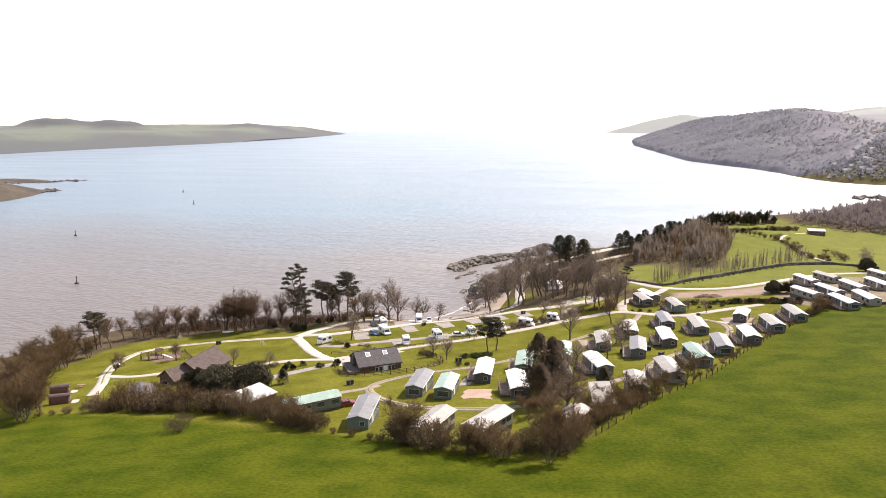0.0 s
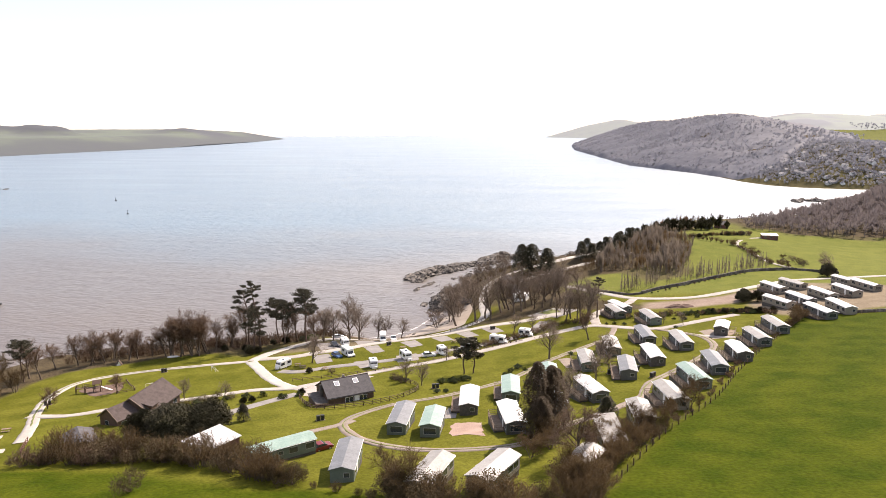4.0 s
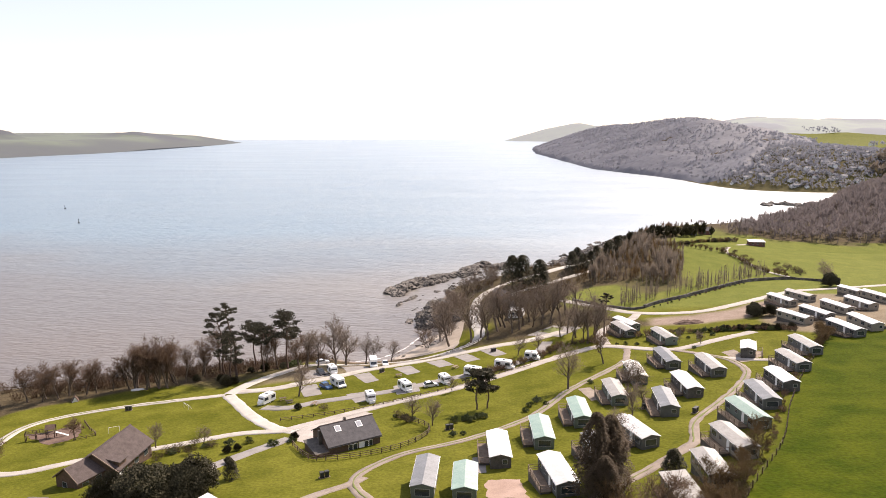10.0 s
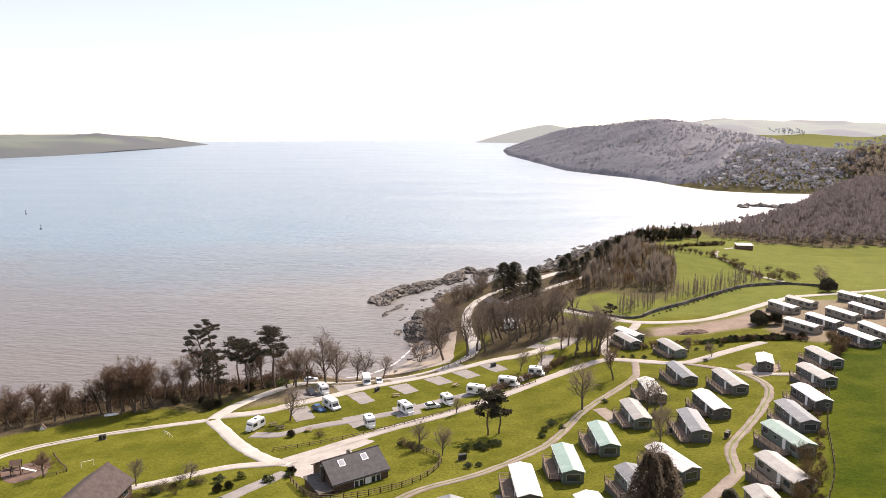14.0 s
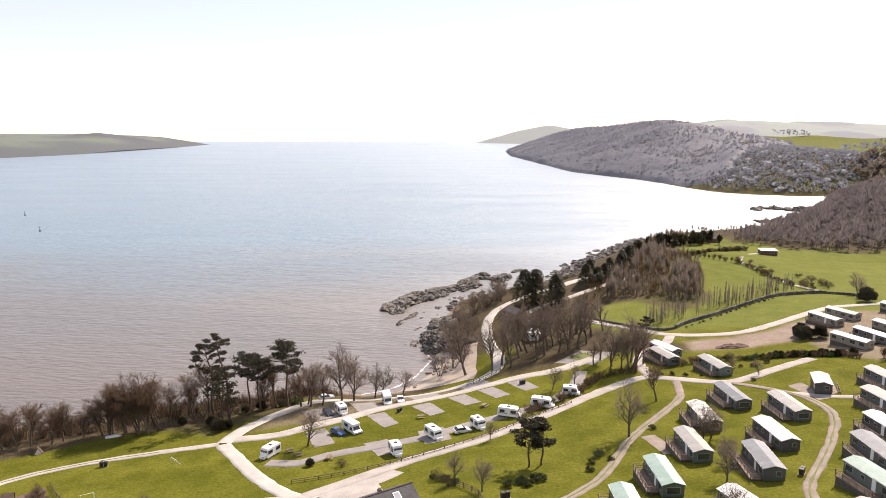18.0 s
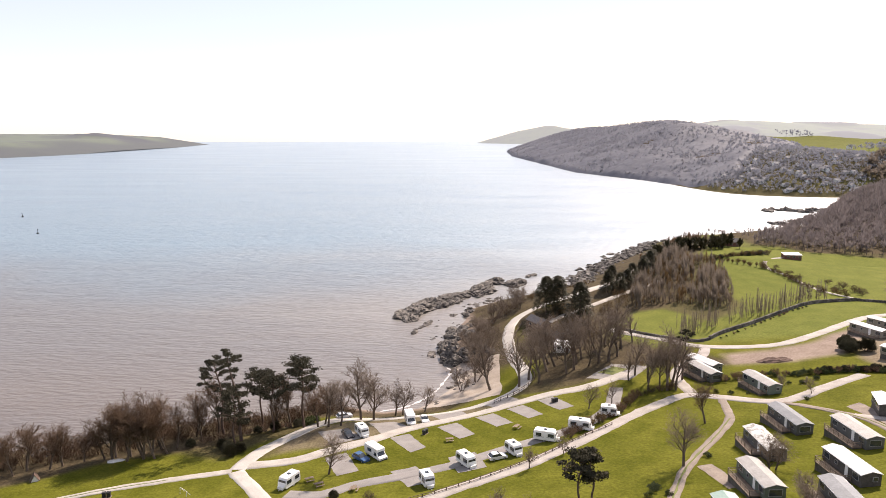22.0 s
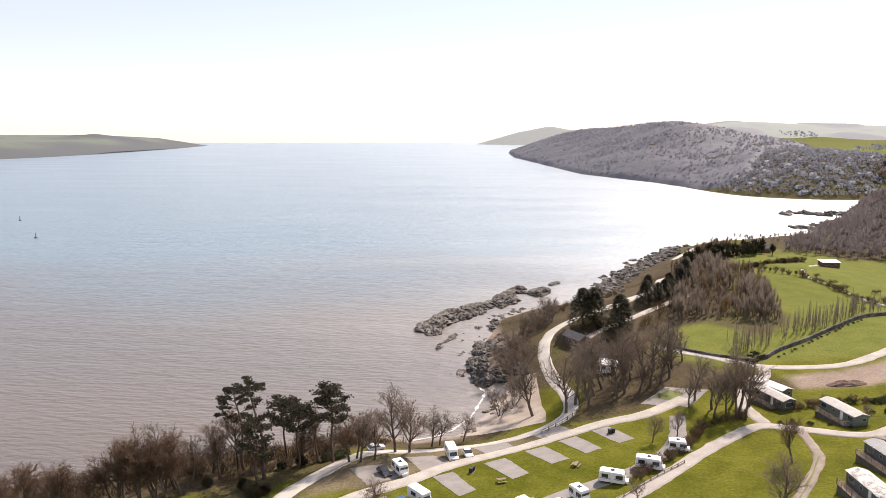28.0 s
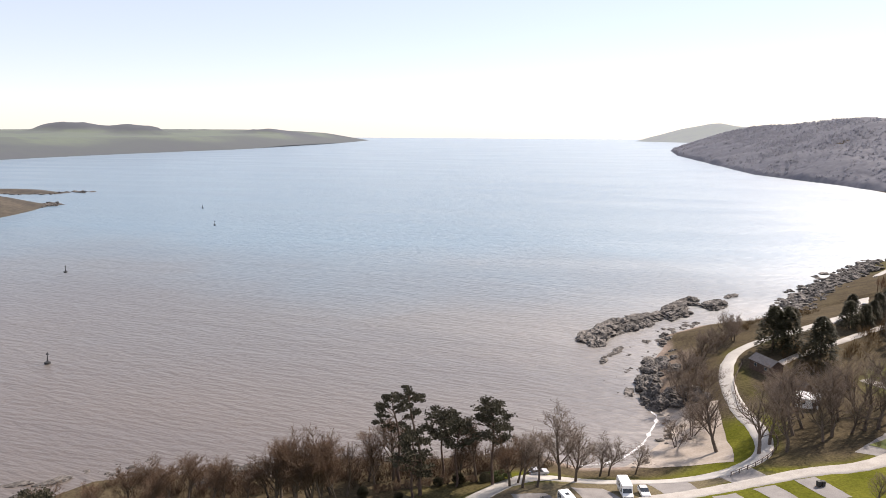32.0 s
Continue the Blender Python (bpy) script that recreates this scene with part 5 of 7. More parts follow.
def side_prism(profile, y0, y1, inset=0.12):
    s = Shape()
    n = len(profile)
    cx, cz = sum(p[0] for p in profile) / n, sum(p[1] for p in profile) / n
    small = [(cx + (x - cx) * 0.97, cz + (z - cz) * 0.95) for x, z in profile]
    rows = [(small, y0), (profile, y0 + inset), (profile, y1 - inset), (small, y1)]
    s.v = [(x, y, z) for pr, y in rows for x, z in pr]
    s.f = [(r * n + i, r * n + (i + 1) % n, (r + 1) * n + (i + 1) % n, (r + 1) * n + i) for r in range(3) for i in range(n)]
    s.f += [tuple(range(n - 1, -1, -1)), tuple(range(3 * n, 4 * n))]
    return s


def wheel(parent, x, y, r=0.33, w=0.22, name="wheel"):
    t = Shape().tube([(x, y - w / 2, r), (x, y + w / 2, r)], [r, r], 14)
    t.f.append(tuple(range(13, -1, -1)))
    ob = part(name, t, TYRE, parent, "black tyre")
    s = 1 if y > 0 else -1
    rim = Shape().tube([(x, y + s * (w / 2 - 0.02), r), (x, y + s * (w / 2 + 0.015), r)], [r * 0.62, r * 0.6], 12)
    part("rim", rim, STEEL, ob)
    return ob


def tourer(x, y, turn, L=5.6, label="", seed=0):
    c = thing("touring_caravan", stand(x, y, turn), label, "caravan", "touring caravans on the pitches")
    W, L = 2.1, L * 0.86
    part("body", side_prism(rounded_profile(L, 0.42, 2.6), -W / 2, W / 2), WHITE, c)
    part("chassis", Shape().box(-L / 2 + 0.2, L / 2 - 0.3, -0.9, 0.9, 0.28, 0.44), SKIRT, c)
    part("drawbar", Shape().tube([(L / 2 - 0.4, -0.5, 0.4), (L / 2 + 1.1, 0, 0.42)], [0.05, 0.05], 5).tube([(L / 2 - 0.4, 0.5, 0.4), (L / 2 + 1.1, 0, 0.42)], [0.05, 0.05], 5), STEEL, c)
    part("gas_box", Shape().box(L / 2 + 0.02, L / 2 + 0.5, -0.7, 0.7, 0.45, 1.0), WHITE, c)
    for sy in (-1, 1):
        wheel(c, -0.2, sy * (W / 2 - 0.12))
        turnw = 0 if sy < 0 else 180
        window(c, L * 0.26, sy * (W / 2 + 0.005), 1.7, turnw, 1.2, 0.6, BLACK)
        window(c, -L * 0.27, sy * (W / 2 + 0.005), 1.7, turnw, 1.1, 0.6, BLACK)
    door(c, 0.1, -W / 2 - 0.01, 0.5, 0, WHITE, 0.62, 1.75)
    window(c, -L / 2 - 0.0, 0, 1.85, -90, 1.5, 0.6, BLACK)
    window(c, L / 2 - 0.2, 0, 1.75, 90, 1.6, 0.55, BLACK)
    part("roof_light", Shape().box(-0.35, 0.35, -0.35, 0.35, 2.58, 2.68), GLASS_DARK, c)
    for sy in (-0.85, 0.85):
        part("tail_light", Shape().box(-L / 2 - 0.04, -L / 2 + 0.02, sy - 0.1, sy + 0.1, 0.6, 0.85), REDLAMP, c)
    part("trim_strip", Shape().box(-L / 2 + 0.2, L / 2 - 0.5, -W / 2 - 0.012, -W / 2 + 0.02, 1.12, 1.22), GREYWALL, c)
    return c


def motorhome(x, y, turn, L=5.9, label=""):
    c = thing("motorhome", stand(x, y, turn), label, "motorhome", "touring caravans on the pitches")
    W = 2.15
    prof = [(-L / 2, 0.45), (L / 2, 0.45), (L / 2 + 0.02, 0.95), (L / 2 - 0.75, 1.2), (L / 2 - 1.25, 1.95), (L / 2 - 1.0, 2.1), (L / 2 - 1.1, 2.6), (L / 2 - 1.6, 2.75), (-L / 2 + 0.2, 2.75), (-L / 2, 2.5)]
    part("body", side_prism(prof, -W / 2, W / 2), WHITE, c)
    part("windscreen", Shape().add([(L / 2 - 0.72, -0.9, 1.25), (L / 2 - 0.72, 0.9, 1.25), (L / 2 - 1.2, 0.85, 1.93), (L / 2 - 1.2, -0.85, 1.93)], [(0, 1, 2, 3)]), GLASS_DARK, c)
    for sx in (-L / 2 + 1.1, L / 2 - 0.8):
        for sy in (-1, 1):
            wheel(c, sx, sy * (W / 2 - 0.12), 0.36)
    for sy in (-1, 1):
        window(c, -0.9, sy * (W / 2 + 0.005), 1.8, 0 if sy < 0 else 180, 1.3, 0.6, BLACK)
        window(c, L / 2 - 1.75, sy * (W / 2 + 0.005), 1.5, 0 if sy < 0 else 180, 0.8, 0.6, BLACK)
        part("headlight", Shape().box(L / 2 - 0.05, L / 2 + 0.04, sy * 0.75 - 0.16, sy * 0.75 + 0.16, 0.75, 0.95), STEEL, c)
    door(c, 0.6, -W / 2 - 0.01, 0.5, 0, WHITE, 0.62, 1.8)
    window(c, -L / 2 - 0.0, 0, 1.8, -90, 1.3, 0.6, BLACK)
    part("bumper", Shape().box(L / 2 - 0.05, L / 2 + 0.12, -W / 2 + 0.1, W / 2 - 0.1, 0.42, 0.62), BLACK, c)
    return c


def paint(name, c):
    return shade(name, [tuple(v * 0.92 for v in c), c], 0.8, 0.28, spec=0.6)


CAR_PAINT = {"black": paint("black_car_paint", (0.02, 0.02, 0.024)), "white": paint("white_car_paint", (0.7, 0.7, 0.7)), "red": paint("red_car_paint", (0.17, 0.015, 0.02)),
             "blue": paint("blue_car_paint", (0.03, 0.09, 0.22)), "silver": paint("silver_car_paint", (0.42, 0.43, 0.45))}


def car(x, y, turn, colour, label, L=4.3, h=1.48):
    c = thing("car", stand(x, y, turn), label, "car")
    W = 1.78
    low = [(-L / 2, 0.3), (L / 2, 0.3), (L / 2 + 0.02, 0.62), (L / 2 - 0.15, 0.78), (L * 0.22, 0.95), (-L * 0.42, 0.98), (-L / 2, 0.88)]
    top = [(L * 0.22, 0.93), (L * 0.05, h - 0.03), (-L * 0.05, h), (-L * 0.33, h - 0.04), (-L * 0.46, 0.95)]
    part("body", side_prism(low, -W / 2, W / 2), CAR_PAINT[colour], c)
    part("cabin", side_prism(top, -W / 2 + 0.1, W / 2 - 0.1, 0.1), GLASS_DARK, c, "dark car windows")
    part("roof", side_prism([(L * 0.03, h - 0.05), (-L * 0.05, h + 0.025), (-L * 0.32, h), (-L * 0.34, h - 0.07)], -W / 2 + 0.14, W / 2 - 0.14, 0.08), CAR_PAINT[colour], c)
    for sx in (-L * 0.3, L * 0.3):
        for sy in (-1, 1):
            wheel(c, sx, sy * (W / 2 - 0.1), 0.31, 0.2)
    for sy in (-0.62, 0.62):
        part("headlight", Shape().box(L / 2 - 0.1, L / 2 + 0.025, sy - 0.16, sy + 0.16, 0.6, 0.74), STEEL, c)
        part("tail_light", Shape().box(-L / 2 - 0.02, -L / 2 + 0.06, sy - 0.14, sy + 0.14, 0.66, 0.84), REDLAMP, c)
    return c


TOURERS = [(-92.3, 204.5, -118, 5.4, "white touring caravan beside a bare tree"), (-64.3, 199.6, -70, 4.6, "small white touring caravan by the fence"),
           (-56.3, 208.2, -58, 5.6, "white touring caravan on the lower pitches"), (-46.0, 212.3, -62, 4.6, "white touring caravan with a car beside it"),
           (-38.2, 218.6, -20, 6.0, "long white touring caravan on the lower pitches"), (-29.5, 223.8, -20, 6.2, "long white touring caravan beside brambles"),
           (-21.0, 231.5, -15, 4.6, "white touring caravan half hidden by brambles"), (-80.6, 232.2, -62, 5.2, "white touring caravan near the shore trees")]
for x, y, a, ln, lab in TOURERS:
    tourer(x, y, a, ln, lab)
motorhome(-75.8, 216.6, -50, 5.9, "white motorhome parked on a gravel pitch")
motorhome(-69.3, 240.6, -78, 5.6, "white motorhome parked beside a small car")
car(-84.0, 231.8, -60, "black", "black car parked beside a touring caravan")
car(-65.6, 240.6, -76, "white", "small white car with dark windows beside the motorhome", 3.7, 1.45)
car(-49.6, 210.0, 20, "white", "white car parked beside a touring caravan", 4.0)
car(-79.0, 215.6, -45, "blue", "dark blue car on the gravel pitch")
car(-58.4, 126.0, 40, "red", "dark red car beside the green lodge", 3.5, 1.4)
car(-87.3, 249.6, 25, "silver", "silver car parked on the coast road")
car(25.0, 389.0, 52, "black", "dark car on the coast road")


# ---- fences, bins, small things ----
def fence(name, pts, label, h=1.1, gap=2.0, rails=3, ma=None, wire=False):
    """Posts and rails along a line on the ground."""
    ma = ma or BROWNWOOD
    line = smooth_line(pts, gap)
    z = heights(line)
    f = thing(name, pose(line[0][0], line[0][1], z[0]), label, "fence")
    o = np.array([line[0][0], line[0][1], z[0]])
    post = Shape().box(-0.07, 0.07, -0.07, 0.07, -0.3, h).mesh("post", ma)
    P = [np.array([*q, zz]) - o for q, zz in zip(line, z)]
    for i, q in enumerate(P):
        part("post", post, None, f, at=pose(q[0], q[1], q[2], 0, 0, 17 * i % 40))
    for k in range(rails):
        hh = h * (k + 0.8) / rails
        up = Vector((0, 0, hh))
        if wire:
            part("wire", Shape().tube([Vector(a) + up for a in P], [0.012] * len(P), 3), BROWNWOOD, f)
            continue
        for a, b in zip(P, P[1:]):
            part("rail", Shape().tube([Vector(a) + up, Vector(b) + up], [0.06, 0.06], 4), ma, f)
    return f


fence("garden_fence", [(-76, 168), (-72, 160.5), (-68.5, 157), (-62, 157), (-54.5, 160), (-50, 164.5), (-47.5, 171), (-49, 176), (-52, 179.5)], "dark wooden rail fence round the bungalow garden", 1.15, 1.8, 3)
fence("roadside_fence", [(-84, 187.5), (-74, 189.8), (-65, 193.5), (-56, 198.4), (-47.5, 204), (-39.5, 210), (-31, 217.6), (-22, 224.5)], "low dark timber fence beside the site road", 0.8, 2.2, 2)
fence("field_fence", [(-13, 101), (-10.5, 105), (0.8, 127), (14.8, 148), (26, 170), (38.6, 192), (50.5, 210.5), (65.3, 234.5)], "post and wire fence along the green field", 1.15, 3.0, 3, BROWNWOOD, True)
fence("upper_fence", [(65.3, 234.5), (86, 233), (115, 229), (150, 226)], "post and wire fence below the upper caravans", 1.1, 3.0, 3, DECKWOOD, True)
fence("play_fence", [(-137, 196.5), (-132, 190), (-127.5, 184.5), (-131, 181.5)], "low timber fence at the play area", 0.8, 1.6, 2)
fence("pod_fence", [(-123.5, 137.5), (-120, 131.5), (-116.5, 126.5), (-111.5, 123.8)], "rusty-looking timber fence by the camping pods", 1.2, 1.8, 3, REDBRICK)
fence("road_fence", [(-47, 252), (-39.5, 258.5), (-34, 268), (-33.4, 280), (-36, 294), (-36, 309), (-31.4, 322)], "dark post and rail fence lining the coast road", 1.1, 2.4, 2)


def bin_pair(x, y, turn):
    b = thing("litter_bins", stand(x, y, turn), "pair of black litter bins on the grass", "bin", "litter bins")
    for k, dx in enumerate((-0.45, 0.45)):
        s = Shape().prism([(-0.32, 0.1), (0.32, 0.1), (0.38, 1.05), (-0.38, 1.05)], dx - 0.33, dx + 0.33)
        q = part("bin", s, BLACK, b)
        part("lid", Shape().prism([(-0.42, 1.05), (0.42, 1.05), (0.36, 1.16), (-0.36, 1.2)], dx - 0.36, dx + 0.36), BLACK, q)
    part("plinth", Shape().box(-0.95, 0.95, -0.5, 0.5, -0.2, 0.1), DECKWOOD, b)


for x, y, a in ((-31.8, 245, 20), (-65.2, 229.5, 60), (-130, 205.5, 10), (-144, 172, 40), (-43.4, 171.8, 20), (-64.8, 147, 30), (4.8, 178.5, 20), (7.2, 170.5, 50), (-1.5, 176, 0)):
    bin_pair(x, y, a)


def picnic_table(x, y, turn):
    t = thing("picnic_table", stand(x, y, turn), "weathered wooden picnic table on the grass", "table", "picnic tables")
    part("tabletop", Shape().box(-0.9, 0.9, -0.38, 0.38, 0.7, 0.76), DECKWOOD, t)
    for s in (-1, 1):
        part("bench", Shape().box(-0.9, 0.9, s * 0.75 - 0.14, s * 0.75 + 0.14, 0.42, 0.47), DECKWOOD, t)
        part("leg_frame", Shape().prism([(-0.8, -0.05), (-0.7, -0.05), (-0.1, 0.7), (-0.2, 0.7)], s * 0.65 - 0.04, s * 0.65 + 0.04).prism([(0.8, -0.05), (0.1, 0.7), (0.2, 0.7), (0.9, -0.05)], s * 0.65 - 0.04, s * 0.65 + 0.04), DECKWOOD, t)


for x, y, a in ((-136.2, 147.5, 20), (-86, 203, 30), (-59.5, 223, 10), (-43.5, 228, 60), (-78.5, 199.5, 80), (-88.5, 206, 30)):
    picnic_table(x, y, a)


def goal(x, y, turn, label="small white goal frame on the lawn"):
    g = thing("goal", stand(x, y, turn), label, "goal", "goal frames on the lawn")
    for sx in (-1.2, 1.2):
        part("post", Shape().tube([(sx, 0, -0.1), (sx, 0, 1.4)], [0.05, 0.05], 6), WHITE, g)
        part("brace", Shape().tube([(sx, 0, 1.38), (sx, 0.9, 0.05)], [0.04, 0.04], 5), WHITE, g)
    part("crossbar", Shape().tube([(-1.2, 0, 1.4), (1.2, 0, 1.4)], [0.05, 0.05], 6), WHITE, g)


goal(-113.5, 203.5, -40)
goal(-124, 186.5, 30)


def play_tower(x, y, turn):
    p = thing("play_tower", stand(x, y, turn), "dark timber play tower with a white slide", "playground")
    for sx in (-0.9, 0.9):
        for sy in (-0.9, 0.9):
            part("post", Shape().box(sx - 0.08, sx + 0.08, sy - 0.08, sy + 0.08, -0.2, 2.6), BROWNWOOD, p)
    part("platform", Shape().box(-1, 1, -1, 1, 1.3, 1.42), BROWNWOOD, p)
    part("roof", Shape().prism([(-1.2, 2.5), (0, 3.4), (1.2, 2.5), (0, 3.3)], -1.1, 1.1), BROWNWOOD, p)
    part("slide", Shape().prism([(-0.3, 0), (0.3, 0), (0.3, 0.1), (-0.3, 0.1)], 0, 3.0), WHITE, p, "white slide", at=pose(0.9, 0, 1.35, 0, 25, 0))
    part("bridge", Shape().box(-5.5, -1, -0.5, 0.5, 1.3, 1.4), BROWNWOOD, p)
    for sx in (-5.4, -3.2):
        for sy in (-0.5, 0.5):
            part("post", Shape().box(sx - 0.08, sx + 0.08, sy - 0.08, sy + 0.08, -0.3, 2.2), BROWNWOOD, p)
    railing(p, (-5.4, 0.5), (-1, 0.5), 1.4, BROWNWOOD, 0.8)


play_tower(-138.5, 185, 20)
draped("play_bark", [(-137, 195), (-131, 184), (-136, 179), (-146, 187)], BARKCHIP, "brown bark surface under the play tower", 0.05, "ground", bulge=1.0)


def boat(x, y, turn):
    b = thing("dinghy", stand(x, y, turn), "upturned white dinghy on the grass by the shore", "boat")
    s = Shape()
    prof = [(-1.9, 0.55), (-1.0, 0.75), (0.2, 0.8), (1.3, 0.62), (2.1, 0.08)]
    for a, w in prof:
        for k in range(7):
            t = math.pi * k / 6
            s.v.append((a, w * math.cos(t), 0.05 + 0.6 * w * math.sin(t)))
    s.f = [(i * 7 + k, i * 7 + k + 1, (i + 1) * 7 + k + 1, (i + 1) * 7 + k) for i in range(4) for k in range(6)] + [tuple(range(7))]
    part("hull", s, WHITE, b, smooth=True)
    part("keel", Shape().tube([(-1.8, 0, 0.4), (0.2, 0, 0.56), (2.0, 0, 0.15)], [0.04, 0.04, 0.03], 4), BROWNWOOD, b)


boat(-137.6, 226.2, 15)


def ark(x, y, turn):
    """A small A-frame shelter: two sloping sides, a pale front."""
    a = thing("shelter", stand(x, y, turn), "small dark A-frame shelter with a pale front on the grass", "shelter")
    for k in (-1, 1):
        part("side", Shape().prism([(0, 1.62), (k * 0.95, 0.0), (k * 1.02, 0.04), (0, 1.74)][::k], -1.1, 1.1), BROWNWOOD, a)
    part("front", Shape().prism([(-0.86, 0), (0.86, 0), (0, 1.5)], 0.95, 1.0), WHITE, a, "pale boarded front")
    part("back", Shape().prism([(-0.86, 0), (0.86, 0), (0, 1.5)], -1.0, -0.95), BROWNWOOD, a)


ark(-151.8, 217.6, -60)


def spoil_heap(x, y, rx, ry, h):
    bm = bmesh.new()
    bmesh.ops.create_grid(bm, x_segments=28, y_segments=20, size=1)
    for v in bm.verts:
        px, py = v.co.x, v.co.y
        f = max(0.0, 1 - px * px - py * py)
        wx, wy = x + px * rx, y + py * ry
        v.co = Vector((wx, wy, ground_z(wx, wy) - 0.12 + f ** 0.7 * h * (1 + 0.5 * noise.noise((px * 3, py * 3, 2))) + 0.1 * noise.noise((wx * 1.5, wy * 1.5, 5))))
    me = bpy.data.meshes.new("spoil_heap")
    bm.to_mesh(me)
    bm.free()
    me.materials.append(BARKCHIP)
    return tagged(new("spoil_heap", me), "low dark heap of soil on the bare ground", "heap")


spoil_heap(35, 265.6, 5.5, 2.4, 1.0)


def buoy(x, y):
    b = thing("channel_marker", pose(x, y, 0, 4, 3, 30 + x), "dark channel marker standing in the water", "buoy", "channel markers")
    part("float", Shape().tube([(0, 0, -0.6), (0, 0, -0.2), (0, 0, 0.6), (0, 0, 0.8)], [0.6, 1.0, 1.0, 0.5], 12), BLACK, b)
    part("mast", Shape().tube([(0, 0, 0.8), (0, 0, 3.0)], [0.28, 0.12], 6), BLACK, b)
    part("topmark", Shape().tube([(0, 0, 3.0), (0, 0, 3.1), (0, 0, 3.9)], [0.1, 0.5, 0.05], 8), BLACK, b)


for x, y in ((-451, 723), (-377, 617), (-360, 430), (-257, 299)):
    buoy(x, y)


# ---- rocks ----
def rock_mesh(seed, name="rock", level=3):
    bm = bmesh.new()
    bmesh.ops.create_icosphere(bm, subdivisions=level, radius=1)
    off = Vector((seed * 3.1, seed * 1.7, 0))
    for v in bm.verts:
        p = v.co.copy()
        r = 0.72 + 0.5 * noise.noise(p * 1.3 + off) + 0.42 * (0.5 - abs(noise.noise(p * 2.7 + off))) + 0.26 * (0.3 - abs(noise.noise(p * 5.3 + off))) + 0.07 * noise.noise(p * 11 + off)
        v.co = Vector((p.x * r, p.y * r, p.z * r * (0.8 if p.z > 0 else 0.5)))
    me = bpy.data.meshes.new(name)
    bm.to_mesh(me)
    bm.free()
    me.materials.append(ROCK)
    return me


ROCKS = [rock_mesh(k, "rock", 4) for k in range(7)]
STONES = [rock_mesh(20 + k, "stone", 3) for k in range(5)]
rr = random.Random(11)


def rock(x, y, size, long=1.0, turn=None, flat=0.7, z=None, label="dark jagged rock at the water's edge", group="shore rocks"):
    zz = max(ground_z(x, y), -0.5) if z is None else z
    ob = new("rock", ROCKS[rr.randrange(7)] if size > 2.0 else STONES[rr.randrange(5)])
    ob.matrix_basis = Matrix.LocRotScale((x, y, zz), Euler((rr.uniform(-0.15, 0.15), rr.uniform(-0.15, 0.15), radians(rr.uniform(0, 360) if turn is None else turn + rr.uniform(-14, 14)))),
                                         (size * long, size, size * flat * rr.uniform(0.8, 1.25)))
    return tagged(ob, label, "rock", group)


def along(pts, n, spread, size, long=1.6, flat=0.7, z=None, label="dark jagged rock at the water's edge", group="shore rocks"):
    line = smooth_line(pts, 1.0)
    for k in range(n):
        i = min(int((k + rr.random()) / n * (len(line) - 1)), len(line) - 2)
        way = line[i + 1] - line[i]
        out = np.array([-way[1], way[0]]) / np.linalg.norm(way)
        q = line[i] + out * rr.gauss(0, spread)
        rock(q[0], q[1], size * rr.uniform(0.55, 1.35), long, math.degrees(math.atan2(way[1], way[0])), flat, z, label, group)


along([(-76.5, 364), (-73, 373), (-68, 383), (-64, 389)], 13, 1.2, 3.9, 1.7, 0.85, 0.0, "low dark reef rock in the shallows", "reef rocks")
along([(-62, 393), (-55, 402), (-48, 409), (-40, 421), (-34, 432), (-29, 440)], 16, 1.4, 3.9, 1.8, 0.7, 0.0, "low dark reef rock in the shallows", "reef rocks")
along([(-60, 382), (-55, 389), (-51, 399), (-43, 408), (-36, 416)], 11, 1.2, 2.3, 1.8, 0.85, 0.0, "low dark reef rock in the shallows", "reef rocks")
along([(-26, 428), (-21, 434), (-18, 438)], 9, 2.2, 2.9, 1.6, 0.8, 0.0, "low dark reef rock in the shallows", "reef rocks")
along([(-14, 450), (-9, 457)], 4, 1.2, 2.0, 1.6, 0.6, 0.0, "low dark reef rock in the shallows", "reef rocks")
along([(-73, 342), (-69, 350), (-65, 360)], 8, 0.5, 1.3, 2.2, 0.7, 0.0, "thin dark rock ridge in the water", "reef rocks")
along([(-54, 366), (-50, 374), (-46, 388), (-42, 391), (-34, 401)], 24, 2.0, 1.5, 1.6, 0.7)
along([(-60, 312), (-58, 322), (-55, 334), (-52, 346)], 40, 2.6, 2.2, 1.3, 0.95)
along([(-59, 307), (-55, 307), (-50, 309), (-45, 310)], 26, 2.4, 2.3, 1.2, 1.1)
along([(-67, 313), (-63.5, 312)], 6, 1.0, 1.0, 1.4, 0.6)
along([(-62, 281), (-57, 283), (-50, 284)], 9, 1.6, 0.9, 1.4, 0.5)
along([(-72, 269), (-66, 266), (-60, 270)], 6, 1.0, 0.7, 1.4, 0.5)
along([(-190, 233), (-176, 241), (-158, 246), (-140, 254), (-124, 259), (-106, 263), (-94, 268)], 70, 2.6, 1.3, 1.4, 0.7)
along([(-160, 236), (-156, 242), (-151, 244), (-148, 242)], 34, 2.6, 2.3, 1.5, 0.9)
along([(-204, 205), (-200, 218), (-193, 230)], 14, 3.0, 1.2, 1.5, 0.6)
along([(-203, 227), (-199.5, 229)], 4, 0.4, 1.3, 2.2, 0.4, 0.0)
along([(-197, 228.6), (-193.6, 232)], 4, 0.3, 1.0, 2.4, 0.4, 0.0)
along([(-199, 223), (-196, 225)], 3, 0.4, 1.2, 2.0, 0.4, 0.0)


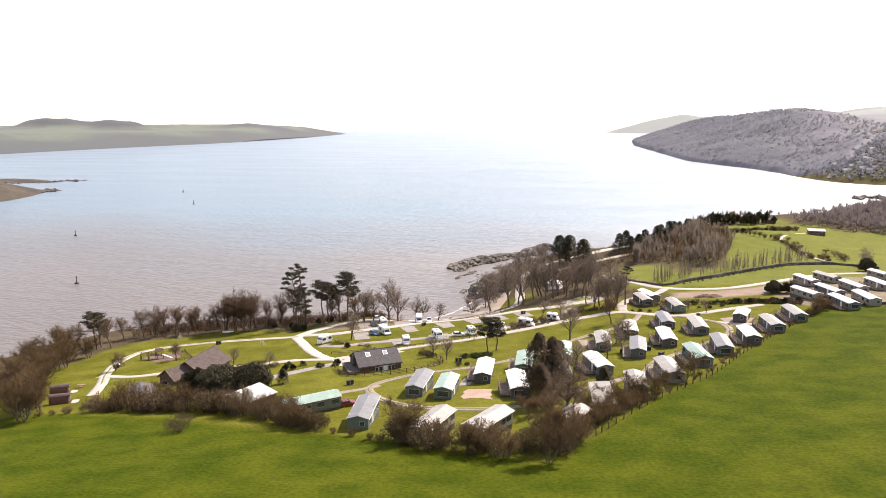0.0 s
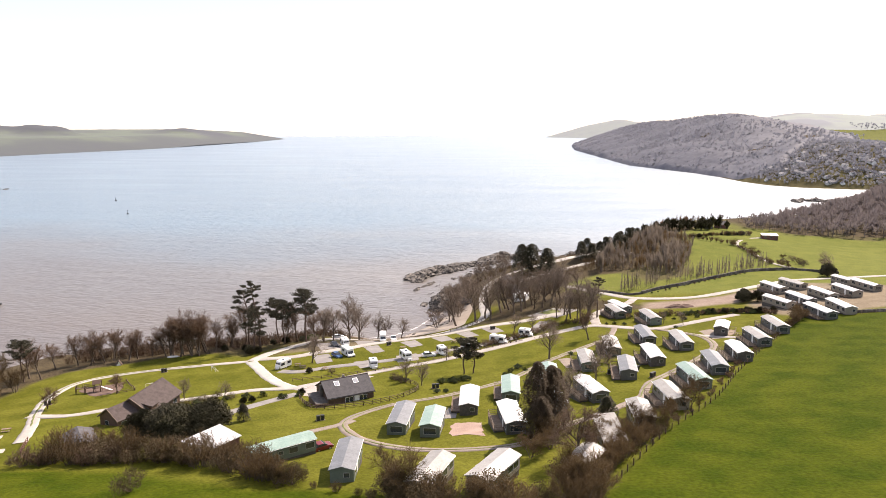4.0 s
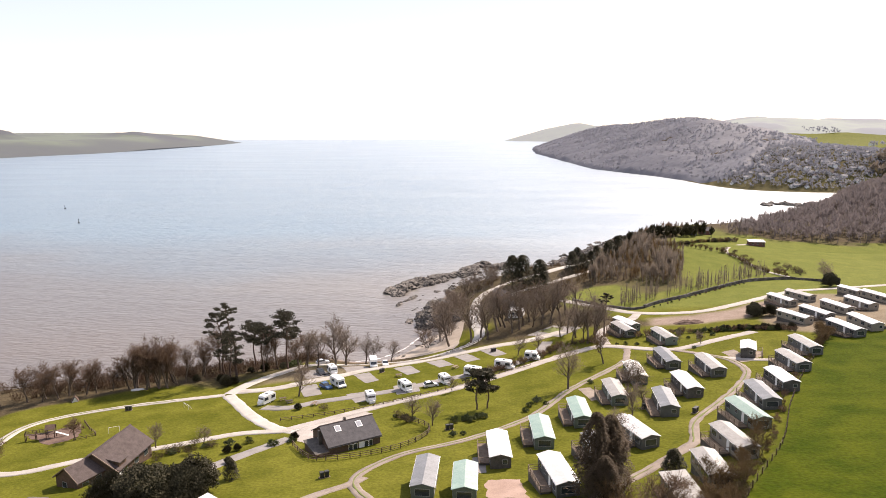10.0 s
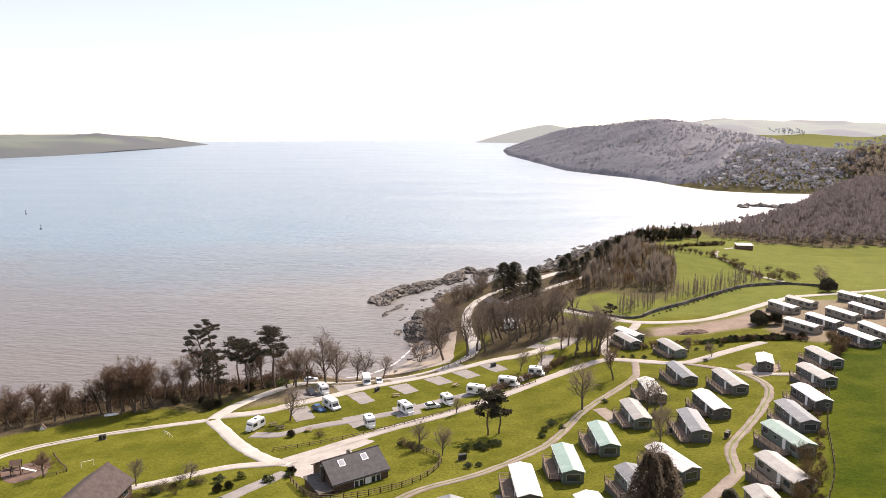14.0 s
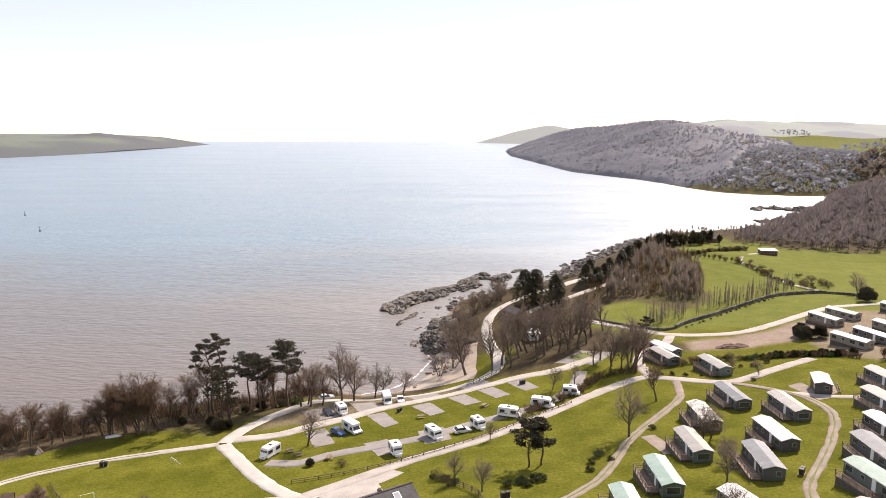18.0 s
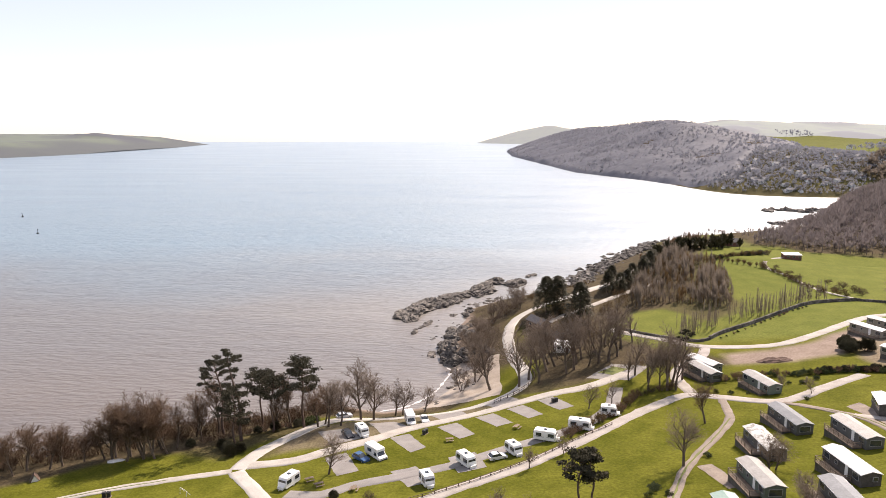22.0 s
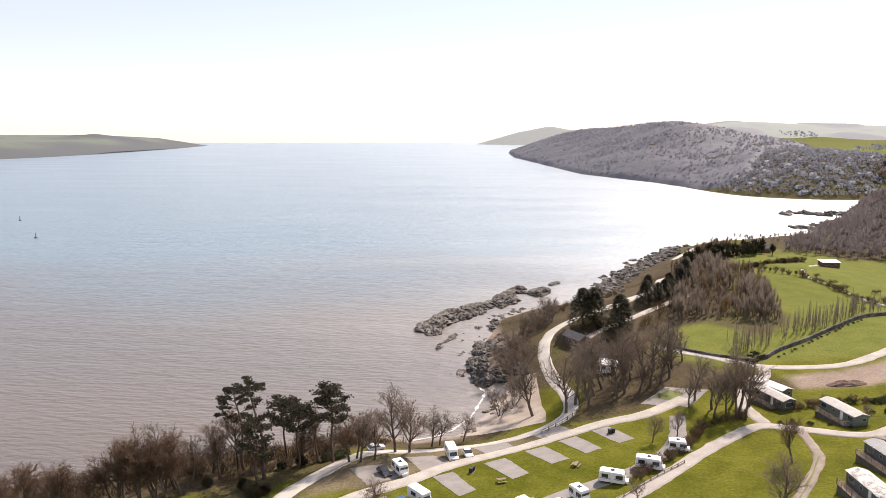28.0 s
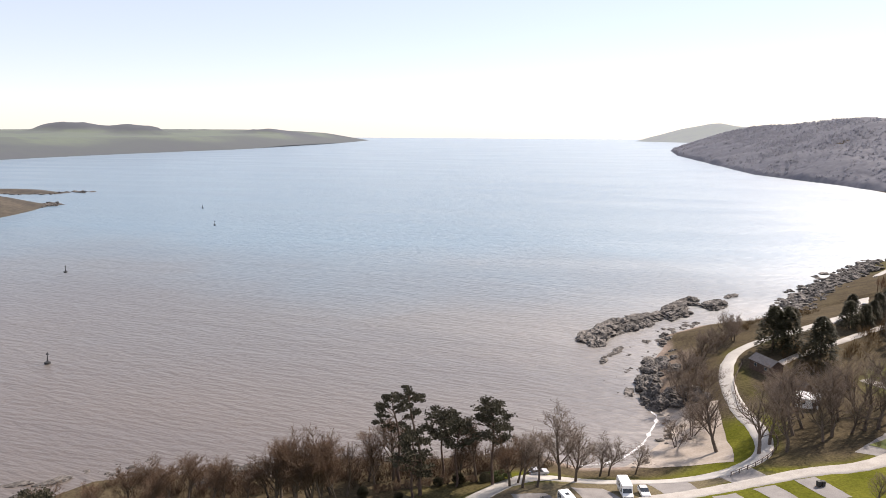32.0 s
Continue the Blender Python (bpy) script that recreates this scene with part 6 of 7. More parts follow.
def rock_field(name, lines, label):
    """Boulders too many to count, as one object."""
    vs, fs, base = [], [], 0
    for pts, n, spread, size in lines:
        line = smooth_line(pts, 1.0)
        for k in range(n):
            q = line[rr.randrange(len(line))] + np.array([rr.gauss(0, spread), rr.gauss(0, spread)])
            me = STONES[rr.randrange(5)]
            m = Matrix.LocRotScale((q[0], q[1], max(ground_z(q[0], q[1]), -0.3)), Euler((rr.uniform(-0.3, 0.3), rr.uniform(-0.3, 0.3), rr.uniform(0, 6.28))),
                                   (size * rr.uniform(0.5, 1.6), size * rr.uniform(0.5, 1.2), size * rr.uniform(0.4, 0.9)))
            vs += [tuple(m @ v.co) for v in me.vertices]
            fs += [tuple(base + i for i in p.vertices) for p in me.polygons]
            base += len(me.vertices)
    me = bpy.data.meshes.new(name)
    me.from_pydata(vs, [], fs)
    me.materials.append(ROCK)
    return tagged(new(name, me), label, "rocks", kind="stuff")


rock_field("boulder_shore", [([(9, 432), (16, 446), (26, 463), (42, 491), (64, 523), (82, 551), (92, 562)], 300, 3.6, 2.3), ([(14, 424), (24, 446), (36, 466), (54, 496), (76, 530)], 220, 5.0, 1.7)],
           "tumbled grey boulders along the rocky shore")
rock_field("rock_islands", [([(262, 757), (280, 766), (294, 750), (318, 760), (330, 768)], 34, 4, 5.2), ([(222, 670), (236, 664), (262, 684), (290, 704)], 34, 3.5, 4.6)], "low rock islands off the wooded point")
rock_field("point_rocks", [([(-606, 690), (-611, 712), (-625, 722)], 26, 3.5, 3.2), ([(-700, 822), (-688, 838), (-676, 842)], 26, 4.5, 3.0), ([(-760, 800), (-720, 798), (-690, 812)], 24, 4.0, 2.4)], "dark rocks off the low point across the water")
rock_field("beach_stones", [([(-72, 268), (-62, 281), (-56, 295), (-50, 300)], 60, 3.5, 0.5), ([(-66, 316), (-60, 334), (-53, 357)], 60, 4, 0.8)], "scattered stones on the beach")
draped("beach", [(-71, 266), (-44, 262), (-41.5, 303), (-58, 305)], SAND, "small sandy beach below the coast road", 0.06, "beach", bulge=1.2)
surf = smooth_line([(-79, 263.5), (-71, 267.5), (-64, 277), (-60.5, 287), (-58, 297), (-60, 303)], 0.8)
s = Shape()
for i, q in enumerate(surf):
    w = max(0.0, 0.25 + 0.9 * noise.noise((i * 0.35, 0, 3)))
    s.v += [(q[0] - w, q[1] + 0.2, 0.06), (q[0], q[1], 0.12), (q[0] + w, q[1] - 0.2, 0.06)]
s.f = [(3 * i + k, 3 * i + k + 1, 3 * i + k + 4, 3 * i + k + 3) for i in range(len(surf) - 1) for k in (0, 1)]
tagged(new("surf_line", s.mesh("surf_line", FOAM, True)), "thin white line of surf on the beach", "surf", kind="stuff")

# ---- more trees, hedges ----
def spray(seed, h, r, blades=16, width=0.5):
    """A cheap far tree: a stem and upward fans of twigs."""
    rng = random.Random(seed)
    s = Shape().tube([(0, 0, -0.5), (0, 0, h * 0.6)], [0.16, 0.07], 3)
    for k in range(blades):
        a = 2.4 * k + rng.random()
        low = Vector((0, 0, h * rng.uniform(0.15, 0.6)))
        f = rng.uniform(0.4, 1.0)
        tip = Vector((r * f * math.cos(a), r * f * math.sin(a), h * (1.04 - 0.42 * f * f) * rng.uniform(0.8, 1.05)))
        mid = low.lerp(tip, 0.55) + Vector((0, 0, 0.06 * h))
        w = Vector((-math.sin(a), math.cos(a), rng.uniform(-0.4, 0.4))) * width * rng.uniform(0.5, 1.0)
        s.add([low, mid - w, tip, mid + w], [(0, 1, 2, 3)])
    return s


def round_crown(seed, h, r, blades=36, width=0.24, low=0.32):
    """A cheap far broadleaf: a stem and narrow fans of twigs out to a rounded crown."""
    rng = random.Random(seed)
    s = Shape().tube([(0, 0, -0.5), (0, 0, h * 0.55)], [0.2, 0.09], 3)
    for k in range(blades):
        a, e = 2.4 * k + rng.random(), math.asin(rng.uniform(-0.25, 1.0))
        f = rng.uniform(0.72, 1.05)
        foot = Vector((0, 0, h * rng.uniform(low, 0.62)))
        tip = Vector((r * f * math.cos(e) * math.cos(a), r * f * math.cos(e) * math.sin(a), h * 0.62 + h * 0.4 * f * math.sin(e)))
        mid = foot.lerp(tip, 0.62)
        w = Vector((-math.sin(a), math.cos(a), rng.uniform(-0.5, 0.5))) * width * rng.uniform(0.5, 1.0)
        s.add([foot, mid - w, tip, mid + w], [(0, 1, 2, 3)])
    return s


def strew(name, spots, shapes, material, label, category="trees"):
    """Many plants as one object: spots are rows of x, y, z, size, turn."""
    vs, fs, base = [], [], 0
    rng = np.random.default_rng(len(spots))
    for n, sh in enumerate(shapes):
        mine = np.array([q for i, q in enumerate(spots) if i % len(shapes) == n], float).reshape(-1, 5)
        v = np.array(sh.v)
        c, s = np.cos(mine[:, 4])[:, None], np.sin(mine[:, 4])[:, None]
        k = mine[:, 3][:, None]
        tall = rng.uniform(0.8, 1.2, len(mine))[:, None]
        X = mine[:, 0:1] + k * (c * v[None, :, 0] - s * v[None, :, 1])
        Y = mine[:, 1:2] + k * (s * v[None, :, 0] + c * v[None, :, 1])
        Z = mine[:, 2:3] + k * tall * v[None, :, 2]
        vs.append(np.stack([X, Y, Z], -1).reshape(-1, 3))
        m = len(v)
        for i in range(len(mine)):
            o = base + i * m
            fs += [tuple(o + j for j in f) for f in sh.f]
        base += m * len(mine)
    me = bpy.data.meshes.new(name)
    me.from_pydata(np.concatenate(vs).tolist(), [], fs)
    me.materials.append(material)
    me.shade_smooth()
    return tagged(new(name, me), label, category, kind="stuff")


def scatter(poly, n, seed, grow=(0.7, 1.2), keep=None):
    rng = np.random.default_rng(seed)
    p = np.array(poly, float)
    lo, hi = p.min(0), p.max(0)
    q = rng.uniform(lo, hi, (n * 6, 2))
    q = q[side(poly, q[:, 0], q[:, 1]) > 0]
    if keep is not None:
        q = q[keep(q[:, 0], q[:, 1])]
    q = q[:n]
    z = land(q[:, 0], q[:, 1])
    return [(x, y, zz, rng.uniform(*grow), rng.uniform(0, 6.28)) for (x, y), zz in zip(q, z) if zz > 0.5]


rt = random.Random(21)


def trees(spots, key, count, size, label, group, jitter=0.25, name="bare_tree", category="tree"):
    for x, y in spots:
        plant((key, rt.randrange(count)), x + rt.uniform(-0.5, 0.5), y + rt.uniform(-0.5, 0.5), size * rt.uniform(1 - jitter, 1 + jitter), rt.uniform(0, 360), name, label, category, group)


SHORE = "leafless trees along the shore"
trees([(-162, 218.5), (-159, 221), (-156.5, 223), (-152.4, 223.5), (-150, 226), (-146, 227), (-141, 228)], "tall", 3, 0.82, "leafless shore tree with a twiggy crown", SHORE)
trees([(-138.5, 227), (-134.5, 226), (-131.5, 226), (-128.5, 226), (-127, 229), (-125.5, 232), (-133, 230), (-137, 231), (-130, 229), (-135, 228.5), (-139.5, 229.5), (-132.2, 227.6), (-129.8, 232.5), (-141, 231)], "tall", 3, 0.95, "upright bare tree in a dense shore clump", SHORE)
trees([(-124, 240), (-121, 236), (-118, 242), (-104, 243), (-100, 242), (-93, 240), (-91, 242)], "tall", 3, 0.9, "slender bare tree between the pines", SHORE)
trees([(-172.5, 204), (-168, 202), (-171.8, 214), (-166, 219), (-163, 222), (-160, 228), (-155, 230)], "tall", 3, 0.8, "leafless shore tree with a twiggy crown", SHORE)
plant(("pine", 3), -172, 200, 0.82, 40, "pine_tree", "flat-topped pine leaning over the shore", "tree", "pines by the shore")
trees([(-166, 188), (-170, 180), (-164, 176), (-162, 170), (-160, 164), (-172, 170), (-168, 160), (-158, 155), (-176, 192), (-150, 148), (-147, 146), (-155, 140)], "multi", 3, 1.2, "dense bare tree on the shore bank", SHORE)
trees([(-46.2, 270.5), (-38.8, 264.4)], "oak", 3, 1.5, "spreading bare tree beside the beach", "bare trees round the beach", 0.08)
trees([(-33.4, 263.6), (-35.2, 269.6), (-29.6, 273), (-26, 277)], "oak", 3, 1.4, "large leafless tree with a forked trunk above the beach", "bare trees round the beach", 0.12)
trees([(-21.3, 271.8), (-17.4, 273.2), (-13.5, 275), (-10.3, 276.5), (-6.7, 280.5), (-18, 281), (-12, 285), (-3, 288), (-24, 268.5), (-27.5, 281), (-24, 284), (-8, 292), (2, 294), (-15, 290), (-20, 276)], "oak", 3, 1.25, "tall leafless tree in a dense row", "bare trees round the beach")
trees([(-50, 284), (-47, 290), (-49, 303), (-44, 308), (-46, 318), (-47, 328), (-41, 334), (-36, 340), (-52, 315), (-29, 348), (-30, 352), (-55, 278)], "thorn", 3, 1.1, "scrubby bare tree beside the coast road", "bare trees round the beach")
trees([(-9.7, 257), (-6.5, 248.6), (-2.6, 246.4), (0, 246), (-5, 255), (-3, 251), (0.4, 251.6), (-6, 261), (2, 258)], "ash", 3, 0.95, "slender bare tree beside the caravans", "bare trees by the caravans")
trees([(4.2, 254)], "pine", 1, 0.6, "dark pine among bare trees", "pines inland", name="pine_tree")
trees([(-37.8, 186), (-34.8, 185.8)], "lawn_pine", 2, 0.95, "short dark pine on the open lawn", "pines inland", 0.05, "pine_tree")
trees([(-24.9, 237), (-18, 239), (-51.6, 181.5), (-47.4, 176), (-107, 172), (-97, 172), (-44, 203), (-36, 209.5)], "bare", 4, 0.5, "small bare ornamental tree on the lawn", "bare trees by the pitches")
trees([(-141, 168), (-131, 182)], "orchard", 3, 0.95, "low spreading bare tree on the lawn", "bare trees by the pitches", 0.1)
trees([(-1.8, 178.4), (0.5, 192), (-3, 190), (-14, 151), (-6, 170)], "bare", 4, 0.7, "bare tree standing between static caravans", "bare trees by the caravans")
trees([(-14.6, 114.3)], "orchard", 3, 1.5, "big round bare tree above the hedge", "bare trees by the caravans", 0.03)
trees([(-19, 121), (-11.5, 120), (-22.5, 117), (-7, 121)], "multi", 3, 0.62, "big twiggy bare tree above the hedge", "bare trees by the caravans")
trees([(-8.4, 127), (-5, 124), (-3, 128.5), (1, 131), (4, 137), (-10, 115), (8, 142), (12, 150)], "multi", 3, 0.6, "bare shrub along the field fence", "bare trees by the caravans")
for x, y, size, squash in ((-20.8, 128.5, 1.15, 1.5), (-18.2, 131, 1.2, 1.3), (-17.2, 135.5, 1.15, 1.2), (-20.2, 124.4, 1.0, 1.05)):
    plant(("cypress", rt.randrange(2)), x, y, size, rt.uniform(0, 360), "evergreen_tree", "big dark brown evergreen beside a static caravan", "tree", "dark conifers", None, squash)
plant(("conifer", 0), -8.1, 133.1, 0.72, 40, "clipped_conifer", "dark clipped conifer among bare shrubs", "tree", "dark conifers")
trees([(-82.2, 149.3)], "conifer", 2, 0.5, "small dark conifer on the lawn", "dark conifers", 0.05, "conifer")
trees([(-20.4, 331.5), (-16.6, 332.5), (-9.5, 322)], "conifer", 2, 1.75, "broad dark conifer beside the coast road", "dark conifers", 0.06, "conifer")
trees([(-8, 331), (8.6, 354.4), (13.5, 357), (18, 363), (22, 368), (28, 374), (31, 384), (36.4, 393.4), (40, 402), (45, 414), (12, 364), (33, 378)], "conifer", 2, 1.05, "dark conifer above the coast road", "dark conifers", 0.2, "conifer")
trees([(24.3, 238.3), (29, 234)], "bare", 4, 0.45, "small round bare tree by the road", "bare trees by the caravans", 0.1)
trees([(-99.5, 139), (-95, 138), (-91, 137.5), (-87, 138.5), (-86, 143), (-92, 142.5), (-97.5, 143.5)], "dark", 2, 1.12, "dense dark evergreen beside the long house", "evergreens by the long house", 0.12, "evergreen_shrub", "shrub")
trees([(60, 272), (58, 268), (63, 268)], "dark", 2, 0.85, "dark evergreen below the upper caravans", "evergreens by the caravans", 0.15, "evergreen_shrub", "shrub")
trees([(107.9, 319)], "dark", 2, 1.0, "round dark evergreen beside the farm track", "evergreens by the caravans", 0.05, "evergreen_shrub", "shrub")
trees([(109.5, 372), (110.3, 363), (110.7, 354), (110.2, 349), (105, 357), (98.6, 377), (99.8, 388), (100, 400), (98, 410)], "fuzz", 3, 0.95, "rounded bare hawthorn along the field edge", "hawthorns")
trees([(114.2, 334), (112, 328)], "bare", 4, 0.7, "bare tree beside the farm track", "hawthorns")
trees([(-17.3, 91.4)], "multi", 3, 0.78, "lone bushy bare tree at the hedge corner", "bare trees by the caravans", 0.02)
trees([(-75.1, 194.6)], "fuzz", 3, 0.6, "brown twiggy bush beside the road fence", "garden shrubs", 0.05, "shrub", "shrub")
plant(("fuzz", 1), -82.8, 105.8, 1.25, 20, "shrub", "lone rounded shrub standing in the field", "shrub")
trees([(-39.5, 178.5), (-37, 179), (-52, 180.5), (-56.5, 184), (-54, 182.5), (-80.5, 168.5), (-76.5, 170), (-87, 172), (-91, 171), (-95, 170.5), (-99, 170), (-101, 167)], "dome", 2, 0.42, "low clipped shrub on the lawn", "garden shrubs", 0.25, "shrub", "shrub")
trees([(-42.3, 176.8), (-40.6, 177.2), (-38.4, 176.6), (-36.8, 178.6), (-42.1, 166.6), (-40.6, 167), (-25.1, 184.9), (-23.3, 187.4)], "dome", 2, 0.42, "dark low shrub near the lawn pines", "garden shrubs", 0.3, "shrub", "shrub")
trees([(-53.3, 179.9), (-55.3, 183.6), (-103, 167), (-100.5, 168), (-97, 166), (-103.2, 163.5), (-98.6, 172), (-94, 170)], "fuzz", 3, 0.75, "brown twiggy garden bush", "garden shrubs", 0.2, "shrub", "shrub")
trees([(-89.5, 165.2), (-87.2, 167.2), (-86, 158.5), (-82.1, 196), (-76.3, 171.6)], "dark", 2, 0.3, "small round dark evergreen on the lawn", "garden shrubs", 0.15, "shrub", "shrub")
trees([(-109.8, 223.6), (-108.2, 226), (-111.5, 226.5), (-114, 229)], "dark", 2, 0.55, "dark evergreen shrub by the road junction", "shore evergreens", 0.2, "evergreen_shrub", "shrub")
trees([(17, 243), (28, 244), (31, 243), (36, 245), (26, 230.5), (-9, 201), (-22, 185), (-27, 181)], "dome", 2, 0.38, "small dark garden shrub", "garden shrubs", 0.25, "shrub", "shrub")

# saplings along the field edge
for k in range(150):
    f = rt.random()
    x, y = 18 + 74 * f + rt.uniform(-1.5, 1.5), 295 + 48 * f + rt.uniform(-1.0, 1.0 + 11 * rt.random())
    plant(("sap", k % 3), x, y, 0.62 * rt.uniform(0.7, 1.25), rt.uniform(0, 360), "sapling", "slender leafless sapling along the field edge", "tree", "saplings along the field")


def thicket(name, lines, label, material=None):
    """Scrub that nobody could count, as one object."""
    spots = []
    for pts, gap, width, size, spread in lines:
        for x, y in smooth_line(pts, gap):
            for _ in range(width):
                px, py = x + rt.uniform(-1, 1) * spread, y + rt.uniform(-1, 1) * spread
                spots.append((px, py, ground_z(px, py), size * rt.uniform(0.7, 1.3), rt.uniform(0, 6.28)))
    return strew(name, spots, SCRUBS, material or TWIG_OLIVE, label, "scrub")


def merged(*shapes):
    s = Shape()
    for q in shapes:
        s.add(q.v, q.f)
    return s


SCRUBS = [merged(*twig_bush(460 + k, 2.2, 2.0, 17, 4)) for k in range(4)]


def hedge(pts, gap, width, size, mix, label, group):
    line = smooth_line(pts, gap)
    for x, y in line:
        for _ in range(width):
            key, n, s = mix[rt.randrange(len(mix))]
            plant((key, rt.randrange(n)), x + rt.uniform(-1, 1) * (0.6 + 1.3 * (width - 1)), y + rt.uniform(-1, 1) * (0.6 + 1.3 * (width - 1)), s * size * rt.uniform(0.75, 1.25), rt.uniform(0, 360), "hedge_bush",
                  label, "hedge", group)


HEDGE = [(-110, 122), (-103, 121), (-94, 122), (-84, 119.5), (-76, 119), (-69, 114), (-62, 110), (-57, 108.5)]
hedge(HEDGE, 2.6, 2, 1.15, [("bush", 3, 1.25), ("fuzz", 3, 1.2), ("fuzz", 3, 1.0), ("brush", 3, 1.2)], "dense hedge bush of bare twigs and bramble", "hedge below the park")
hedge([(-108, 125.5), (-98, 125), (-90, 124), (-85, 121.5)], 3.2, 1, 1.3, [("bush", 3, 1.2), ("fuzz", 3, 1.2)], "tall hedge bush of bare twigs and bramble", "hedge below the park")
hedge([(-122, 116.5), (-117, 119), (-112, 122), (-109, 123)], 2.0, 1, 0.62, [("brush", 3, 1.0), ("fuzz", 3, 0.8)], "low bramble hedge below the camping pods", "hedge below the park")
trees([(-128.7, 121.3), (-126, 118), (-131, 124.5), (-134, 127), (-123, 115), (-141.5, 136), (-138, 131), (-145, 141), (-151, 148), (-148, 144), (-155, 152), (-121, 111), (-126, 122), (-160, 158)], "multi", 3, 1.0, "dense brown bare tree beside the field", SHORE)
hedge([(-54, 106), (-47, 103), (-44, 101)], 3.4, 1, 0.6, [("brush", 3, 0.8), ("bush", 3, 0.7)], "low gappy hedge of bare twigs", "hedge below the park")
hedge([(-43, 102), (-36, 98.5), (-30, 97), (-24, 96), (-18, 97), (-15, 103)], 2.2, 2, 1.2, [("bush", 3, 1.35), ("multi", 3, 0.6), ("fuzz", 3, 1.2), ("fuzz", 3, 1.05)], "tall bare hawthorn hedge bush", "hedge below the park")
hedge([(-13, 106), (-6, 119), (0, 129)], 2.4, 1, 0.9, [("bush", 3, 1.1), ("fuzz", 3, 1.0)], "bare hedge bush beside the field fence", "hedge below the park")
hedge([(-33, 219.5), (-26, 225.5), (-20, 231), (-15, 237), (-11, 243), (-6, 246), (0, 247)], 1.7, 1, 0.8, [("brush", 3, 1.0), ("bush", 3, 0.9), ("fuzz", 3, 0.7)], "bramble thicket beside the site road", "brambles")
hedge([(14, 250), (24, 252), (34, 250), (44, 250), (54, 247), (60, 243)], 1.6, 1, 0.75, [("brush", 3, 1.0), ("dome", 2, 0.7)], "scrubby hedge behind the caravans", "brambles")
hedge([(40, 251), (46, 250), (54, 248), (60, 246)], 1.3, 1, 0.95, [("dark", 2, 0.4), ("dark", 2, 0.35)], "clipped dark evergreen hedge", "brambles")


def dyke(pts, h, label):
    """A drystone wall along the ground, uneven along its top."""
    line = smooth_line(pts, 0.9)
    z = heights(line)
    way = np.gradient(line, axis=0)
    way /= np.linalg.norm(way, axis=1)[:, None]
    s = Shape()
    for k, (q, zz, w) in enumerate(zip(line, z, way)):
        o = np.array([-w[1], w[0]])
        top = h * (1 + 0.25 * noise.noise((k * 0.6, 1, 0)))
        for f, hh in ((-0.45, -0.3), (-0.32, top * 0.9), (-0.1, top), (0.25, top * 0.92), (0.45, -0.3)):
            p = q + o * f * (1 + 0.3 * noise.noise((k * 0.9, f * 9, 4)))
            s.v.append((p[0], p[1], zz + hh))
    s.f = [(5 * i + k, 5 * i + k + 1, 5 * i + k + 6, 5 * i + k + 5) for i in range(len(line) - 1) for k in range(4)] + [(0, 1, 2, 3, 4)]
    return tagged(new("drystone_wall", s.mesh("drystone_wall", ROCK)), label, "wall")


dyke([(26.5, 292.5), (34, 299.5), (47, 308.5), (64, 322), (80, 334), (92, 337.5), (102, 338.5)], 1.3, "dark drystone wall along the pasture edge")
dyke([(2, 309), (8, 302), (16, 295), (22, 291), (26.5, 292.5)], 0.9, "low drystone wall beside the farm track")
dyke([(65.5, 236), (86, 234.5), (115, 230.5), (150, 227.5)], 1.0, "low stone wall below the upper caravans")
dyke([(102, 338.5), (110, 333), (116, 326)], 1.0, "short stone wall beside the farm track")
hedge([(30, 293), (46, 305), (62, 318), (78, 331)], 3.4, 1, 0.35, [("brush", 3, 1.0), ("dome", 2, 0.6)], "low scrub at the foot of the stone wall", "field hedge")
hedge([(78, 411), (86, 405), (93, 400), (96, 387), (95.5, 372), (97, 358), (103, 346)], 2.2, 1, 0.75, [("fuzz", 3, 0.9), ("bush", 3, 1.0), ("multi", 3, 0.45)], "scrubby hedge of bare bushes between the fields", "field hedge")
hedge([(74, 414), (86, 424), (100, 434), (116, 444)], 2.4, 1, 0.9, [("fuzz", 3, 1.0), ("dark", 2, 0.5), ("bush", 3, 1.0)], "dark hedge along the top of the field", "field hedge")
hedge([(6, 242), (12, 240), (18, 236)], 3.0, 1, 0.3, [("dome", 2, 1.0)], "low shrub by the road", "brambles")
hedge([(1.5, 130), (14, 150.5), (25.5, 172), (38, 193.5), (50, 212), (63, 233)], 2.3, 1, 0.42, [("brush", 3, 1.0), ("fuzz", 3, 0.7), ("bush", 3, 0.7)], "low rough scrub along the field fence", "field hedge")
hedge([(56, 220), (60, 227), (64, 232), (66, 240)], 2.6, 1, 0.8, [("multi", 3, 0.65), ("bush", 3, 1.0)], "bare shrub at the field corner", "brambles")
hedge([(-122, 233), (-116, 236), (-110, 239), (-102, 242), (-95, 244)], 1.8, 1, 0.8, [("dark", 2, 0.5), ("brush", 3, 1.0), ("dome", 2, 0.9)], "dark undergrowth below the pines", "shore scrub")

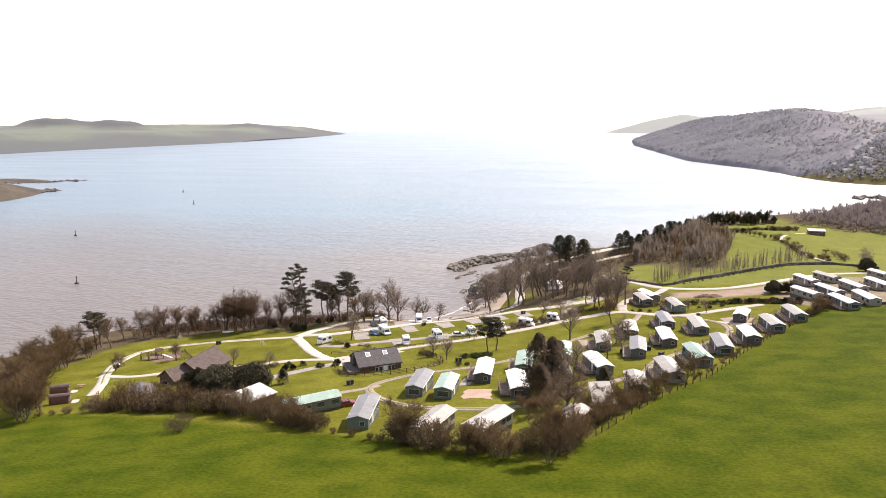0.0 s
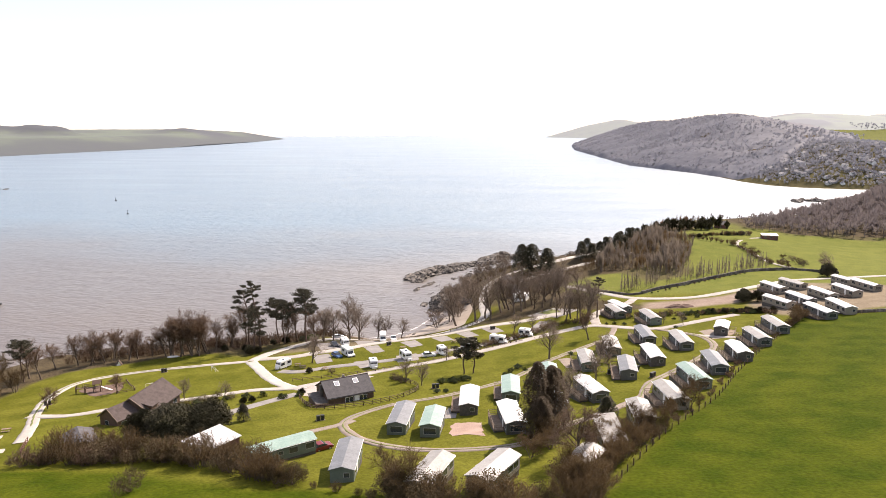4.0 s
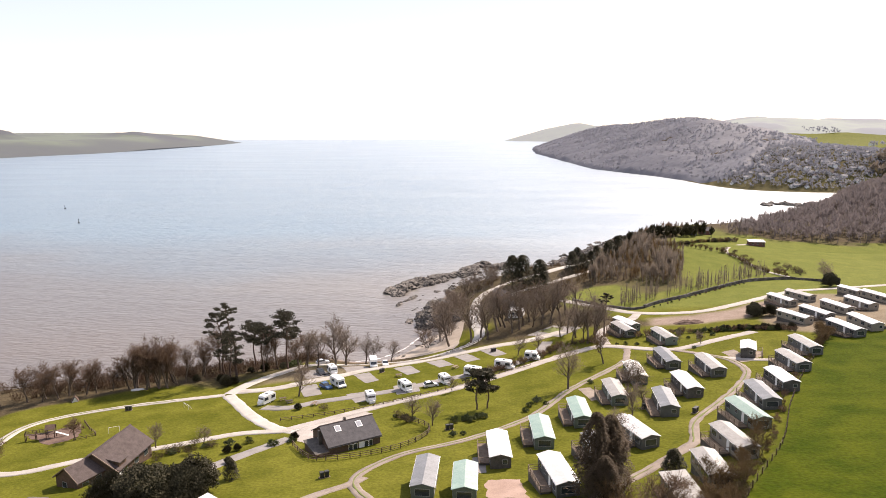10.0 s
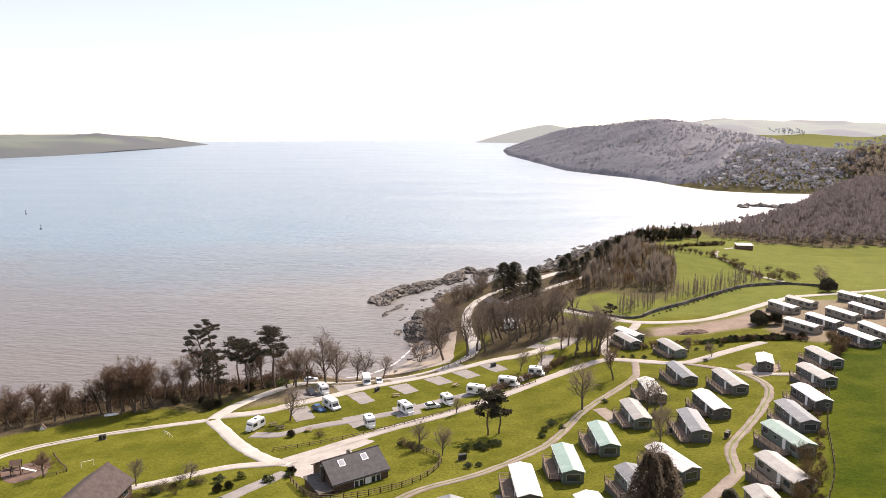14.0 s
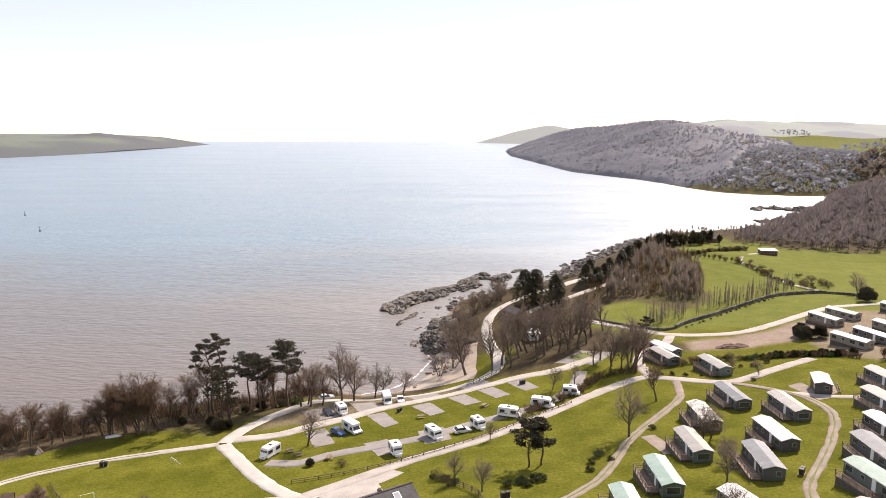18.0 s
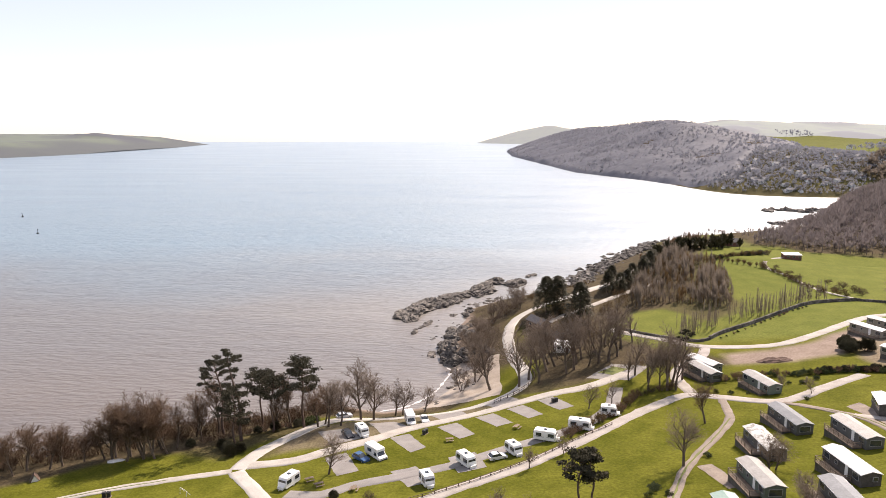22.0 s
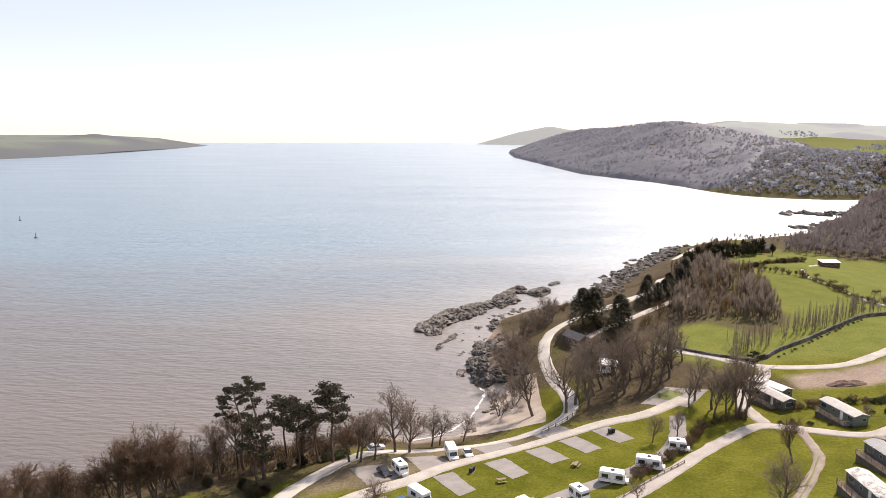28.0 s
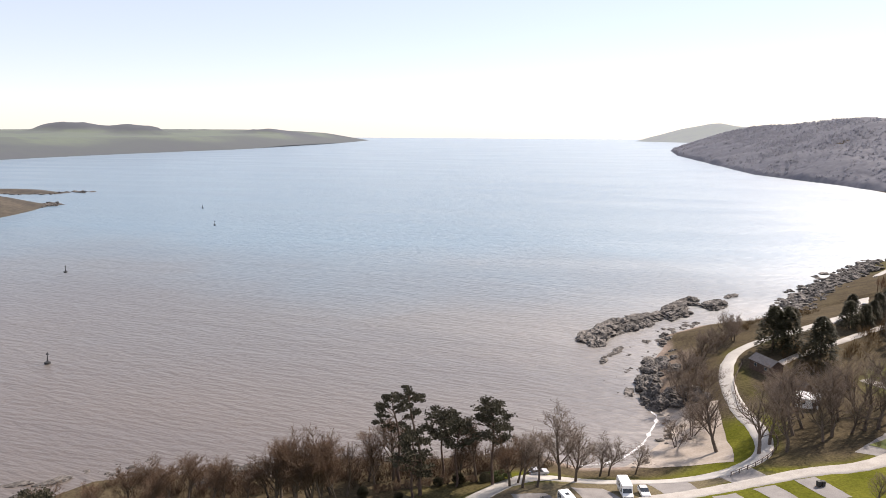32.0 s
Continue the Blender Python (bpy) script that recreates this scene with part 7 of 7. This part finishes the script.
thicket("shore_scrub", [([(-170, 224), (-160, 229), (-150, 233), (-140, 236), (-128, 240), (-116, 245), (-104, 249), (-94, 254)], 1.5, 3, 1.15, 3.5),
                        ([(-180, 231), (-166, 236), (-150, 241), (-134, 248), (-120, 252), (-108, 255), (-96, 260), (-84, 257)], 1.8, 3, 0.95, 4.0),
                        ([(-186, 205), (-180, 190), (-172, 172), (-166, 150), (-152, 132)], 2.6, 3, 1.05, 5.0)], "brown bramble scrub on the shore bank", BRAMBLE)
thicket("roadside_scrub", [([(-46, 312), (-45, 322), (-43, 332), (-40, 342), (-34, 352), (-24, 362), (-8, 380), (10, 404)], 2.2, 2, 0.9, 3.0),
                           ([(-28, 300), (-20, 306), (-14, 300), (-8, 304), (-16, 318), (-14, 336), (0, 330), (14, 348), (30, 372)], 2.4, 2, 1.05, 3.5),
                           ([(-12, 268), (-2, 272), (8, 276), (16, 274)], 2.4, 2, 0.65, 2.5)], "rough brown scrub between the coast road and the trees")

# ---- woods ----
SPRAYS = [round_crown(k, 9, 1.7, 44, 0.1, 0.15) for k in range(5)]
MIDSPRAYS = [round_crown(30 + k, 10, 3.2, 40, 0.24) for k in range(5)]
FARSPRAYS = [round_crown(50 + k, 10, 4.2, 13, 1.0) for k in range(5)]
PLANT = [(11, 331), (24, 338.5), (34, 335), (50, 330), (58, 350), (71, 394), (64, 416), (50, 418), (40, 396), (28, 374), (18, 352)]
strew("plantation", [(x, y, z, k * (0.62 + 0.42 * math.sin(x / 5.2 + 1.3 * math.sin(y / 7)) * math.sin(y / 8.5) + 0.12), a) for x, y, z, k, a in scatter(PLANT, 560, 3, (0.5, 1.2), lambda X, Y: np.sin(X / 4.1 + np.sin(Y / 5)) * np.sin(Y / 6.3) > -0.62)], SPRAYS, TWIG_MID, "dense young leafless plantation above the coast road", "wood")
strew("plantation_undergrowth", scatter(PLANT, 260, 19, (0.35, 0.75)), SPRAYS, TWIG_OLIVE, "olive budding scrub among the young plantation", "scrub")
strew("shore_thicket", scatter([(44, 414), (60, 436), (98, 470), (92, 500), (70, 470), (40, 424)], 120, 4, (0.5, 0.9)), SPRAYS, TWIG, "bare thicket above the rocky shore", "wood")
EVER = [spray(80 + k, 7, 2.4, 26, 0.8) for k in range(3)]
strew("dark_tree_belt", scatter([(48, 426), (62, 433), (74, 436), (108, 458), (104, 472), (76, 452), (54, 442)], 90, 5, (0.8, 1.2)), EVER, EVERGREEN, "belt of dark evergreens behind the plantation", "wood")
WOOD_EDGE = [(120, 474), (150, 463), (230, 453), (330, 455), (430, 560), (450, 860), (415, 852), (350, 777), (290, 703), (250, 640), (201, 578), (160, 528), (134, 496)]
strew("wood_edge", [(x, y, z, k * (0.6 + 0.5 * min(1.0, max(0.0, (x - 120) / 260))), a) for x, y, z, k, a in scatter(WOOD_EDGE, 4300, 6, (0.7, 1.35))], MIDSPRAYS, TWIG_GREY, "leafless wood on the point beyond the fields", "wood")
strew("point_scrub", scatter([(112, 500), (134, 496), (160, 528), (201, 578), (250, 640), (290, 703), (350, 777), (415, 852), (420, 890), (372, 832), (328, 776), (285, 706), (242, 660), (212, 632), (172, 592), (118, 562)], 420, 16, (0.25, 0.5)), MIDSPRAYS, TWIG_GREY, "low bare scrub along the stony shore of the point", "scrub")
strew("far_fields_trees", scatter([(700, 1250), (1500, 1300), (1900, 2300), (900, 2300)], 900, 9, (0.7, 1.3), lambda X, Y: np.sin(X / 60) * np.sin(Y / 75) > 0.6), FARSPRAYS, TWIG_HAZED, "hedgerow trees on the far farmland", "wood")


def canopy(name, poly, gap, h, label):
    """The closed top of a far wood: an uneven sheet that comes down to the ground at its edge."""
    p = np.array(poly, float)
    xs, ys = np.arange(p[:, 0].min() - gap, p[:, 0].max() + gap, gap), np.arange(p[:, 1].min() - gap, p[:, 1].max() + gap, gap)
    X, Y = np.meshgrid(xs, ys)
    rng = np.random.default_rng(77)
    X, Y = X + rng.uniform(-0.3, 0.3, X.shape) * gap, Y + rng.uniform(-0.3, 0.3, X.shape) * gap
    d = np.minimum(side(poly, X, Y), side(COAST + COAST_FAR, X, Y) + 3)
    up = step(-2, 9, d) * (h + rng.uniform(-0.17, 0.17, X.shape) * h + 2.2 * np.sin(X / 23 + np.sin(Y / 31)) * np.sin(Y / 27) + 2.5 * np.sin(X / 61 + 2 * np.sin(Y / 83)) * np.sin(Y / 74))
    Z = land(X, Y) - 2 + up
    nx = len(xs)
    i, j = np.meshgrid(np.arange(len(ys) - 1), np.arange(nx - 1), indexing="ij")
    quads = np.stack([i * nx + j, i * nx + j + 1, (i + 1) * nx + j + 1, (i + 1) * nx + j], -1).reshape(-1, 4)
    quads = quads[d.ravel()[quads].max(1) > -2]
    me = bpy.data.meshes.new(name)
    me.from_pydata(np.column_stack([X.ravel(), Y.ravel(), Z.ravel()]).tolist(), [], quads.tolist())
    me.materials.append(CANOPY_HAZED)
    me.shade_smooth()
    return tagged(new(name, me), label, "wood", kind="stuff")


strew("point_wood", scatter([(460, 760), (640, 800), (660, 960), (560, 1040), (470, 960)], 900, 14, (0.9, 1.3)), FARSPRAYS, TWIG_MID, "leafless wood beside the village", "wood")
canopy("headland_canopy", HILL, 5.2, 6.5, "close crowns of the leafless headland wood, haze in their grey colour")
strew("headland_wood", scatter(HILL, 9500, 7, (0.5, 0.95), lambda X, Y: side(COAST + COAST_FAR, X, Y) > 4), FARSPRAYS, TWIG_HAZED, "leafless trees rising from the headland wood", "wood")
strew("village_trees", scatter([(298, 1012), (318, 950), (380, 912), (440, 905), (520, 950), (560, 1120), (540, 1240), (450, 1180), (340, 1120)], 3800, 8, (0.3, 0.68)), FARSPRAYS, TWIG_HAZED, "garden trees among the village houses", "wood")


# ---- the village across the bay ----
def village():
    rng = random.Random(31)
    spots = scatter([(300, 1010), (325, 945), (380, 915), (440, 910), (520, 955), (560, 1110), (530, 1190), (450, 1170), (340, 1110)], 150, 13)
    walls = [shade("village_wall", [(0.42, 0.4, 0.38), (0.58, 0.56, 0.53)], 0.3, 0.8, vary=0.25), WHITE]
    body = [gable_body(11, 7.5, -2, 3.2, 2.6).mesh("wall", w) for w in walls]
    slates = shade("village_slate", [(0.16, 0.16, 0.17), (0.24, 0.235, 0.24)], 0.3, 0.8, vary=0.2)
    top = [gable_roof(11, 7.5, 3.2, 2.6, 0.4, 0.2).mesh("roof", r) for r in (slates, TILE_BROWN)]
    stack = Shape().box(4.2, 5.2, -0.5, 0.5, 4.6, 7.2).mesh("chimney", walls[0])
    row = []
    for k in range(4):
        row.append(pane(1.2, 1.2).mesh("window", GLASS_DARK))
    for x, y, z, s, a in spots:
        h = thing("village_house", Matrix.LocRotScale((x, y, z), Euler((0, 0, (0.12, -0.2, 0.3, 1.7)[rng.randrange(4)])), (0.66 * s, 0.66 * s, 0.66 * s)), "small gabled village house across the bay", "house", "village houses")
        part("wall", body[rng.random() < 0.45], None, h)
        part("roof", top[rng.random() < 0.15], None, h)
        part("chimney", stack, None, h)
        for k in range(3):
            for sy in (-1, 1):
                part("window", row[k], None, h, at=pose(-3.4 + 3.4 * k, sy * 3.76, 1.6))
    f = thing("waterfront_hall", pose(446, 936, 4, 0, 0, -20), "long white waterfront building in the village", "house")
    part("wall", gable_body(34, 9, -2, 4.5, 2.4), WHITE, f)
    part("roof", gable_roof(34, 9, 4.5, 2.4, 0.4, 0.2), SLATE, f)
    for k in range(8):
        part("window", row[0], None, f, at=pose(-14 + 4 * k, -4.52, 2))
    f = thing("farmhouse", pose(830, 1600, ground_z(830, 1600), 0, 0, 30), "white farmhouse on the far hillside", "house")
    part("wall", gable_body(12, 8, -2, 5.5, 2.8), WHITE, f)
    part("roof", gable_roof(12, 8, 5.5, 2.8, 0.4, 0.2), SLATE, f)


village()
